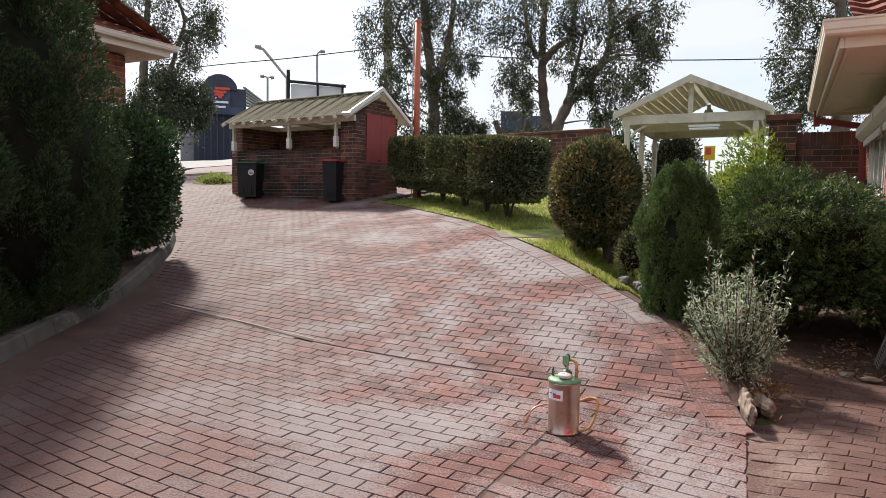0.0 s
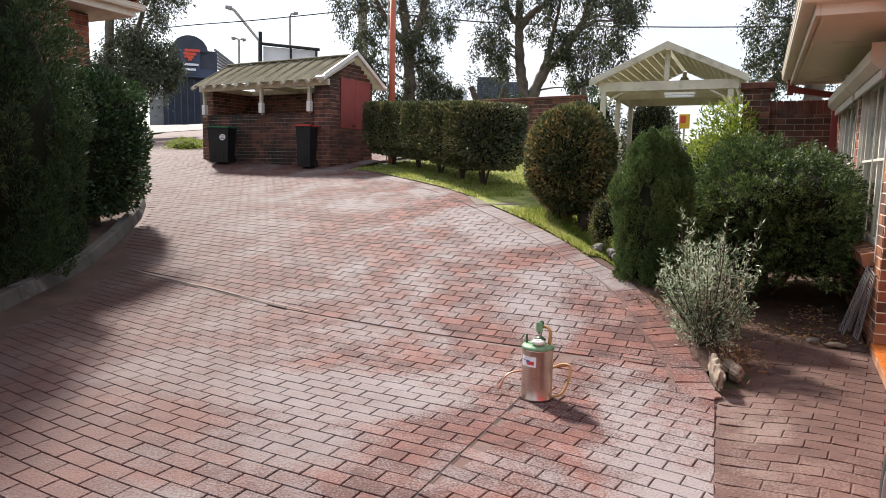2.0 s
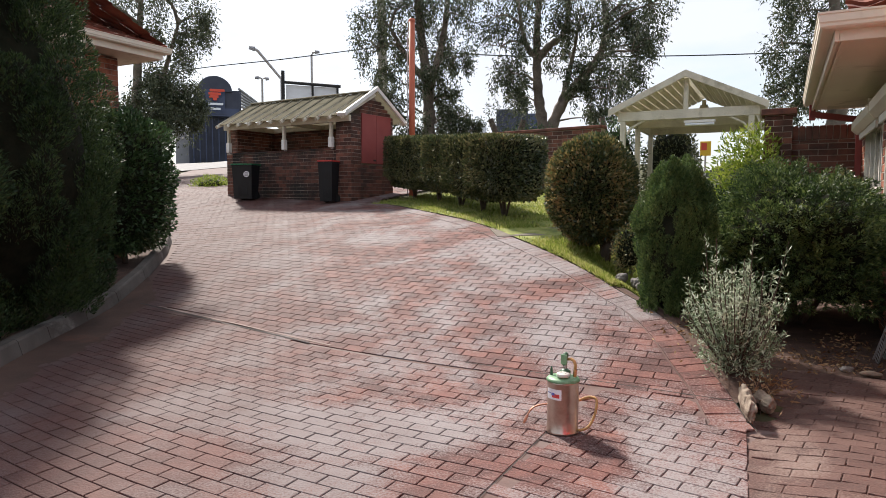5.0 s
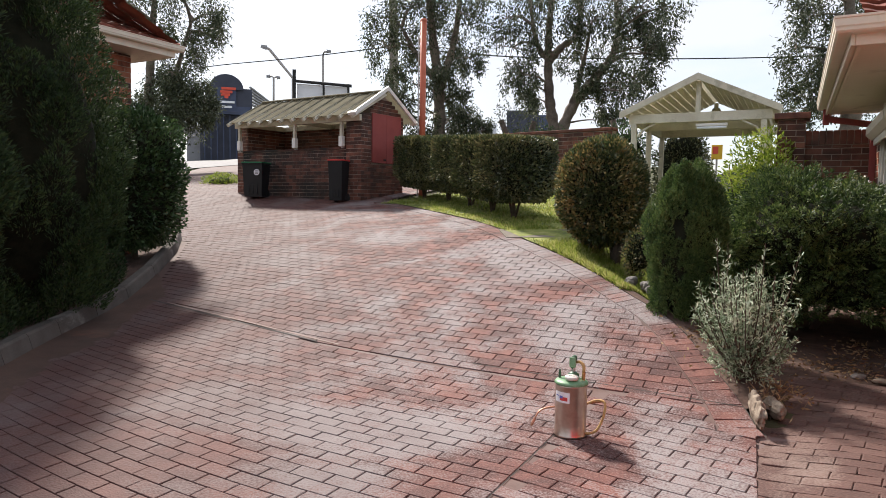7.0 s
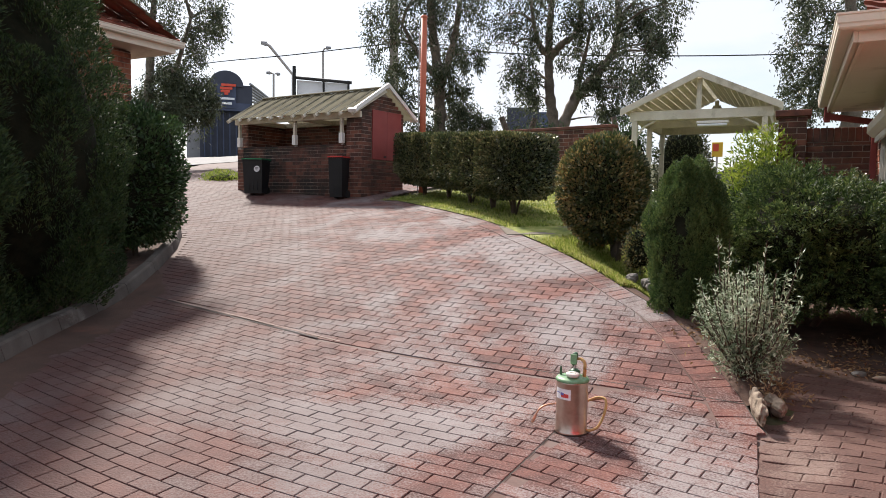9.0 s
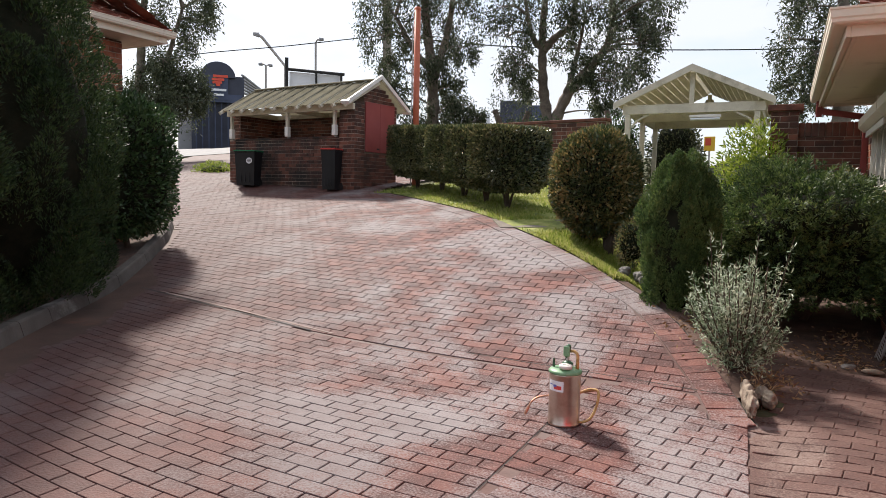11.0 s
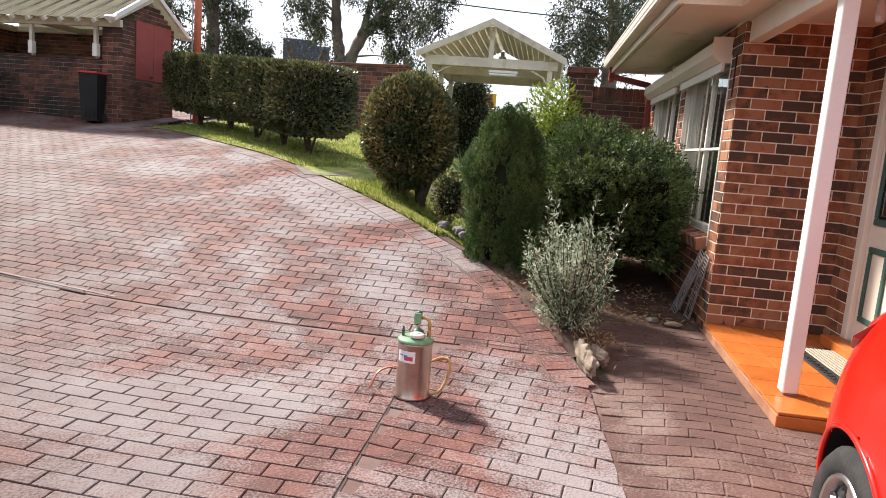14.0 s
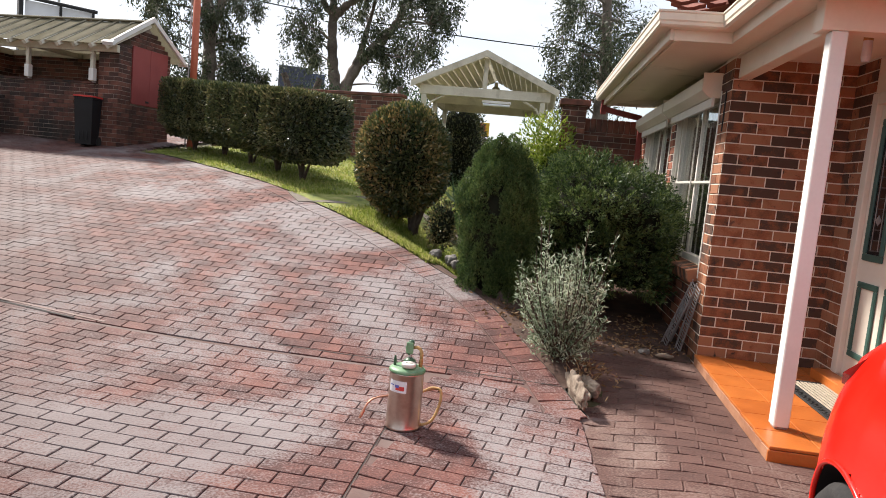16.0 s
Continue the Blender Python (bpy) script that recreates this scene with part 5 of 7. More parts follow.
# ---- entrance pavilion with gable roof ----
pav = thing("pavilion", (-2.7, 9.2, 1.0), "Cream timber pavilion with open gable roof", "pavilion")
PX0, PX1, PY0, PY1, PE, PA = -4.14, -1.28, 7.55, 11.0, 3.10, 3.76
PC = (PX0 + PX1) / 2
for x in (-3.92, -1.54):
    for y in (7.72, 9.25, 10.85):
        slab("post", (x - 0.05, y - 0.05, bed(x, y) - 0.05), (x + 0.05, y + 0.05, 2.929), TIMBER, pav, 0.005)
for y in (7.66, 10.80):
    slab("tie_beam", (PX0 + 0.12, y, 2.93), (PX1 - 0.12, y + 0.07, 3.11), TIMBER, pav, 0.005)
    slab("king_post", (PC - 0.045, y, 3.111), (PC + 0.045, y + 0.07, PA - 0.06), TIMBER, pav, 0.004)
for x in (-3.96, -1.50):
    slab("side_plate", (x - 0.04, 7.74, 2.932), (x + 0.04, 10.79, 3.10), TIMBER, pav, 0.005)
slab("mid_beam", (-3.919, 9.21, 2.931), (-1.541, 9.29, 3.11), TIMBER, pav, 0.005)
for sx in (-1, 1):
    ex = PX0 if sx < 0 else PX1
    s = Shape()
    s.add([(ex, PY0, PE), (ex, PY1, PE), (PC, PY1, PA), (PC, PY0, PA), (ex, PY0, PE + 0.03), (ex, PY1, PE + 0.03), (PC, PY1, PA + 0.03), (PC, PY0, PA + 0.03)], [(0, 1, 2, 3), (7, 6, 5, 4), (0, 4, 5, 1), (1, 5, 6, 2), (2, 6, 7, 3), (3, 7, 4, 0)])
    part("roof_sheet", s, CLEAR_SHEET, pav)
    for k in range(11):
        t = (k + 0.6) / 11.5
        x, z = ex + (PC - ex) * t, PE + (PA - PE) * t
        part("lining_board", Shape().box((x - 0.060, PY0 + 0.06, z - 0.030), (x + 0.060, PY1 - 0.03, z - 0.018), Matrix.Translation((x, 0, z)) @ Matrix.Rotation(-sx * -1 * math.atan2(PA - PE, abs(PC - ex)) * 1.0, 4, "Y") @ Matrix.Translation((-x, 0, -z)), 0.003), CLEAR_SHEET, pav, "thin cream lining board")
    b = Shape()
    o, up = Vector((0, -0.04, 0)), Vector((0, 0, 0.13))
    p, q = Vector((ex + sx * 0.04, PY0, PE - 0.07)), Vector((PC, PY0, PA - 0.05))
    b.add([p, q, q + up, p + up, p + o, q + o, q + up + o, p + up + o], [(0, 1, 2, 3), (7, 6, 5, 4), (0, 4, 5, 1), (3, 2, 6, 7), (0, 3, 7, 4), (1, 5, 6, 2)])
    part("barge_board", b, TIMBER, pav)
    for k in range(3):
        br = Shape().tube([(PC + sx * (0.25 + 0.3 * k), 10.83, 3.111), (PC + sx * (0.05 + 0.22 * k), 10.83, PA - 0.18 - 0.16 * k)], 0.03, 4)
        part("strut", br, TIMBER, pav)
fl = thing("batten_light", (PC, 7.62, 2.95), "White fluorescent batten light on the pavilion beam", "light")
slab("housing", (PC - 0.02, 7.60, 2.83), (PC + 0.55, 7.655, 2.88), WHITE, fl, 0.006)
part("diffuser", Shape().tube([(PC - 0.0, 7.625, 2.80), (PC + 0.53, 7.625, 2.80)], 0.025, 10), SIGN_WHITE, fl)
for sgn in (-1, 1):
    part("corner_bracket", Shape().tube([(PC + sgn * 1.12, 7.7, 2.67), (PC + sgn * 1.05, 7.7, 2.79), (PC + sgn * 0.92, 7.7, 2.86), (PC + sgn * 0.80, 7.7, 2.92)], 0.022, 6), TIMBER, pav)


# ---- pressure sprayer on the drive ----
SX, SY = -2.125, -2.165
SZ = land(SX, SY) + 0.006
spr = thing("pressure_sprayer", (SX, SY, SZ), "Stainless steel pressure sprayer with green lid standing on pavers", "sprayer")
TM = Matrix.Translation((SX, SY, SZ)) @ Matrix.Diagonal((1.11, 1.11, 1.0, 1.0))
TH = Matrix.Translation((SX, SY, SZ)) @ Matrix.Diagonal((0.82, 0.82, 1.0, 1.0))
part("tank", Shape().lathe([(0.0, 0.004), (0.082, 0.004), (0.090, 0.0), (0.094, 0.006), (0.092, 0.016), (0.089, 0.022), (0.089, 0.10), (0.0893, 0.318), (0.091, 0.322), (0.091, 0.334), (0.0, 0.334)], 48, TM), STEEL, spr, "brushed stainless steel tank", True)
part("lid", Shape().lathe([(0.0915, 0.330), (0.0945, 0.332), (0.0945, 0.342), (0.088, 0.350), (0.070, 0.358), (0.03, 0.364), (0.0, 0.366)], 40, TM), GREEN_CAP, spr, "pale green enamel lid", True)
lo = Vector((0.012, -0.038, 0.0))
part("gauge", Shape().lathe([(0.0, 0.366), (0.036, 0.366), (0.038, 0.384), (0.034, 0.388), (0.0, 0.386)], 28, TM @ Matrix.Translation(lo)), ALU, spr, "white dial with steel rim", True)
slab("dial_mark", (-0.018, -0.003, 0.3885), (0.018, 0.001, 0.3895), BLACK, spr, 0, m=TM @ Matrix.Translation(lo))
part("valve_stem", Shape().tube([TM @ Vector(p) for p in ((-0.066, -0.01, 0.36), (-0.066, -0.01, 0.395), (-0.066, -0.01, 0.415))], [0.009, 0.008, 0.004], 10), DARK_GREEN, spr)
part("pump_collar", Shape().lathe([(0.0, 0.371), (0.030, 0.371), (0.032, 0.384), (0.022, 0.392), (0.014, 0.40), (0.0, 0.40)], 20, TM @ Matrix.Translation((0.004, 0.026, 0))), DARK_GREEN, spr, "", True)
part("pump_rod", Shape().tube([TM @ Vector(p) for p in ((0.004, 0.026, 0.39), (0.004, 0.026, 0.425))], 0.010, 10), GALV, spr)
part("pump_grip", Shape().tube([TM @ Vector(p) for p in ((0.0, 0.026, 0.418), (-0.004, 0.026, 0.435), (-0.004, 0.026, 0.455), (0.0, 0.026, 0.475), (0.008, 0.026, 0.492), (0.012, 0.026, 0.502))], [0.010, 0.018, 0.022, 0.021, 0.018, 0.010], 12), DARK_GREEN, spr, "dark green pump handle", True)
part("grip_face", Shape().box((-0.016, 0.000, 0.43), (0.022, 0.008, 0.495), TM, 0.008), GREEN_CAP, spr)
part("outlet", Shape().tube([TM @ Vector(p) for p in ((0.064, 0.012, 0.355), (0.066, 0.012, 0.395), (0.066, 0.012, 0.41))], [0.012, 0.011, 0.009], 10), BRASS, spr, "brass outlet fitting")
part("neck_hose", Shape().tube([TM @ Vector(p) for p in ((0.066, 0.012, 0.405), (0.066, 0.014, 0.435), (0.058, 0.018, 0.455), (0.040, 0.022, 0.466), (0.018, 0.026, 0.462))], 0.010, 10), HOSE, spr, "", True)


def smooth_line(ctrl, n=10):
    """Points along a soft curve through the control points."""
    c = [Vector(p) for p in ctrl]
    c = [c[0] * 2 - c[1]] + c + [c[-1] * 2 - c[-2]]
    out = []
    for i in range(1, len(c) - 2):
        for k in range(n):
            t = k / n
            p0, p1, p2, p3 = c[i - 1], c[i], c[i + 1], c[i + 2]
            out.append(0.5 * ((2 * p1) + (p2 - p0) * t + (2 * p0 - 5 * p1 + 4 * p2 - p3) * t * t + (3 * p1 - p0 - 3 * p2 + p3) * t ** 3))
    return out + [c[-2]]


part("side_hose", Shape().tube(smooth_line([TH @ Vector(p) for p in ((0.075, 0.05, 0.185), (0.12, 0.09, 0.20), (0.17, 0.12, 0.215), (0.225, 0.11, 0.215), (0.243, 0.09, 0.185), (0.235, 0.06, 0.12), (0.20, 0.03, 0.05), (0.14, 0.01, 0.022), (0.085, 0.01, 0.03))]), 0.0085, 10), HOSE, spr, "", True)
part("wand", Shape().tube(smooth_line([TM @ Vector(p) for p in ((0.16, 0.12, 0.205), (0.05, 0.11, 0.175), (-0.08, 0.08, 0.145), (-0.16, 0.04, 0.130), (-0.195, 0.01, 0.105), (-0.215, -0.02, 0.055))]), 0.006, 8), COPPER, spr, "thin copper spray wand", True)
part("nozzle", Shape().tube([TM @ Vector(p) for p in ((-0.210, -0.012, 0.068), (-0.219, -0.025, 0.040), (-0.225, -0.032, 0.024))], [0.010, 0.010, 0.007], 8), COPPER, spr)


def wrap(a0, a1, z0, z1, r, n=12):
    """A patch that hugs the tank."""
    s = Shape()
    s.v += [tuple(TM @ Vector((r * math.cos(a0 + (a1 - a0) * i / n), r * math.sin(a0 + (a1 - a0) * i / n), z))) for z in (z0, z1) for i in range(n + 1)]
    s.f += [(i, i + 1, n + 2 + i, n + 1 + i) for i in range(n)]
    return s


part("label", wrap(radians(-144), radians(-78), 0.225, 0.292, 0.0898), PAPER, spr, "torn white paper label")
part("label_blot", wrap(radians(-116), radians(-86), 0.238, 0.262, 0.0902), LABEL_RED, spr)
part("label_bar", wrap(radians(-138), radians(-122), 0.262, 0.268, 0.0902), LABEL_BLUE, spr)
part("label_bar", wrap(radians(-118), radians(-104), 0.252, 0.268, 0.0904), LABEL_BLUE, spr)
for aa in (radians(170), radians(176)):
    part("seam", wrap(aa, aa + radians(1.2), 0.024, 0.316, 0.0900, 1), GALV, spr)

# ---- rocks and edging stones ----
def rock(at, radii, turn, seed, mat, label):
    c = np.array(at)

    def fn(d):
        p = d * np.array(radii)
        w = 1 + 0.26 * bumps(p, 0.05, seed) + 0.16 * bumps(p, 0.022, seed + 3) + 0.06 * bumps(p, 0.009, seed + 5)
        p = p * w[:, None]
        ca, sa = math.cos(turn), math.sin(turn)
        return c + np.stack([p[:, 0] * ca - p[:, 1] * sa, p[:, 0] * sa + p[:, 1] * ca, p[:, 2]], 1)
    return solid("rock", hull(fn, 64, 40), mat, label, "rock", "edging rocks", smooth=True)


rock((-1.09, -1.37, -0.04), (0.036, 0.25, 0.10), radians(11), 1.0, ROCK, "Rough pale sandstone rock at the drive's edge")
rock((-0.99, -1.18, -0.06), (0.045, 0.13, 0.06), radians(28), 2.0, ROCK, "Smaller tan sandstone rock leaning on its neighbour")
rock((-2.50, 1.22, 0.47), (0.075, 0.06, 0.05), 0.3, 3.0, GREY_ROCK, "Grey garden rock at the lawn's corner")
rock((-2.30, 1.12, 0.44), (0.065, 0.075, 0.055), 1.0, 4.0, GREY_ROCK, "Grey garden rock at the lawn's corner")
rock((-2.22, 0.92, 0.43), (0.06, 0.06, 0.05), 2.0, 5.0, GREY_ROCK, "Small grey garden rock beside the cypress")
rock((-0.24, 0.05, -0.06), (0.065, 0.035, 0.022), 0.2, 6.0, ROCK, "Flat pale stone by the porch corner")
rock((-0.42, 0.14, -0.06), (0.06, 0.05, 0.03), 0.9, 7.0, GREY_ROCK, "Small grey stone in the garden bed")

# ---- shrubs ----
def trunks(base, spots, r=0.03):
    s = Shape()
    b = Vector(base)
    for q, rr in spots:
        q = Vector(q)
        mid = b.lerp(q, 0.5) + Vector((rng.uniform(-.03, .03), rng.uniform(-.03, .03), 0))
        s.tube([b, mid, q], [rr, rr * 0.8, rr * 0.5], 7)
    return s


hedge_spots = [(-8.40, 7.02), (-7.41, 6.32), (-6.52, 5.52), (-5.76, 4.86), (-5.14, 4.32)]
h_dir = Vector((-5.14 + 8.40, 4.32 - 7.02, 0)).normalized()
for k, (hx, hy) in enumerate(hedge_spots):
    g = bed(hx, hy)
    fall = (bed(*hedge_spots[-1]) - bed(*hedge_spots[0])) / 4.24
    g_line = bed(*hedge_spots[0]) + fall * (Vector((hx + 8.40, hy - 7.02, 0)).length)
    top = g_line + 1.36
    low = g + 0.33 if k in (2, 4) else g + 0.25
    half = (0.76, 0.92, 0.90, 0.84, 0.58)[k]
    base_fn = blob((0, 0, 0), (half, 0.50, (top - low) / 2), 16.0, 0.012, k + 1.0)
    ca, sa = h_dir.x, h_dir.y
    cz = (top + low) / 2

    def fn(d, kk=1.0, hx=hx, hy=hy, cz=cz, base_fn=base_fn, half=half, fall=fall):
        p = base_fn(d, kk)
        # the foot narrows a little
        q = np.clip((p[:, 2] + 0.62) / 0.30, 0.55, 1.0)
        x, y = p[:, 0] * (0.80 + 0.20 * q), p[:, 1] * (0.35 + 0.65 * q)
        return np.stack([hx + x * ca - y * sa, hy + x * sa + y * ca, cz + p[:, 2] + fall * x], 1)
    shrub("hedge_shrub", fn, 17000, 0.055, 0.026, HEDGE_LEAF, "Box-clipped dark green hedge shrub on a bare trunk", trunks((hx, hy, g - 0.05), [((hx - .02, hy, g + .45), .045), ((hx + .2, hy - .1, g + .5), .025), ((hx - .2, hy + .1, g + .5), .025)]), 0.88, 0.13, 0.35, group="clipped hedge", at=(hx, hy, g), boxed=(half, 0.5, 0.5))

bx, by = -3.02, 2.60
bz = bed(bx, by)
shrub("ball_shrub", blob((bx - 0.18, by - 0.06, 1.475), (0.57, 0.57, 0.70), 2.25, 0.05, 3.0), 20000, 0.055, 0.028, BALL_LEAF, "Ball-clipped glossy shrub with bronze new leaves", trunks((bx, by, bz - 0.05), [((bx + .03, by, 1.05), .075), ((bx + .18, by - .05, 1.15), .04), ((bx - .16, by + .05, 1.15), .04)]), 0.86, 0.16, 0.5, at=(bx, by, bz))

lx, ly = -10.42, 1.05
shrub("broadleaf_shrub", blob((lx, ly, 1.58), (0.60, 0.76, 1.14), 3.0, 0.13, 5.0), 15000, 0.085, 0.036, SHRUB_LEAF, "Tall dark broadleaf shrub leaning over the kerb", trunks((lx, ly, 0.3), [((lx, ly, 1.0), .05)]), 0.80, 0.26, 0.3, at=(lx, ly, 0.35))
shrub("low_shrub", blob((-2.50, 1.60, 0.76), (0.17, 0.24, 0.27), 2.6, 0.25, 6.0), 1900, 0.036, 0.018, BALL_LEAF, "Small twiggy shrub beside the cypress", None, 0.70, 0.45, 0.3, at=(-2.44, 1.62, 0.5))
shrub("lime_shrub", blob((-1.38, 4.7, 1.50), (0.50, 0.50, 0.86), 2.4, 0.25, 7.0), 6000, 0.085, 0.030, LIME_LEAF, "Airy lime-green shrub in sunlight before the pavilion", trunks((-1.62, 4.7, 0.2), [((-1.6, 4.7, 1.8), .03), ((-1.4, 4.7, 1.9), .02), ((-1.85, 4.7, 1.9), .02)]), 0.25, 0.7, 0.3, at=(-1.62, 4.7, 0.3), fuzz=0.9)
shrub("back_shrub", blob((-3.62, 12.2, 2.0), (0.70, 0.7, 1.4), 2.4, 0.15, 8.0), 7000, 0.08, 0.035, HEDGE_LEAF, "Dark evergreen shrub behind the pavilion", None, 0.8, 0.3, 0.3, at=(-2.9, 12.2, 1.0))
shrub("back_shrub", blob((-4.55, 9.6, 2.4), (0.65, 0.6, 0.75), 2.2, 0.2, 9.0), 3600, 0.08, 0.03, SHRUB_LEAF, "Loose green shrub showing over the brick wall", None, 0.6, 0.5, 0.3, at=(-4.55, 9.6, 1.4), fuzz=0.9)
shrub("back_shrub", blob((-7.0, 10.6, 2.7), (0.9, 0.6, 0.6), 2.2, 0.2, 10.0), 3200, 0.09, 0.03, SHRUB_LEAF, "Loose green shrub showing over the brick wall", None, 0.6, 0.5, 0.3, at=(-7.0, 10.6, 1.4), fuzz=0.9)
shrub("low_shrub", blob((-0.25, 4.0, 0.95), (0.22, 0.5, 0.75), 2.4, 0.15, 11.0), 3000, 0.06, 0.03, HEDGE_LEAF, "Dark shrub in the shade of the end wall", None, 0.7, 0.3, 0.3, at=(-0.25, 4.0, 0.1))
shrub("low_shrub", blob((-16.6, 8.9, 1.75), (0.7, 0.5, 0.3), 2.2, 0.2, 12.0), 2500, 0.07, 0.02, LIME_LEAF, "Low grassy tuft beside the shelter", None, 0.6, 0.4, 0.8, at=(-16.6, 8.9, 1.5))


def conifer(name, x, y, z, r, h, count, per, length, width, mat, label, belly=0.3, pr=0.2, tip=0.45, lean=0.28, inner=0.80):
    """An upright conifer: overlapping plumes on a narrowing body."""
    def rad(t):
        return r * (1 - max(0.0, (t - belly)) ** 1.6 / (1 - belly) ** 1.6 * (1 - 0.12)) * (0.78 + 0.22 * min(1.0, t / max(belly, 0.01)))
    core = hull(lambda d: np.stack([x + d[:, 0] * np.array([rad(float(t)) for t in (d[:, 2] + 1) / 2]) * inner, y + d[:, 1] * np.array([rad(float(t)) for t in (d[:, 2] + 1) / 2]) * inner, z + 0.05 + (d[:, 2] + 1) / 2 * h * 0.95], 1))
    tips = []
    for i in range(count):
        t = (rng.random() ** 0.9) * 0.94
        a = rng.uniform(0, 2 * math.pi)
        rr = rad(t) * rng.uniform(0.70, 0.93)
        p = np.array((x + rr * math.cos(a), y + rr * math.sin(a), z + t * h))
        out = np.array((math.cos(a), math.sin(a), 0.0))
        q = p + (out * lean + np.array((0, 0, 1.0))) * tip * rng.uniform(0.7, 1.25)
        tips.append((p, q, pr * rng.uniform(0.7, 1.25)))
    return plumes(name, (x, y, z), tips, count * per, length, width, mat, label, r, "conifer", core)


conifer("conifer", -8.48, -2.06, 0.0, 1.20, 4.5, 210, 640, 0.050, 0.013, CONIFER, "Tall dense dark green conifer behind the kerb", 0.34, 0.21, 0.52)
conifer("conifer", -7.65, -3.60, -0.1, 0.95, 4.6, 190, 420, 0.050, 0.013, CONIFER, "Tall dense dark green conifer behind the kerb", 0.30, 0.22, 0.55)
conifer("cypress", -1.84, 0.52, 0.16, 0.375, 1.42, 430, 330, 0.028, 0.0085, CYPRESS, "Small columnar green cypress with vertical fans", 0.62, 0.066, 0.22, 0.02, 0.80)
lowc = []
for i in range(46):
    y = -4.6 + 0.105 * i
    x = kerb_x(y) - 0.42 - 0.30 * rng.random()
    z = land(kerb_x(y), y) + 0.08
    lowc.append(((x, y, z), (x + 0.10 * rng.random(), y + 0.1 * rng.normal(), z + rng.uniform(0.35, 0.7)), rng.uniform(0.14, 0.22)))
plumes("low_conifer", (-8.2, -1.6, 0.1), lowc, 30000, 0.045, 0.012, CONIFER, "Ragged low conifer growth behind the kerb", 0.2, "conifer")

# spreading juniper by the window wall
jun = thing("juniper", (-0.85, 1.75, 0.0), "Broad mounded juniper bush below the window", "shrub")
part("trunk", trunks((-0.8, 1.8, -0.1), [((-0.8, 1.8, 0.6), .06), ((-1.2, 1.5, 0.6), .04), ((-0.45, 1.5, 0.55), .04)]), TRUNK, jun, smooth=True)
jf = blob((-0.84, 1.78, 0.86), (0.82, 1.10, 0.74), 2.5, 0.24, 4.0)
part("shade_core", hull(lambda d: jf(d, 0.80)), INNER, jun, smooth=True)
at, way = [], []
for d in directions(2300):
    if d[2] < -0.75:
        continue
    p = jf(d[None, :], rng.uniform(0.80, 1.0))[0]
    if p[0] > -0.09:
        p[0] = -0.09 - 0.1 * rng.random()
    out = unit(d * np.array((1, 1, 0.45)) + np.array((0, 0, 0.32)) + 0.25 * rng.normal(size=3))
    n = 40
    t = rng.random(n)
    s = unit(np.cross(out[None, :], rng.normal(size=(n, 3))))
    at.append(p + out * (t * 0.17)[:, None] + s * (0.03 * (1 - t))[:, None])
    way.append(out * 0.8 + s * 0.7)
leaves("foliage", np.concatenate(at), np.concatenate(way), 0.045, 0.012, JUNIPER, jun)

# silvery shrub at the drive's corner
sil = thing("silver_shrub", (-1.13, -0.72, 0.0), "Open silvery-leaved shrub with upright shoots", "shrub")
at, way = [], []
b0 = np.array((-1.20, -0.76, 0.0))
for i in range(88):
    a = rng.uniform(0, 2 * math.pi)
    sp = rng.uniform(0.06, 0.46) if i < 70 else rng.uniform(0.15, 0.36)
    hh = (0.88 - sp * 0.42) * rng.uniform(0.68, 1.08) if i < 70 else rng.uniform(0.15, 0.42)
    if i in (3, 9, 14, 22):
        sp, hh = 0.12 + 0.07 * (i % 4), 1.04 + 0.02 * (i % 3)
    tipv = b0 + np.array((sp * math.cos(a), sp * math.sin(a), hh))
    mid = b0 + (tipv - b0) * 0.5 + np.array((0.06 * math.cos(a), 0.06 * math.sin(a), 0.03))
    pts = smooth_line([b0 + 0.02 * rng.normal(size=3) * (1, 1, 0), mid, tipv], 6)
    part("stem", Shape().tube(pts, [0.007 - 0.005 * k / len(pts) for k in range(len(pts))], 5), TRUNK, sil)
    n = 88
    t = 0.10 + 0.86 * rng.random(n) ** 0.85
    ix = t * (len(pts) - 1.001)
    P0 = np.array([tuple(p) for p in pts])
    base = P0[ix.astype(int)] + (P0[np.minimum(ix.astype(int) + 1, len(pts) - 1)] - P0[ix.astype(int)]) * (ix - ix.astype(int))[:, None]
    dirn = unit(tipv - b0)
    spread = 0.065 * (1.1 - t)[:, None]
    at.append(base + spread * rng.normal(size=(n, 3)))
    way.append(dirn[None, :] * 0.7 + 0.8 * rng.normal(size=(n, 3)))
leaves("foliage", np.concatenate(at), np.concatenate(way), 0.041, 0.0112, SILVER_LEAF, sil)

# leaf litter
def litter(n, spots, label):
    p = []
    for (x, y, sx, sy) in spots:
        q = rng.normal(size=(n, 2)) * (sx, sy) + (x, y)
        p.append(q)
    p = np.concatenate(p)
    z = np.array([bed(float(a), float(b)) + 0.035 for a, b in p])
    w = rng.normal(size=(len(p), 3)) * (1, 1, 0.35)
    return tagged(leaves("leaf_litter", np.concatenate([p, z[:, None]], 1), w, 0.045, 0.018, DEAD_LEAF), label, "leaf litter", kind="stuff")


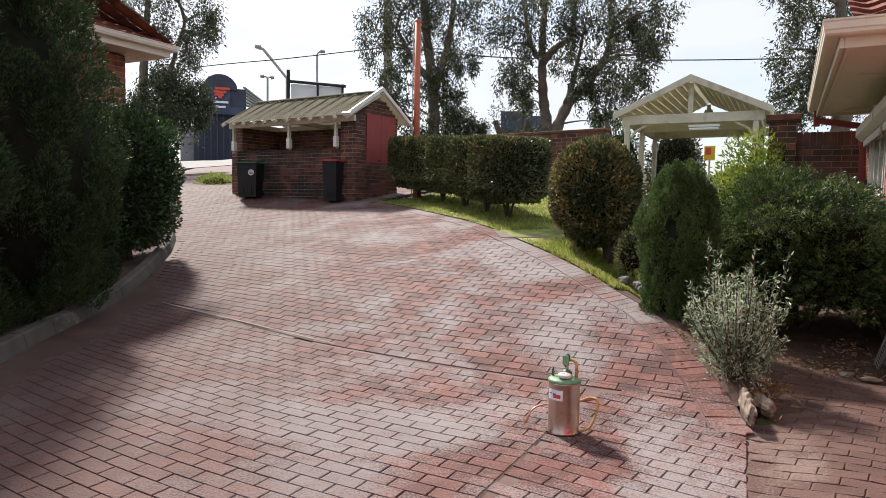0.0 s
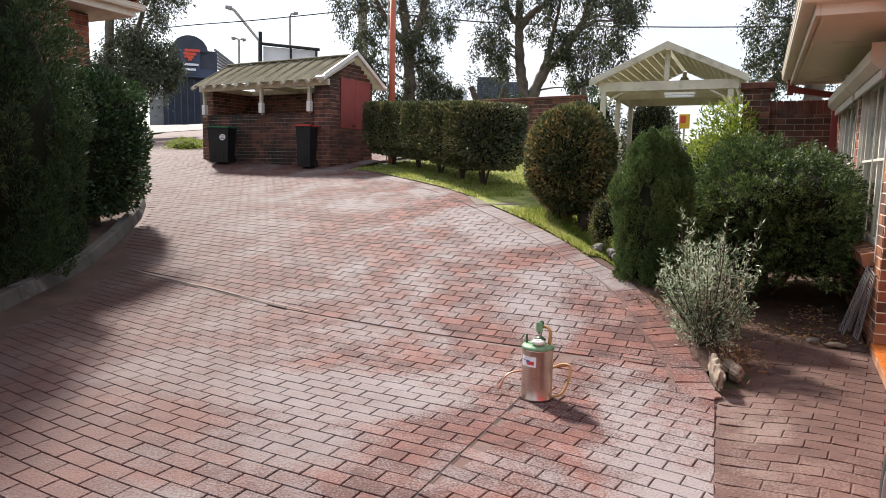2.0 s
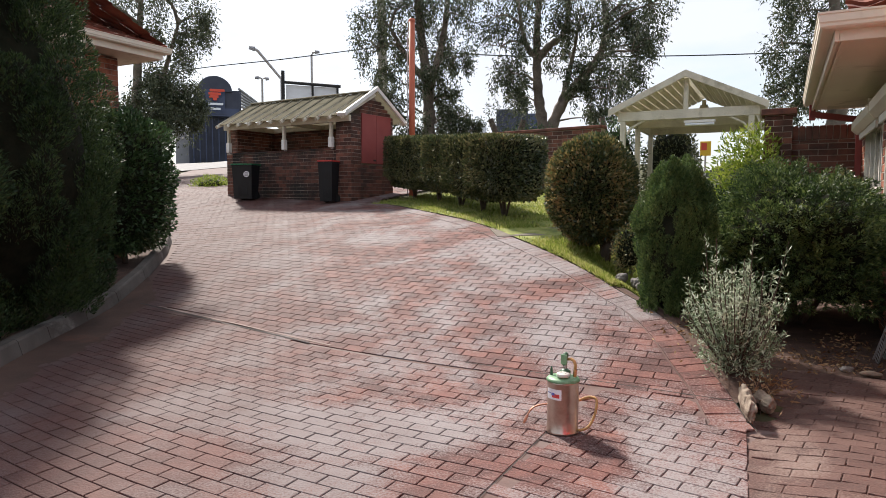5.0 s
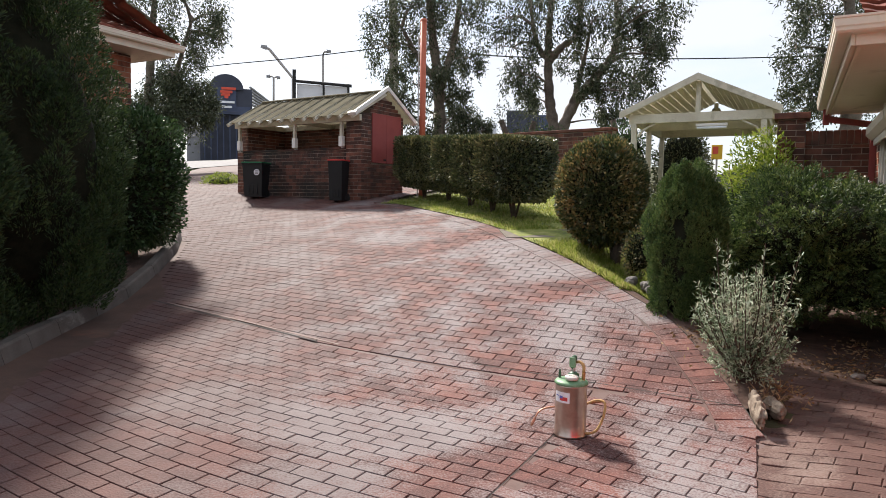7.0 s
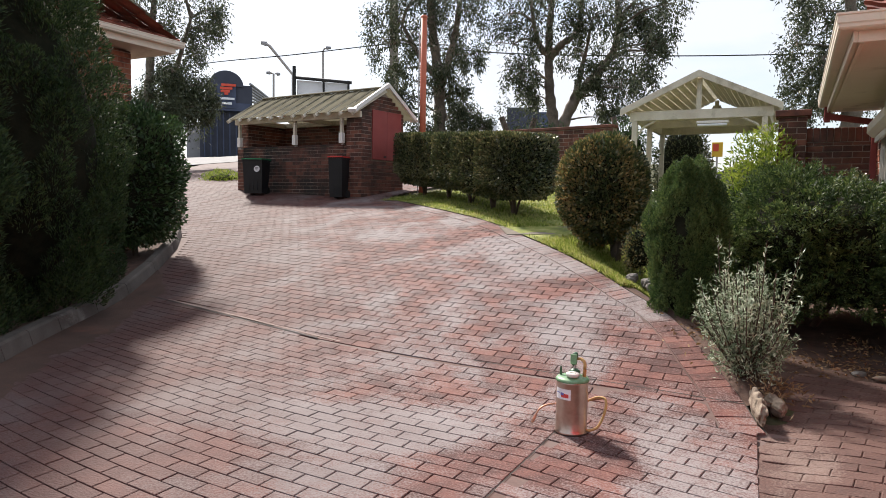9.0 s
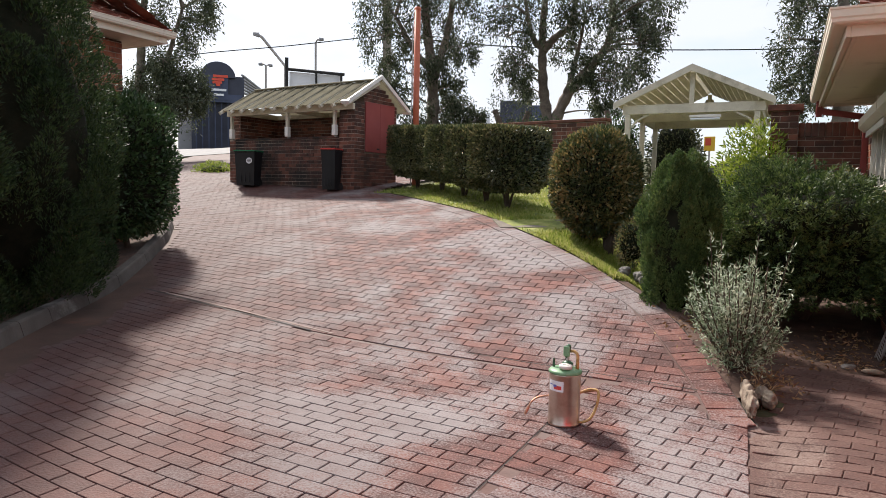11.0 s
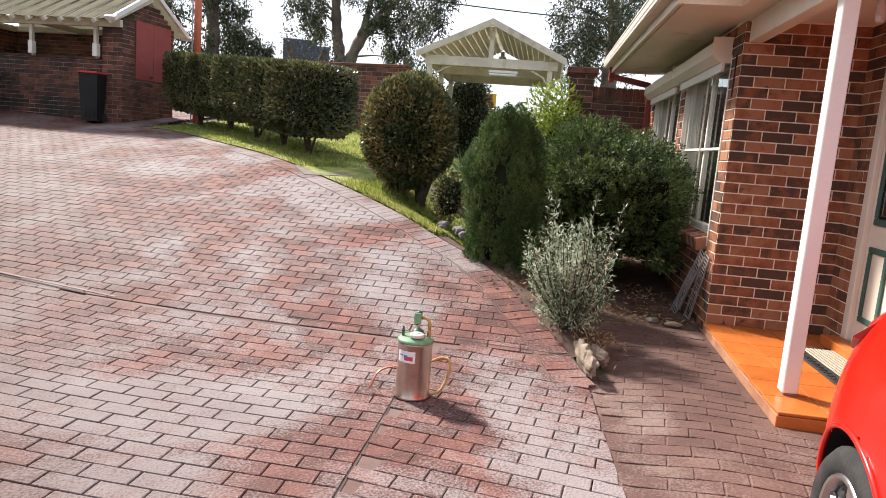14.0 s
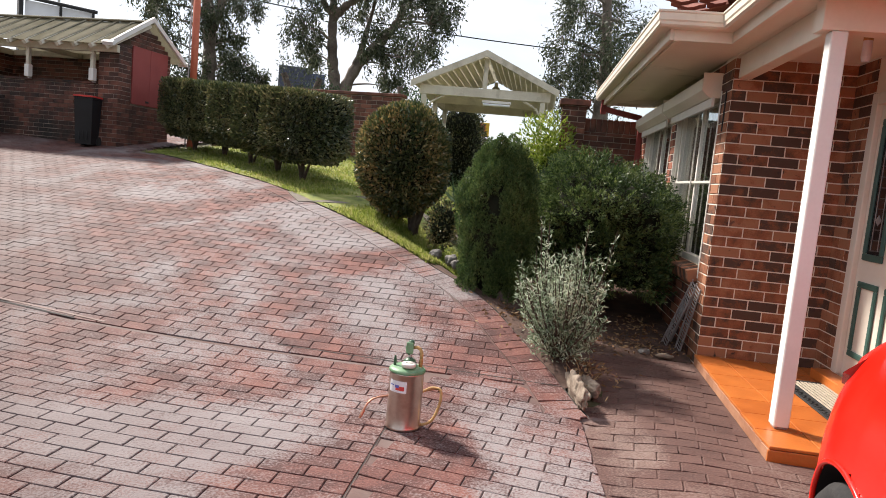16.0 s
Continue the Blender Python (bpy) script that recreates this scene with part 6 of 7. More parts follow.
litter(160, ((-0.45, 0.25, 0.2, 0.12), (-0.8, 0.5, 0.3, 0.3), (-1.0, -0.75, 0.12, 0.2), (-0.35, 0.9, 0.12, 0.3), (-1.6, 0.1, 0.15, 0.3)), "Dry brown leaves scattered on the garden soil")
strap = []
for i in range(60):
    strap.append((-1.02 + 0.10 * rng.normal(), -0.95 + 0.12 * rng.normal(), 0.0))
strap = np.array(strap)
strap[:, 2] = [bed(float(a), float(b)) + 0.02 for a, b, c in strap]
tagged(leaves("strappy_plant", strap, np.array((0.2, -0.3, 0.45)) + 0.7 * rng.normal(size=(len(strap), 3)), 0.11, 0.006, DEAD_LEAF), "Dry strappy tuft at the silver shrub's foot", "plant", kind="stuff")
tuft = np.array([(-2.48 + 0.10 * rng.normal(), 3.55 + 0.10 * rng.normal(), 0.95) for i in range(160)])
tagged(leaves("strappy_plant", tuft, np.array((0, 0, 0.9)) + 0.5 * rng.normal(size=(len(tuft), 3)), 0.38, 0.022, SHRUB_LEAF), "Green strappy plant beside the path", "plant", kind="stuff")

# ---- trees ----
def tree(name, limbs, clumps, leaf_len, leaf_w, per, mat, label, droop=0.5, seed=1):
    """Limbs as (points, start radius, end radius); clumps as (centre, radius, twig start)."""
    o = Vector(limbs[0][0][0])
    ob = thing(name, o, label, "tree")
    s = Shape()
    for pts, r0, r1 in limbs:
        line = smooth_line(pts, 8)
        k = len(line)
        s.tube(line, [(r0 + (r1 - r0) * i / k) * (1 + 0.12 * math.sin(i * 1.7 + seed)) for i in range(k)], 9)
    at, way = [], []
    nodes = [p for pts, r0, r1 in limbs for p in smooth_line(pts, 8)]
    for c, r, st in clumps:
        st = min(nodes, key=lambda q: (q - Vector(c)).length + 0.9 * max(0.0, q.z - c[2]) + 0.35 * abs(q.z - c[2] + 0.8))
        c = np.array(c)
        s.tube(smooth_line([st, (Vector(st) + Vector(c)) / 2 + Vector((0, 0, 0.15 * r)), c], 4), [0.050 * r + 0.012 - 0.004 * i for i in range(9)], 5)
        for j in range(9):
            dd = directions(1)[0] * r * np.array((1.0, 1.0, 0.80)) * rng.uniform(0.45, 1.05)
            tip = c + dd
            s.tube([c, c + dd * 0.5 + np.array((0, 0, 0.05)), tip], [0.015, 0.010, 0.005], 4)
            n = int(per * rng.uniform(0.4, 1.5) / 9)
            g = rng.normal(size=(n, 3)) * r * np.array((0.155, 0.155, 0.24)) - np.array((0, 0, 0.10 * r))
            at.append(tip + g)
            way.append(g * 0.6 + np.array((0, 0, -droop)) + 0.6 * rng.normal(size=(n, 3)))
    part("trunk", s, GUM_BARK, ob, smooth=True)
    leaves("foliage", np.concatenate(at), np.concatenate(way), leaf_len, leaf_w, mat, ob)
    return ob


CAM0 = Vector((-0.9, -6.27, 1.32))


def aim(px, py, dist):
    """A place seen from the drive's foot: sideways and upwards slopes, and distance. px, py in thousandths."""
    yaw, pit = radians(27.31), radians(-4.07)
    a = Vector((-math.sin(yaw) * math.cos(pit), math.cos(yaw) * math.cos(pit), math.sin(pit)))
    r = Vector((math.cos(yaw), math.sin(yaw), 0))
    u = r.cross(a)
    rl = radians(0.89)
    r, u = r * math.cos(rl) + u * math.sin(rl), u * math.cos(rl) - r * math.sin(rl)
    d = (a + r * px / 1000 + u * py / 1000)
    return CAM0 + d * (dist / d.length)


def cl(items, dist, start):
    return [(tuple(aim(x, y, dist + rng.uniform(-1.2, 1.2))), r * dist / 22, tuple(aim(sx, sy, dist))) for x, y, r, (sx, sy) in ((i[0], i[1], i[2], i[3] if len(i) > 3 else start) for i in items)]


# forked gum: stout fork with clumps all over the crown
TB = 22.0
tb_limbs = [([aim(160, 140, TB), aim(156, 182, TB), aim(150, 225, TB), aim(148, 280, TB), aim(150, 330, TB), aim(158, 400, TB)], 0.21, 0.07),
            ([aim(162, 160, TB), aim(185, 212, TB), aim(222, 258, TB), aim(245, 290, TB), aim(252, 330, TB), aim(246, 400, TB)], 0.19, 0.06),
            ([aim(150, 280, TB), aim(168, 300, TB), aim(190, 320, TB), aim(200, 380, TB)], 0.14, 0.05),
            ([aim(150, 285, TB), aim(138, 292, TB), aim(128, 320, TB), aim(120, 380, TB)], 0.12, 0.04),
            ([aim(180, 205, TB), aim(192, 240, TB), aim(200, 275, TB), aim(206, 300, TB)], 0.12, 0.04)]
tb_cl = cl([(95, 300, 0.9), (88, 345, 0.9), (110, 260, 0.7), (120, 320, 0.8), (112, 390, 1.0), (150, 350, 0.9), (150, 410, 1.0), (185, 385, 1.0), (180, 330, 0.8), (195, 290, 0.7), (215, 340, 0.9), (225, 400, 1.0), (255, 370, 1.0), (285, 360, 1.0), (300, 330, 0.9), (290, 290, 0.9), (270, 310, 0.9), (275, 255, 0.8), (255, 235, 0.8), (285, 245, 0.6), (235, 270, 0.6), (230, 220, 0.6), (120, 225, 0.5), (112, 245, 0.5), (315, 300, 0.6), (205, 250, 0.5), (240, 190, 0.5), (320, 360, 0.8), (75, 390, 0.9)], TB, (170, 300))
tree("gum_tree", tb_limbs, tb_cl, 0.13, 0.040, 980, GUM_LEAF, "Tall gum tree with forked bare trunk and drooping leaves", 0.6, 2)
TA = 24.0
ta_limbs = [([aim(-22, 130, TA), aim(-14, 180, TA), aim(-16, 250, TA), aim(-24, 320, TA), aim(-30, 400, TA)], 0.26, 0.10),
            ([aim(-16, 230, TA), aim(-2, 270, TA), aim(12, 330, TA), aim(18, 400, TA)], 0.18, 0.06),
            ([aim(-18, 250, TA), aim(-45, 285, TA), aim(-70, 330, TA)], 0.13, 0.05)]
ta_cl = cl([(-85, 300, 0.8), (-95, 345, 0.9), (-80, 260, 0.6), (-60, 310, 0.8), (-55, 360, 1.0), (-90, 395, 1.0), (-30, 350, 0.9), (-20, 300, 0.8), (10, 300, 0.8), (24, 350, 0.8), (15, 390, 1.0), (-40, 400, 1.0), (28, 285, 0.6), (-70, 220, 0.6), (-50, 245, 0.7), (-58, 190, 0.6), (-10, 255, 0.6), (10, 225, 0.5), (25, 200, 0.6), (38, 190, 0.5), (20, 165, 0.6), (-5, 190, 0.6), (-40, 160, 0.6), (48, 175, 0.4)], TA, (-15, 270))
tree("gum_tree", ta_limbs, ta_cl, 0.13, 0.042, 1150, GUM_LEAF, "Tall gum tree with dense dark crown behind the shelter", 0.6, 3)
TL = 34.0
tl_limbs = [([aim(-455, 150, TL), aim(-450, 220, TL), aim(-445, 300, TL), aim(-440, 380, TL)], 0.26, 0.10), ([aim(-420, 150, TL), aim(-415, 230, TL), aim(-400, 290, TL), aim(-385, 340, TL)], 0.16, 0.06)]
tl_cl = cl([(-385, 340, 1.0), (-360, 320, 0.7), (-352, 350, 0.6), (-400, 375, 1.0), (-440, 385, 1.0), (-480, 390, 1.0), (-520, 380, 1.0), (-425, 330, 0.8), (-390, 295, 0.6), (-415, 265, 0.6), (-395, 245, 0.8), (-400, 225, 0.7), (-420, 225, 0.8), (-440, 250, 0.8), (-405, 205, 0.8), (-465, 215, 0.7), (-372, 238, 0.6), (-362, 222, 0.5), (-378, 212, 0.7), (-392, 240, 0.7), (-368, 204, 0.5), (-386, 196, 0.7), (-405, 185, 0.8), (-425, 195, 0.8)], TL, (-425, 280))
tree("gum_tree", tl_limbs, tl_cl, 0.17, 0.058, 1250, GUM_LEAF, "Leafy gum tree rising behind the neighbouring house", 0.5, 4)
TR = 23.0
tr_limbs = [([aim(590, 150, TR), aim(600, 230, TR), aim(596, 330, TR), aim(590, 420, TR)], 0.3, 0.1)]
tr_cl = cl([(515, 300, 0.8), (530, 260, 0.8), (525, 225, 0.6), (540, 205, 0.6), (560, 330, 1.0), (555, 280, 0.9), (575, 240, 0.9), (590, 300, 1.0), (620, 340, 1.0), (600, 390, 1.0), (550, 380, 0.8), (525, 385, 0.7), (640, 280, 1.0), (620, 230, 0.9), (660, 330, 1.0), (540, 345, 0.6)], TR, (595, 280))
tree("gum_tree", tr_limbs, tr_cl, 0.13, 0.042, 1050, GUM_LEAF, "Leafy gum tree rising past the end wall", 0.5, 5)
lop = thing("lopped_tree", aim(85, 150, 17.0), "Dark lopped trunks with thin regrowth behind the wall", "tree")
for pts in ([(95, 130), (88, 165), (78, 192)], [(118, 130), (120, 165), (128, 190)], [(105, 130), (104, 175)], [(252, 130), (250, 165), (244, 192)], [(268, 130), (272, 175)]):
    part("trunk", Shape().tube([aim(x, y, 17.0) for x, y in pts], [0.10, 0.08, 0.07][: len(pts)], 8), TRUNK, lop, smooth=True)
lp = np.array([tuple(aim(rng.uniform(70, 145), rng.uniform(165, 215), 17.0 + rng.normal() * 0.3)) for i in range(700)])
leaves("foliage", lp, rng.normal(size=(700, 3)), 0.08, 0.03, GUM_LEAF, lop)

# ---- beyond the property ----
def upright(name, a, b, mat, parent, r=0.05, label=""):
    return part(name, Shape().tube([a, b], r, 8), mat, parent, label)


shop = thing("shopping_centre", aim(-345, 60, 62), "Dark blue shop building with arched sign tower", "building")
def face_box(x0, x1, y0, y1, dist, deep, mat, name, label=""):
    """A block whose front spans the given slopes at that distance."""
    p = [aim(x0, y0, dist), aim(x1, y0, dist), aim(x1, y1, dist), aim(x0, y1, dist)]
    z0, z1 = min(p[0].z, p[1].z), (p[2].z + p[3].z) / 2
    a, b = Vector((p[0].x, p[0].y, 0)), Vector((p[1].x, p[1].y, 0))
    back = Vector((a.y - b.y, b.x - a.x, 0)).normalized() * deep
    s = Shape().add([(q.x, q.y, z) for z in (z0, z1) for q in (a, b, b + back, a + back)], [(0, 1, 5, 4), (1, 2, 6, 5), (2, 3, 7, 6), (3, 0, 4, 7), (4, 5, 6, 7), (0, 3, 2, 1)])
    return s, (a, b, z0, z1)


s, _ = face_box(-372, -300, 120, 206, 62, 8, SHOP, "wall")
part("wall", s, SHOP, shop)
s, _ = face_box(-377, -297, 204, 214, 61.6, 8.4, SHOP, "band")
part("band", s, SIGN_BLUE, shop)
s, (ta, tb2, _, _) = face_box(-364, -294, 213, 241, 61.8, 6, SHOP, "tower")
part("tower", s, SHOP, shop)
arch = Shape()
c = aim(-333, 238.5, 61.75)
along = (tb2 - ta).normalized()
bk = Vector((-along.y, along.x, 0)) * 5
rim = [c + along * (1.42 * math.cos(math.pi * i / 24)) + Vector((0, 0, 1.30 * math.sin(math.pi * i / 24))) for i in range(25)]
arch.add(rim + [p + bk for p in rim], [tuple(range(25)), tuple(range(49, 24, -1))] + [(i, i + 1, 26 + i, 25 + i) for i in range(24)] + [(0, 25, 49, 24)])
part("arch", arch, SHOP, shop)
s, _ = face_box(-347, -318, 206, 242, 61.5, 0.15, SIGN_BLUE, "sign_panel")
sg = part("sign_panel", s, SIGN_BLUE, shop, "blue sign panel with red emblem")
so = aim(-332, 221, 61.3)
em = Shape()
for k, (w0, w1, zz) in enumerate(((-0.45, 0.75, 0.50), (-0.55, 0.45, 0.22), (-0.50, 0.25, -0.02), (-0.2, 0.12, -0.22))):
    em.box((w0, -0.03, zz), (w1, 0.03, zz + 0.22), Matrix.Translation(so + Vector((0, 0, 0.45))) @ Matrix.Rotation(math.atan2(along.y, along.x), 4, "Z"), 0.02)
part("emblem", em, SIGN_RED, sg)
for zz, w in ((-0.62, 0.62), (-1.02, 0.40)):
    part("lettering_bar", Shape().box((-w, -0.03, zz), (w, 0.03, zz + 0.18), Matrix.Translation(so + Vector((0, 0, 0.45))) @ Matrix.Rotation(math.atan2(along.y, along.x), 4, "Z"), 0.01), SIGN_WHITE, sg)
s, _ = face_box(-392, -368, 118, 185, 63, 3, SHOP_GREY, "grey_wing")
part("grey_wing", s, SHOP_GREY, shop)
for k in range(7):
    x = -366 + 9.5 * k
    s, _ = face_box(x, x + 1.6, 124, 203, 61.7, 0.2, SHOP, "cladding_rib")
    part("cladding_rib", s, SIGN_BLUE, shop)
roofl = thing("skillion_roof", aim(-280, 225, 66), "Grey ribbed metal shop roof sloping away", "roof")
for k in range(6):
    part("roof_rib", Shape().tube([aim(-297, 241 - 5 * k, 62), aim(-262, 214 - 2.2 * k, 70)], 0.12, 5), SHOP_GREY, roofl)

bb = thing("billboard", aim(-190, 235, 45), "Pale billboard panel in a dark steel frame", "billboard")
part("panel", Shape().add([aim(-227, 200, 45), aim(-148, 198, 45), aim(-148, 241, 45), aim(-227, 247, 45), aim(-227, 200, 45.2), aim(-148, 198, 45.2), aim(-148, 241, 45.2), aim(-227, 247, 45.2)], [(0, 1, 2, 3), (7, 6, 5, 4), (0, 4, 5, 1), (3, 2, 6, 7), (0, 3, 7, 4), (1, 5, 6, 2)]), SIGN_WHITE, bb)
upright("post", aim(-231, 150, 44.8), aim(-231, 268, 44.8), BLACK, bb, 0.11)
upright("top_rail", aim(-231, 251, 44.8), aim(-145, 243, 44.8), BLACK, bb, 0.10)
upright("post", aim(-187, 195, 44.8), aim(-187, 246, 44.8), BLACK, bb, 0.07)
upright("post", aim(-150, 190, 44.8), aim(-150, 246, 44.8), BLACK, bb, 0.07)


def street_lamp(pts, head, dist, r=0.09):
    lampo = thing("street_lamp", aim(*pts[0], dist), "Grey steel street lamp on a thin mast", "street lamp", "street lamps")
    part("mast", Shape().tube([aim(x, y, dist) for x, y in pts], r, 8), GALV, lampo)
    part("head", Shape().tube([aim(*head[0], dist), aim(*head[1], dist)], [r * 1.8, r * 1.2], 8), SHOP_GREY, lampo)


street_lamp([(-233, 150), (-233, 255), (-268, 298), (-273, 301)], [(-272, 301), (-281, 303)], 52, 0.10)
street_lamp([(-188, 150), (-188, 290), (-186, 294), (-182, 295)], [(-183, 295), (-176, 295)], 60)
street_lamp([(-262, 150), (-262, 256), (-266, 258), (-271, 258)], [(-267, 258), (-273, 258)], 62)
street_lamp([(-262, 150), (-262, 256), (-258, 257), (-254, 256)], [(-257, 256), (-252, 256)], 62.5)
up = thing("utility_pole", aim(-82, 130, 32), "Grey timber power pole behind the gum tree", "utility pole")
part("shaft", Shape().tube([aim(-82, 120, 32), aim(-82, 300, 32), aim(-83, 420, 32)], [0.22, 0.20, 0.17], 12), POLE_WOOD, up, smooth=True)
cab = thing("power_cable", aim(-82, 300, 32), "Black overhead power cable slung across the sky", "cable")
part("span", Shape().tube(smooth_line([aim(-460, 248, 36), aim(-370, 271, 36), aim(-230, 285, 34), aim(-82, 302, 32)], 8), 0.022, 6), BLACK, cab)
part("span", Shape().tube(smooth_line([aim(-82, 302, 32), aim(60, 288, 33), aim(220, 283, 34), aim(480, 284, 36), aim(900, 300, 40)], 8), 0.028, 6), BLACK, cab)
ws = thing("warehouse", aim(110, 190, 45), "Low dark blue-grey flat-roofed building behind the wall", "building")
s, _ = face_box(85, 132, 120, 207, 45, 6, SHOP, "block")
part("block", s, SHOP, ws)
s, _ = face_box(132, 150, 120, 200, 45, 6, SHOP, "block")
part("lean_to", s, SIGN_BLUE, ws)
hs = thing("white_shed", aim(50, 180, 50), "Small pale roof seen beyond the boundary wall", "building")
s, _ = face_box(38, 70, 120, 188, 50, 5, SHOP_GREY, "block")
part("block", s, SIGN_WHITE, hs)
sgn = thing("traffic_sign", aim(455, 100, 30), "Small yellow and red roadside sign on a pole", "sign")
sp0 = Vector((-4.00, 24.03, 0))
part("sign_post", Shape().tube([sp0 + Vector((0, 0, 0.2)), sp0 + Vector((0, 0, 3.62))], 0.04, 6), GALV, sgn)
slab("sign_plate", (-4.21, 23.93, 3.21), (-3.78, 23.97, 3.81), YELLOW, sgn, 0.01)
slab("sign_patch", (-4.16, 23.915, 3.44), (-3.94, 23.9295, 3.74), SIGN_RED, sgn, 0)
hz = Shape()
for k in range(46):
    a = radians(-70 + 160 * k / 45)
    for r, z in ((150, 2.0), (150, 6.5 + 2.2 * math.sin(k * 1.9) + 1.6 * math.sin(k * 0.7))):
        hz.v.append((-r * math.sin(a), r * math.cos(a), z))
hz.f += [(2 * k, 2 * k + 1, 2 * k + 3, 2 * k + 2) for k in range(45)]
FAR_GREEN = material("far_trees", [(0.07, 0.085, 0.06), (0.14, 0.155, 0.12)], scale=0.3, fine=2.0, rough=1.0, bump=0.0)
solid("backdrop", hz, FAR_GREEN, "Distant hazy line of trees", "backdrop", kind="structure")

# ---- red car beside the porch ----
car = thing("car", (0.1, -4.4, -0.15), "Glossy red hatchback parked beside the porch", "car")
CAR_M = Matrix.Translation((-0.445, -3.04, -0.15)) @ Matrix.Rotation(radians(-2.0), 4, "Z")
car.matrix_basis = CAR_M


STATIONS = np.array([(0.00, 0.46, 0.40, 0.60, 0.60), (0.05, 0.27, 0.30, 0.76, 0.74), (0.18, 0.13, 0.24, 0.90, 0.92), (0.40, 0.035, 0.22, 0.99, 1.06), (0.70, 0.0, 0.22, 1.02, 1.26), (1.10, 0.0, 0.22, 1.02, 1.44), (1.8, 0.0, 0.22, 1.0, 1.52), (2.5, 0.0, 0.22, 0.98, 1.48), (3.0, 0.0, 0.22, 0.96, 1.15), (3.5, 0.03, 0.22, 0.90, 0.95), (3.8, 0.12, 0.26, 0.78, 0.80), (3.92, 0.35, 0.36, 0.66, 0.68)])
CAR_W = 1.68


def spline(xs, ys, q):
    """A smooth line through points, read at q."""
    q = np.clip(q, xs[0], xs[-1])
    sl = np.gradient(ys, xs)
    i = np.clip(np.searchsorted(xs, q) - 1, 0, len(xs) - 2)
    h = xs[i + 1] - xs[i]
    t = (q - xs[i]) / h
    return (2 * t ** 3 - 3 * t ** 2 + 1) * ys[i] + (t ** 3 - 2 * t ** 2 + t) * h * sl[i] + (3 * t ** 2 - 2 * t ** 3) * ys[i + 1] + (t ** 3 - t ** 2) * h * sl[i + 1]


def car_section(y, n=60):
    """The flank's half outline at one place along the length, from the sill to the middle of the roof."""
    ins, zb, zs, zt = (float(spline(STATIONS[:, 0], STATIONS[:, k], np.array([y]))[0]) for k in (1, 2, 3, 4))
    ins = max(0.0, ins)
    tuck = 0.27 if zt > 1.2 else 0.20
    c = np.array([(CAR_W / 2, zb - 0.02), (ins + 0.20, zb - 0.01), (ins + 0.05, zb), (ins + 0.01, zb + 0.12), (ins, zb + (zs - zb) * 0.42), (ins + 0.022, zs - 0.20), (ins + 0.07, zs - 0.05), (ins + tuck * 0.5, zs + (zt - zs) * 0.25), (ins + tuck, zs + (zt - zs) * 0.88), (ins + tuck + 0.16, zt), (CAR_W / 2, zt + 0.03)])
    s = np.concatenate([[0], np.cumsum(np.hypot(*np.diff(c, axis=0).T))])
    q = np.linspace(0, s[-1], n)
    return np.stack([spline(s, c[:, 0], q), spline(s, c[:, 1], q)], 1)


def flank_x(y, z):
    c = car_section(y)
    c = c[(c[:, 0] < 0.45) & (c[:, 1] < 0.95)]
    o = np.argsort(c[:, 1])
    return float(np.interp(z, c[o, 1], c[o, 0]))


WHEELS, ARCH = (0.63, 3.08), 0.350
panes = {"near_side": [], "far_side": [], "back": [], "windscreen": []}
glass_shapes = []


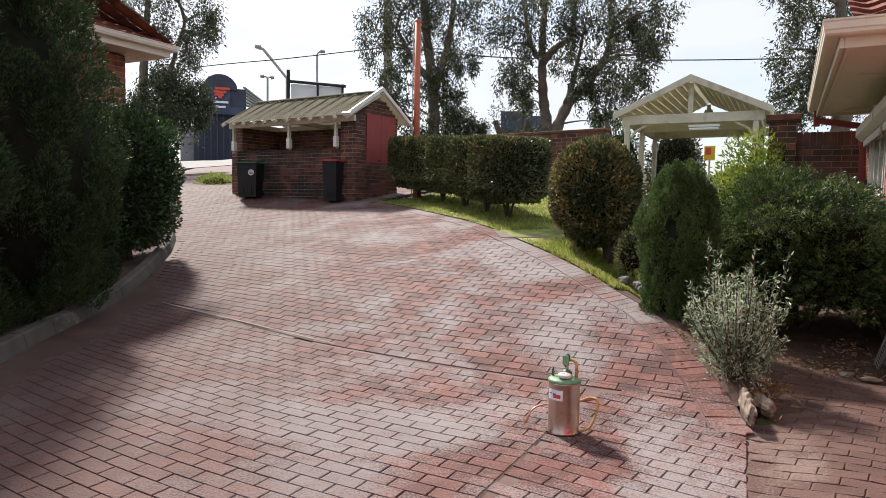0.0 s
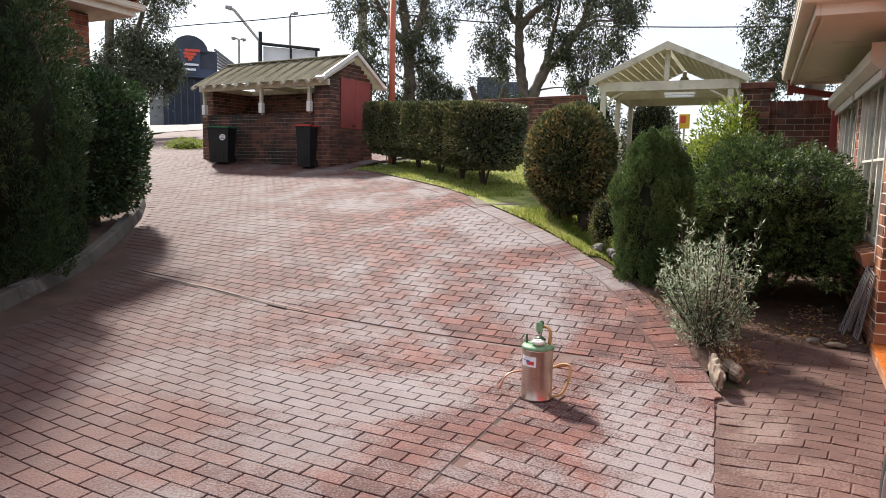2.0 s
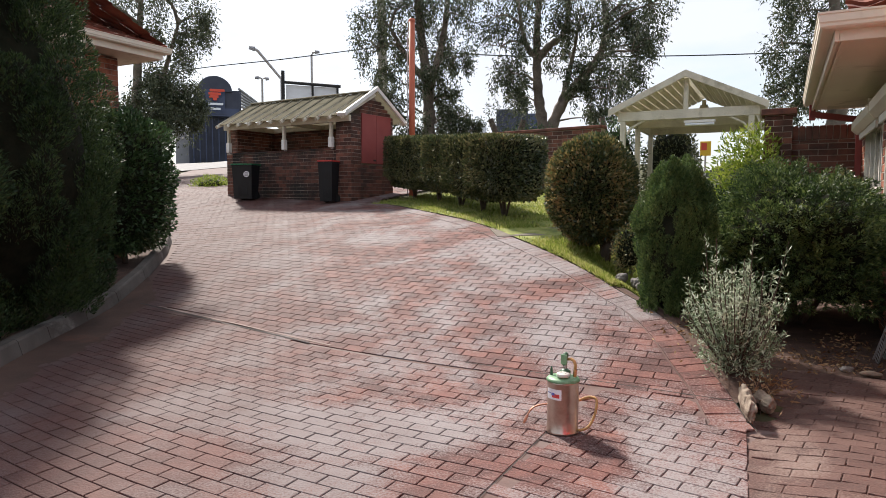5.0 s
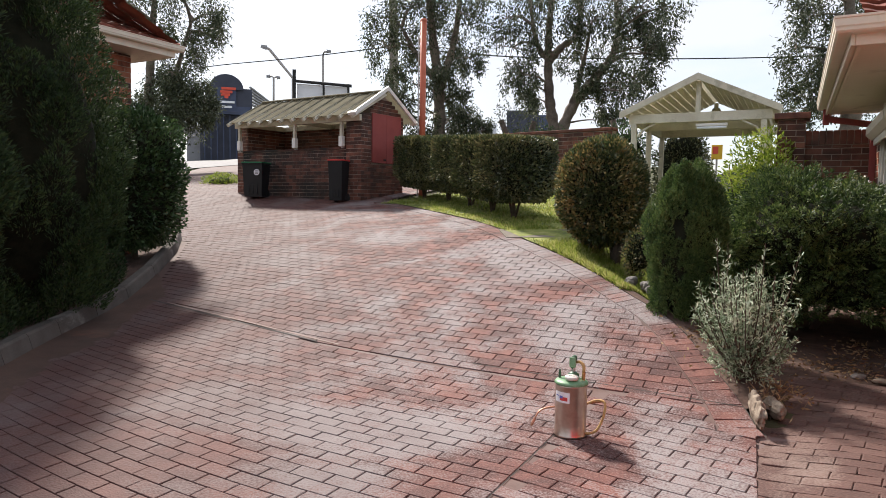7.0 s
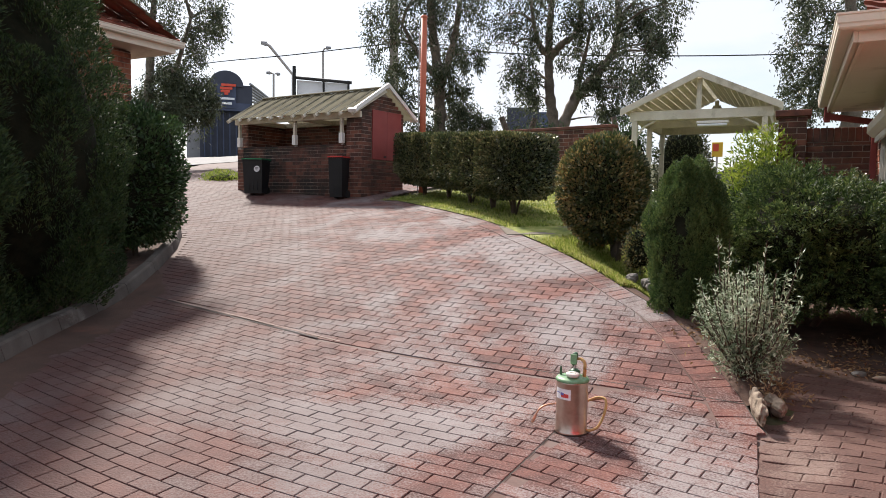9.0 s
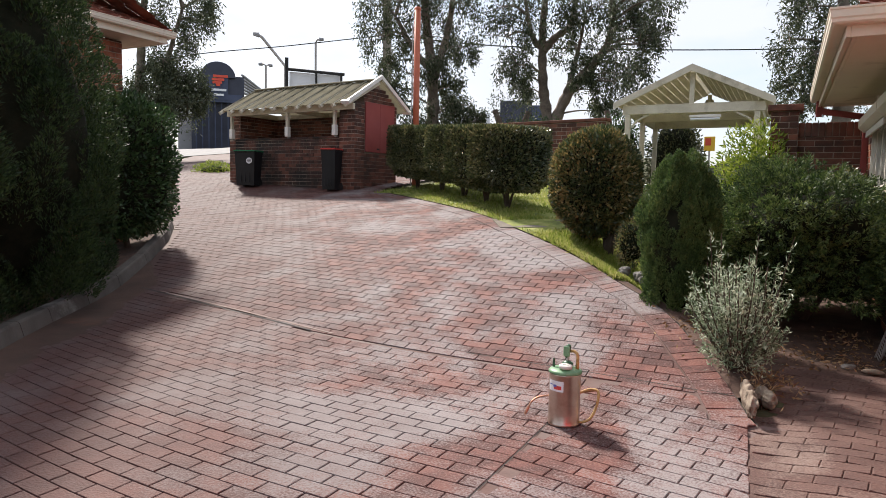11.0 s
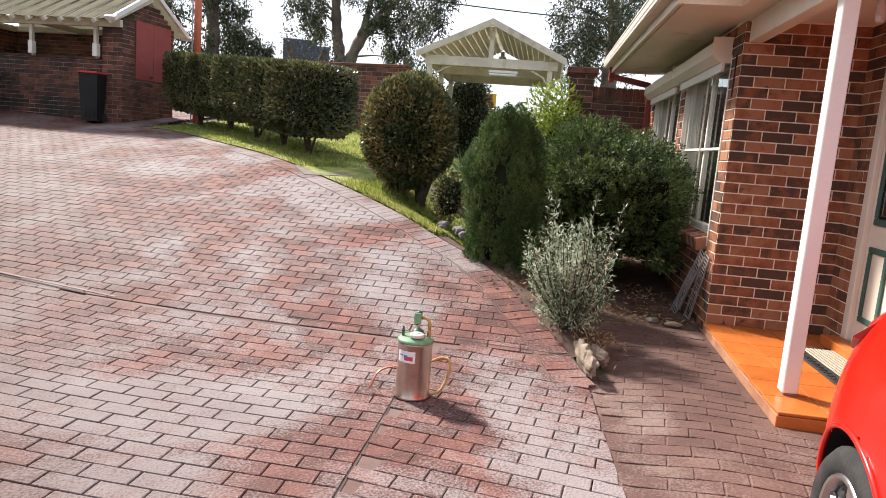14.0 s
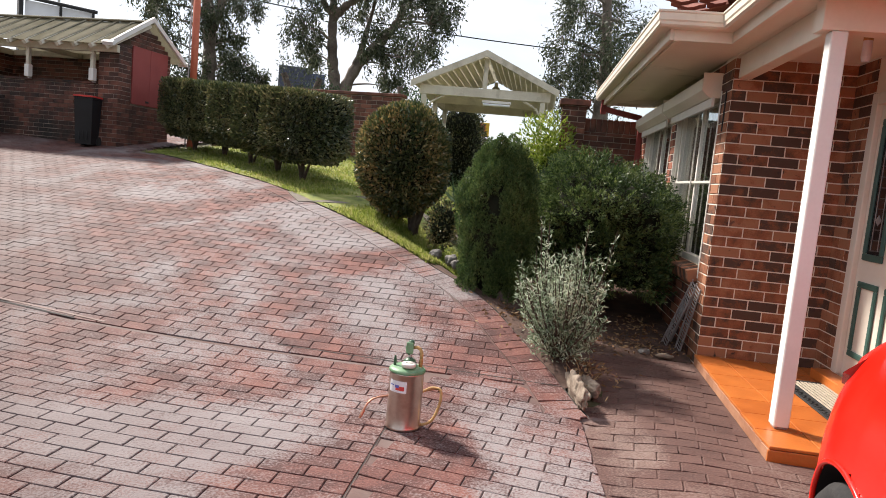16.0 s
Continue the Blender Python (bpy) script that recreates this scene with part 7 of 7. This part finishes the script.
def car_body():
    """Dense loft with the wheel openings cut out; y = 0 at the far bumper, x = 0 at the flank beside the porch."""
    s = Shape()
    ys = np.concatenate([np.linspace(0, 0.05, 6)[:-1], np.linspace(0.05, 1.1, 56)[:-1], np.linspace(1.1, 2.7, 40)[:-1], np.linspace(2.7, 3.92, 60)])
    rows = []
    for y in ys:
        c = car_section(y)
        rows.append(np.concatenate([c, np.stack([CAR_W - c[-2::-1, 0], c[-2::-1, 1]], 1)]))
    n = len(rows[0])
    pts = np.array([[(x, -y, z) for x, z in r] for y, r in zip(ys, rows)])
    for wy in WHEELS:
        dy, dz = pts[:, :, 1] + wy, pts[:, :, 2] - 0.31
        d = np.hypot(dy, dz)
        near = (np.abs(d - ARCH) < 0.013) & (np.minimum(pts[:, :, 0], CAR_W - pts[:, :, 0]) < 0.3)
        k = np.where(near, ARCH / np.maximum(d, 1e-6), 1.0)
        pts[:, :, 1], pts[:, :, 2] = -wy + dy * k, 0.31 + dz * k
    flat = pts.reshape(-1, 3)
    s.v += [tuple(CAR_M @ Vector(p)) for p in flat]
    for i in range(len(ys) - 1):
        for j in range(n - 1):
            f = (i * n + j, i * n + j + 1, (i + 1) * n + j + 1, (i + 1) * n + j)
            m = flat[list(f)].mean(0)
            if min(m[0], CAR_W - m[0]) < 0.3 and any(math.hypot(m[1] + wy, m[2] - 0.31) < ARCH for wy in WHEELS):
                continue
            zs, zt = spline(STATIONS[:, 0], STATIONS[:, 3], np.array([-m[1]]))[0], spline(STATIONS[:, 0], STATIONS[:, 4], np.array([-m[1]]))[0]
            side = min(m[0], CAR_W - m[0])
            if 0.95 < -m[1] < 2.7 and zs + 0.04 < m[2] < zt - 0.09 and side < 0.5:
                panes["near_side" if m[0] < 0.8 else "far_side"].append(f)
            elif 0.30 < -m[1] < 0.92 and m[2] > zs + 0.06 and side > 0.36:
                panes["back"].append(f)
            elif 2.56 < -m[1] < 3.02 and m[2] > zs + 0.07 and side > 0.30:
                panes["windscreen"].append(f)
            else:
                s.f.append(f)
    for key, fs in panes.items():
        ids = sorted({i for f in fs for i in f})
        at = {i: q for q, i in enumerate(ids)}
        glass_shapes.append(Shape().add([s.v[i] for i in ids], [tuple(at[i] for i in f) for f in fs]))
    k = len(ys)
    s.f += [tuple(range(n)), tuple(range(k * n - 1, (k - 1) * n - 1, -1))]
    return s


part("body", car_body(), CAR_RED, car, "glossy bright red bodywork", True)
for shape in glass_shapes:
    part("car_window", shape, DARK_GLASS, car, "dark tinted glass", True)
for wy in WHEELS:
    for fx, sgn in ((0.0, -1), (CAR_W, 1)):
        wm = CAR_M @ Matrix.Translation((fx - sgn * 0.115, -wy, 0.30)) @ Matrix.Rotation(radians(-3 if wy < 1 else 0), 4, "Z") @ Matrix.Rotation(radians(90) * sgn, 4, "Y")
        wheel = part("wheel", Shape().lathe([(0.20, -0.09), (0.27, -0.10), (0.295, -0.07), (0.30, -0.02), (0.30, 0.04), (0.295, 0.075), (0.27, 0.10), (0.215, 0.098), (0.20, 0.085), (0.20, -0.09)], 40, wm), TYRE, car, "black tyre", True)
        rim_ob = part("rim", Shape().lathe([(0.205, 0.088), (0.20, 0.098), (0.185, 0.096), (0.18, 0.06), (0.175, 0.03)], 40, wm), ALLOY, wheel, "silver alloy rim", True)
        hub = Shape().lathe([(0.0, 0.085), (0.035, 0.085), (0.045, 0.07), (0.045, 0.03)], 20, wm)
        for q in range(5):
            a = 2 * math.pi * q / 5
            hub.box((0.03, -0.034, 0.055), (0.186, 0.034, 0.08), wm @ Matrix.Rotation(a, 4, "Z"), 0.012)
        part("spokes", hub, ALLOY, wheel)
        part("brake_disc", Shape().lathe([(0.0, 0.02), (0.15, 0.02), (0.15, 0.03), (0.0, 0.03)], 24, wm), GALV, wheel)
        # liner behind the opening and the rolled lip round it
        liner, rim_line, nn = Shape(), [], 40
        for i in range(nn):
            a = radians(-20) + radians(220) * i / (nn - 1)
            y, z = wy + ARCH * math.cos(a), 0.31 + ARCH * math.sin(a)
            x = flank_x(y, z)
            rim_line.append(CAR_M @ Vector((fx - sgn * (x - 0.002), -y, z)))
            for dx in (x + 0.006, x + 0.30):
                liner.v.append(tuple(CAR_M @ Vector((fx - sgn * dx, -y, z))))
        liner.f += [(2 * i, 2 * i + 1, 2 * i + 3, 2 * i + 2) for i in range(nn - 1)] + [tuple(range(1, 2 * nn, 2))]
        part("wheel_arch", liner, BLACK, car, "black wheel arch liner", True)
        part("arch_lip", Shape().tube(rim_line, 0.010, 8), CAR_RED, car, "", True)
lamp_s = Shape()
LAMP_PTS = [(0.10, -0.17, 0.86), (0.045, -0.30, 0.93), (0.07, -0.42, 1.02), (0.15, -0.38, 1.06), (0.24, -0.16, 0.96), (0.22, -0.08, 0.84)]
lamp_s.add([CAR_M @ (Vector(p) + Vector((0.035, -0.05, -0.02))) for p in LAMP_PTS] + [CAR_M @ (Vector(p) + Vector((0.06, -0.06, -0.03))) for p in LAMP_PTS], [tuple(range(6)), tuple(range(11, 5, -1))] + [(i, (i + 1) % 6, 6 + (i + 1) % 6, 6 + i) for i in range(6)])
part("tail_lamp", lamp_s, TAIL, car, "dark red wraparound lamp")

# ---- bricks of the house ----
brick_single((0.0, 0.0, -0.258), (1, 0), 0.944, CEIL + 0.258, front)
brick_single((0.0, 0.30, -0.258), (0, -1), 0.30, CEIL + 0.258, side, skew=0.06)
brick_single((0.945, -0.001, -0.086), (0, -1), 0.339, CEIL + 0.086, porch_wall, skew=0.12)
brick_mass((0.0, W_BACK, -0.258), (0, -1), W_BACK - 0.302, CEIL + 0.258, side, mat=BRICK_MASS, openings=tuple((W_BACK - b - 0.001, W_BACK - a + 0.001, SILL_Z - 0.02 + 0.258, HEAD_Z + 0.258) for a, b in OPENINGS))
brick_mass((0.945, -1.36, -0.086), (0, -1), 2.0, CEIL + 0.086, porch_wall, mat=BRICK_MASS)

# ---- pavers ----
PL, PC_, PJ = 0.235, 0.1175, 0.0075


def crease_y(x):
    return -1.27 + 0.18 * softly(-4 - x, 0.6) + (0.10 * softly(-x - 5.2, 0.4) if x < -4.5 else 0.0)


def band_in(y):
    """Inner side of the header band along the garden edge."""
    m = (edge_x(y + 0.15) - edge_x(y - 0.15 if y > -1.45 else y)) / (0.3 if y > -1.45 else 0.15)
    return edge_x(y) - 0.262 * math.sqrt(1 + m * m)


def paver_spots():
    """Each paver as four plan corners, with the panel that it lies in."""
    # panels: near left of the long joint, near right of it, and the ramp
    for panel, ang, ox, oy in (("near", 0.0, -2.215, -1.30), ("right", radians(-8.5), -2.205, -1.30), ("ramp", 0.0, -2.0, -1.26)):
        ca, sa = math.cos(ang), math.sin(ang)
        for r in range(-56, 118):
            for c in range(-80 if panel == "ramp" else -50, 24):
                u = c * PL + (PL / 2 if r % 2 else 0.0)
                v = r * PC_
                q = []
                for du, dv in ((PJ / 2, PJ / 2), (PL - PJ / 2, PJ / 2), (PL - PJ / 2, PC_ - PJ / 2), (PJ / 2, PC_ - PJ / 2)):
                    x, y = ox + (u + du) * ca - (v + dv) * sa, oy + (u + du) * sa + (v + dv) * ca
                    if panel != "right":
                        y += 0.18 * softly(-4 - x, 0.6)
                    q.append((x, y))
                cx, cy = sum(p[0] for p in q) / 4, sum(p[1] for p in q) / 4
                if cy < -7.6 or cy > 12.0:
                    continue
                up = cy > crease_y(cx)
                if panel == "ramp":
                    if not up:
                        continue
                elif up or (panel == "near" and cx > -2.21) or (panel == "right" and cx <= -2.20):
                    continue
                if panel == "near":
                    q = [(min(x, -2.219), y) for x, y in q]
                if panel == "right":
                    q = [(max(x, -2.211), y) for x, y in q]
                if min(x for x, y in q) < drive_left(cy) + 0.03:
                    continue
                # header band along the garden edge
                e = edge_x(cy) if cy > EDGE[0][1] else (9.0 if panel != "ramp" else -1.0)
                if cy > EDGE[0][1]:
                    q = [(min(x, band_in(y)), y) for x, y in q]
                    if max(p[0] for p in q) - min(p[0] for p in q) < 0.035 or q[1][0] - q[0][0] < 0.02:
                        continue
                if cy > 6.0 and cx > -9.2:
                    continue
                if cx > 1.5 or (cx > -0.12 and cy > -2.09):
                    continue
                if panel == "right" and cy > -1.63 and cx > -1.3:
                    continue
                if cy <= -1.63:
                    if min(x for x, y in q) > strip_lo(cy) - 0.03:
                        continue
                    q = [(min(x, strip_lo(y)), y) for x, y in q]
                yield q, panel


def band_spots():
    pts = [Vector((x, y, 0)) for x, y in EDGE]
    line = smooth_line(pts, 14)
    out = [line[0]]
    for p in line[1:]:
        while (p - out[-1]).length >= PC_:
            out.append(out[-1] + (p - out[-1]).normalized() * PC_)
    for a, b in zip(out, out[1:]):
        d = (b - a).normalized()
        n = Vector((-d.y, d.x, 0))
        if n.x > 0:
            n = -n
        a2, b2 = a + d * PJ / 2, b - d * PJ / 2
        yield [tuple((a2 + n * 0.01)[:2]), tuple((b2 + n * 0.01)[:2]), tuple((b2 + n * 0.245)[:2]), tuple((a2 + n * 0.245)[:2])], "band"


def strip_spots():
    """The brown paving between the drive and the porch."""
    ang = radians(-8.5)
    ca, sa = math.cos(ang), math.sin(ang)
    for r in range(-56, 18):
        for c in range(-8, 18):
            u, v = c * PL + (PL / 2 if r % 2 else 0), r * PC_
            q = []
            for du, dv in ((PJ / 2, PJ / 2), (PL - PJ / 2, PJ / 2), (PL - PJ / 2, PC_ - PJ / 2), (PJ / 2, PC_ - PJ / 2)):
                q.append((-1.1 + (u + du) * ca - (v + dv) * sa, -1.70 + (u + du) * sa + (v + dv) * ca))
            cx, cy = sum(p[0] for p in q) / 4, sum(p[1] for p in q) / 4
            if cx < strip_lo(cy) + 0.01 or cy < -7.6 or cy > 0.07 - (cx + 0.85) * 0.13 or cx > 1.4 or (cy > -2.13 and cx > porch_edge(cy) - 0.05):
                continue
            q = [(max(x, strip_lo(y)), y) for x, y in q]
            if cy > -2.13:
                q = [(min(x, porch_edge(y) - 0.006), y) for x, y in q]
            yield q, "strip"


def paver_faces(q, z_of, lift=0.005, e=0.003):
    cx, cy = sum(p[0] for p in q) / 4, sum(p[1] for p in q) / 4
    tilt = rng.uniform(-0.0015, 0.0015)
    low = [(x, y, z_of(x, y) - 0.006) for x, y in q]
    mid = [(x, y, z_of(x, y) + lift - 0.003 + tilt) for x, y in q]
    top = []
    for x, y in q:
        l = math.hypot(x - cx, y - cy)
        k = 1 - e * 1.4 / max(l, 0.01)
        x2, y2 = cx + (x - cx) * k, cy + (y - cy) * k
        top.append((x2, y2, z_of(x2, y2) + lift + tilt))
    return low + mid + top, [(8, 9, 10, 11)] + [(4 + i, 4 + (i + 1) % 4, 8 + (i + 1) % 4, 8 + i) for i in range(4)] + [(i, (i + 1) % 4, 4 + (i + 1) % 4, 4 + i) for i in range(4)]


mass, strip_mass, singles = Shape(), Shape(), 0
for q, panel in [*paver_spots(), *band_spots(), *strip_spots()]:
    cx, cy = sum(p[0] for p in q) / 4, sum(p[1] for p in q) / 4
    if panel == "strip":
        strip_mass.add(*paver_faces(q, strip_z, 0.003))
    elif singles < 300 and -3.75 < cx < -1.2 and -3.75 < cy < -1.0 and panel != "ramp":
        vs, fs = paver_faces(q, land)
        zc = land(cx, cy)
        s = Shape().add([(x - cx, y - cy, z - zc) for x, y, z in vs], fs)
        me = bpy.data.meshes.new("paver")
        me.from_pydata(s.v, [], s.f)
        me.materials.append(PAVER)
        ob = new("paver", me)
        ob.parent = drive
        ob.matrix_basis = Matrix.Translation((cx, cy, zc))
        singles += 1
    else:
        mass.add(*paver_faces(q, land))
tagged(part("paver_field", mass, PAVER_MASS, drive), kind="stuff")
sb = Shape()
sb_y = [float(v) for v in np.arange(-7.554, 0.081, 0.083)]
for y in sb_y:
    x0, x1 = strip_lo(y) - 0.06, (1.5 if y < -2.11 else porch_edge(y) - 0.002)
    sb.v += [(x0 + (x1 - x0) * i / 24, y, strip_z(x0 + (x1 - x0) * i / 24, y) - 0.003) for i in range(25)]
sb.f += [(j * 25 + i, j * 25 + i + 1, (j + 1) * 25 + i + 1, (j + 1) * 25 + i) for j in range(len(sb_y) - 1) for i in range(24)]
strip_base = solid("paving", sb, STRIP, "Level brown brick paving in front of the porch", "paving", kind="structure", smooth=True)
tagged(part("paver_field", strip_mass, STRIP, strip_base), kind="stuff")


def seam(pts, w, lift, mat, name):
    s = Shape()
    P2 = [Vector((x, y, 0)) for x, y in pts]
    for i, p in enumerate(P2):
        d = (P2[min(i + 1, len(P2) - 1)] - P2[max(0, i - 1)]).normalized()
        n = Vector((-d.y, d.x, 0)) * w / 2
        for q in (p - n, p + n):
            s.v.append((q.x, q.y, land(q.x, q.y) + lift))
    s.f += [(2 * i, 2 * i + 1, 2 * i + 3, 2 * i + 2) for i in range(len(P2) - 1)]
    return part(name, s, mat, drive)


def dense(a, b, n=30):
    return [(a[0] + (b[0] - a[0]) * i / n, a[1] + (b[1] - a[1]) * i / n) for i in range(n + 1)]


seam(dense((-8.82, -0.17), (-5.02, -1.06)), 0.020, 0.0095, JOINT, "joint_strip")
seam([(x, y + 0.03) for x, y in dense((-8.0, -0.36), (-4.75, -1.10))], 0.022, 0.0085, PALE_LIP, "joint_lip")
seam(dense((-3.3, -1.13), (-1.18, -1.23)), 0.010, 0.0075, JOINT, "joint_strip")
seam(dense((-2.215, -1.95), (-2.20, -7.6)), 0.006, 0.0035, JOINT, "joint_strip")
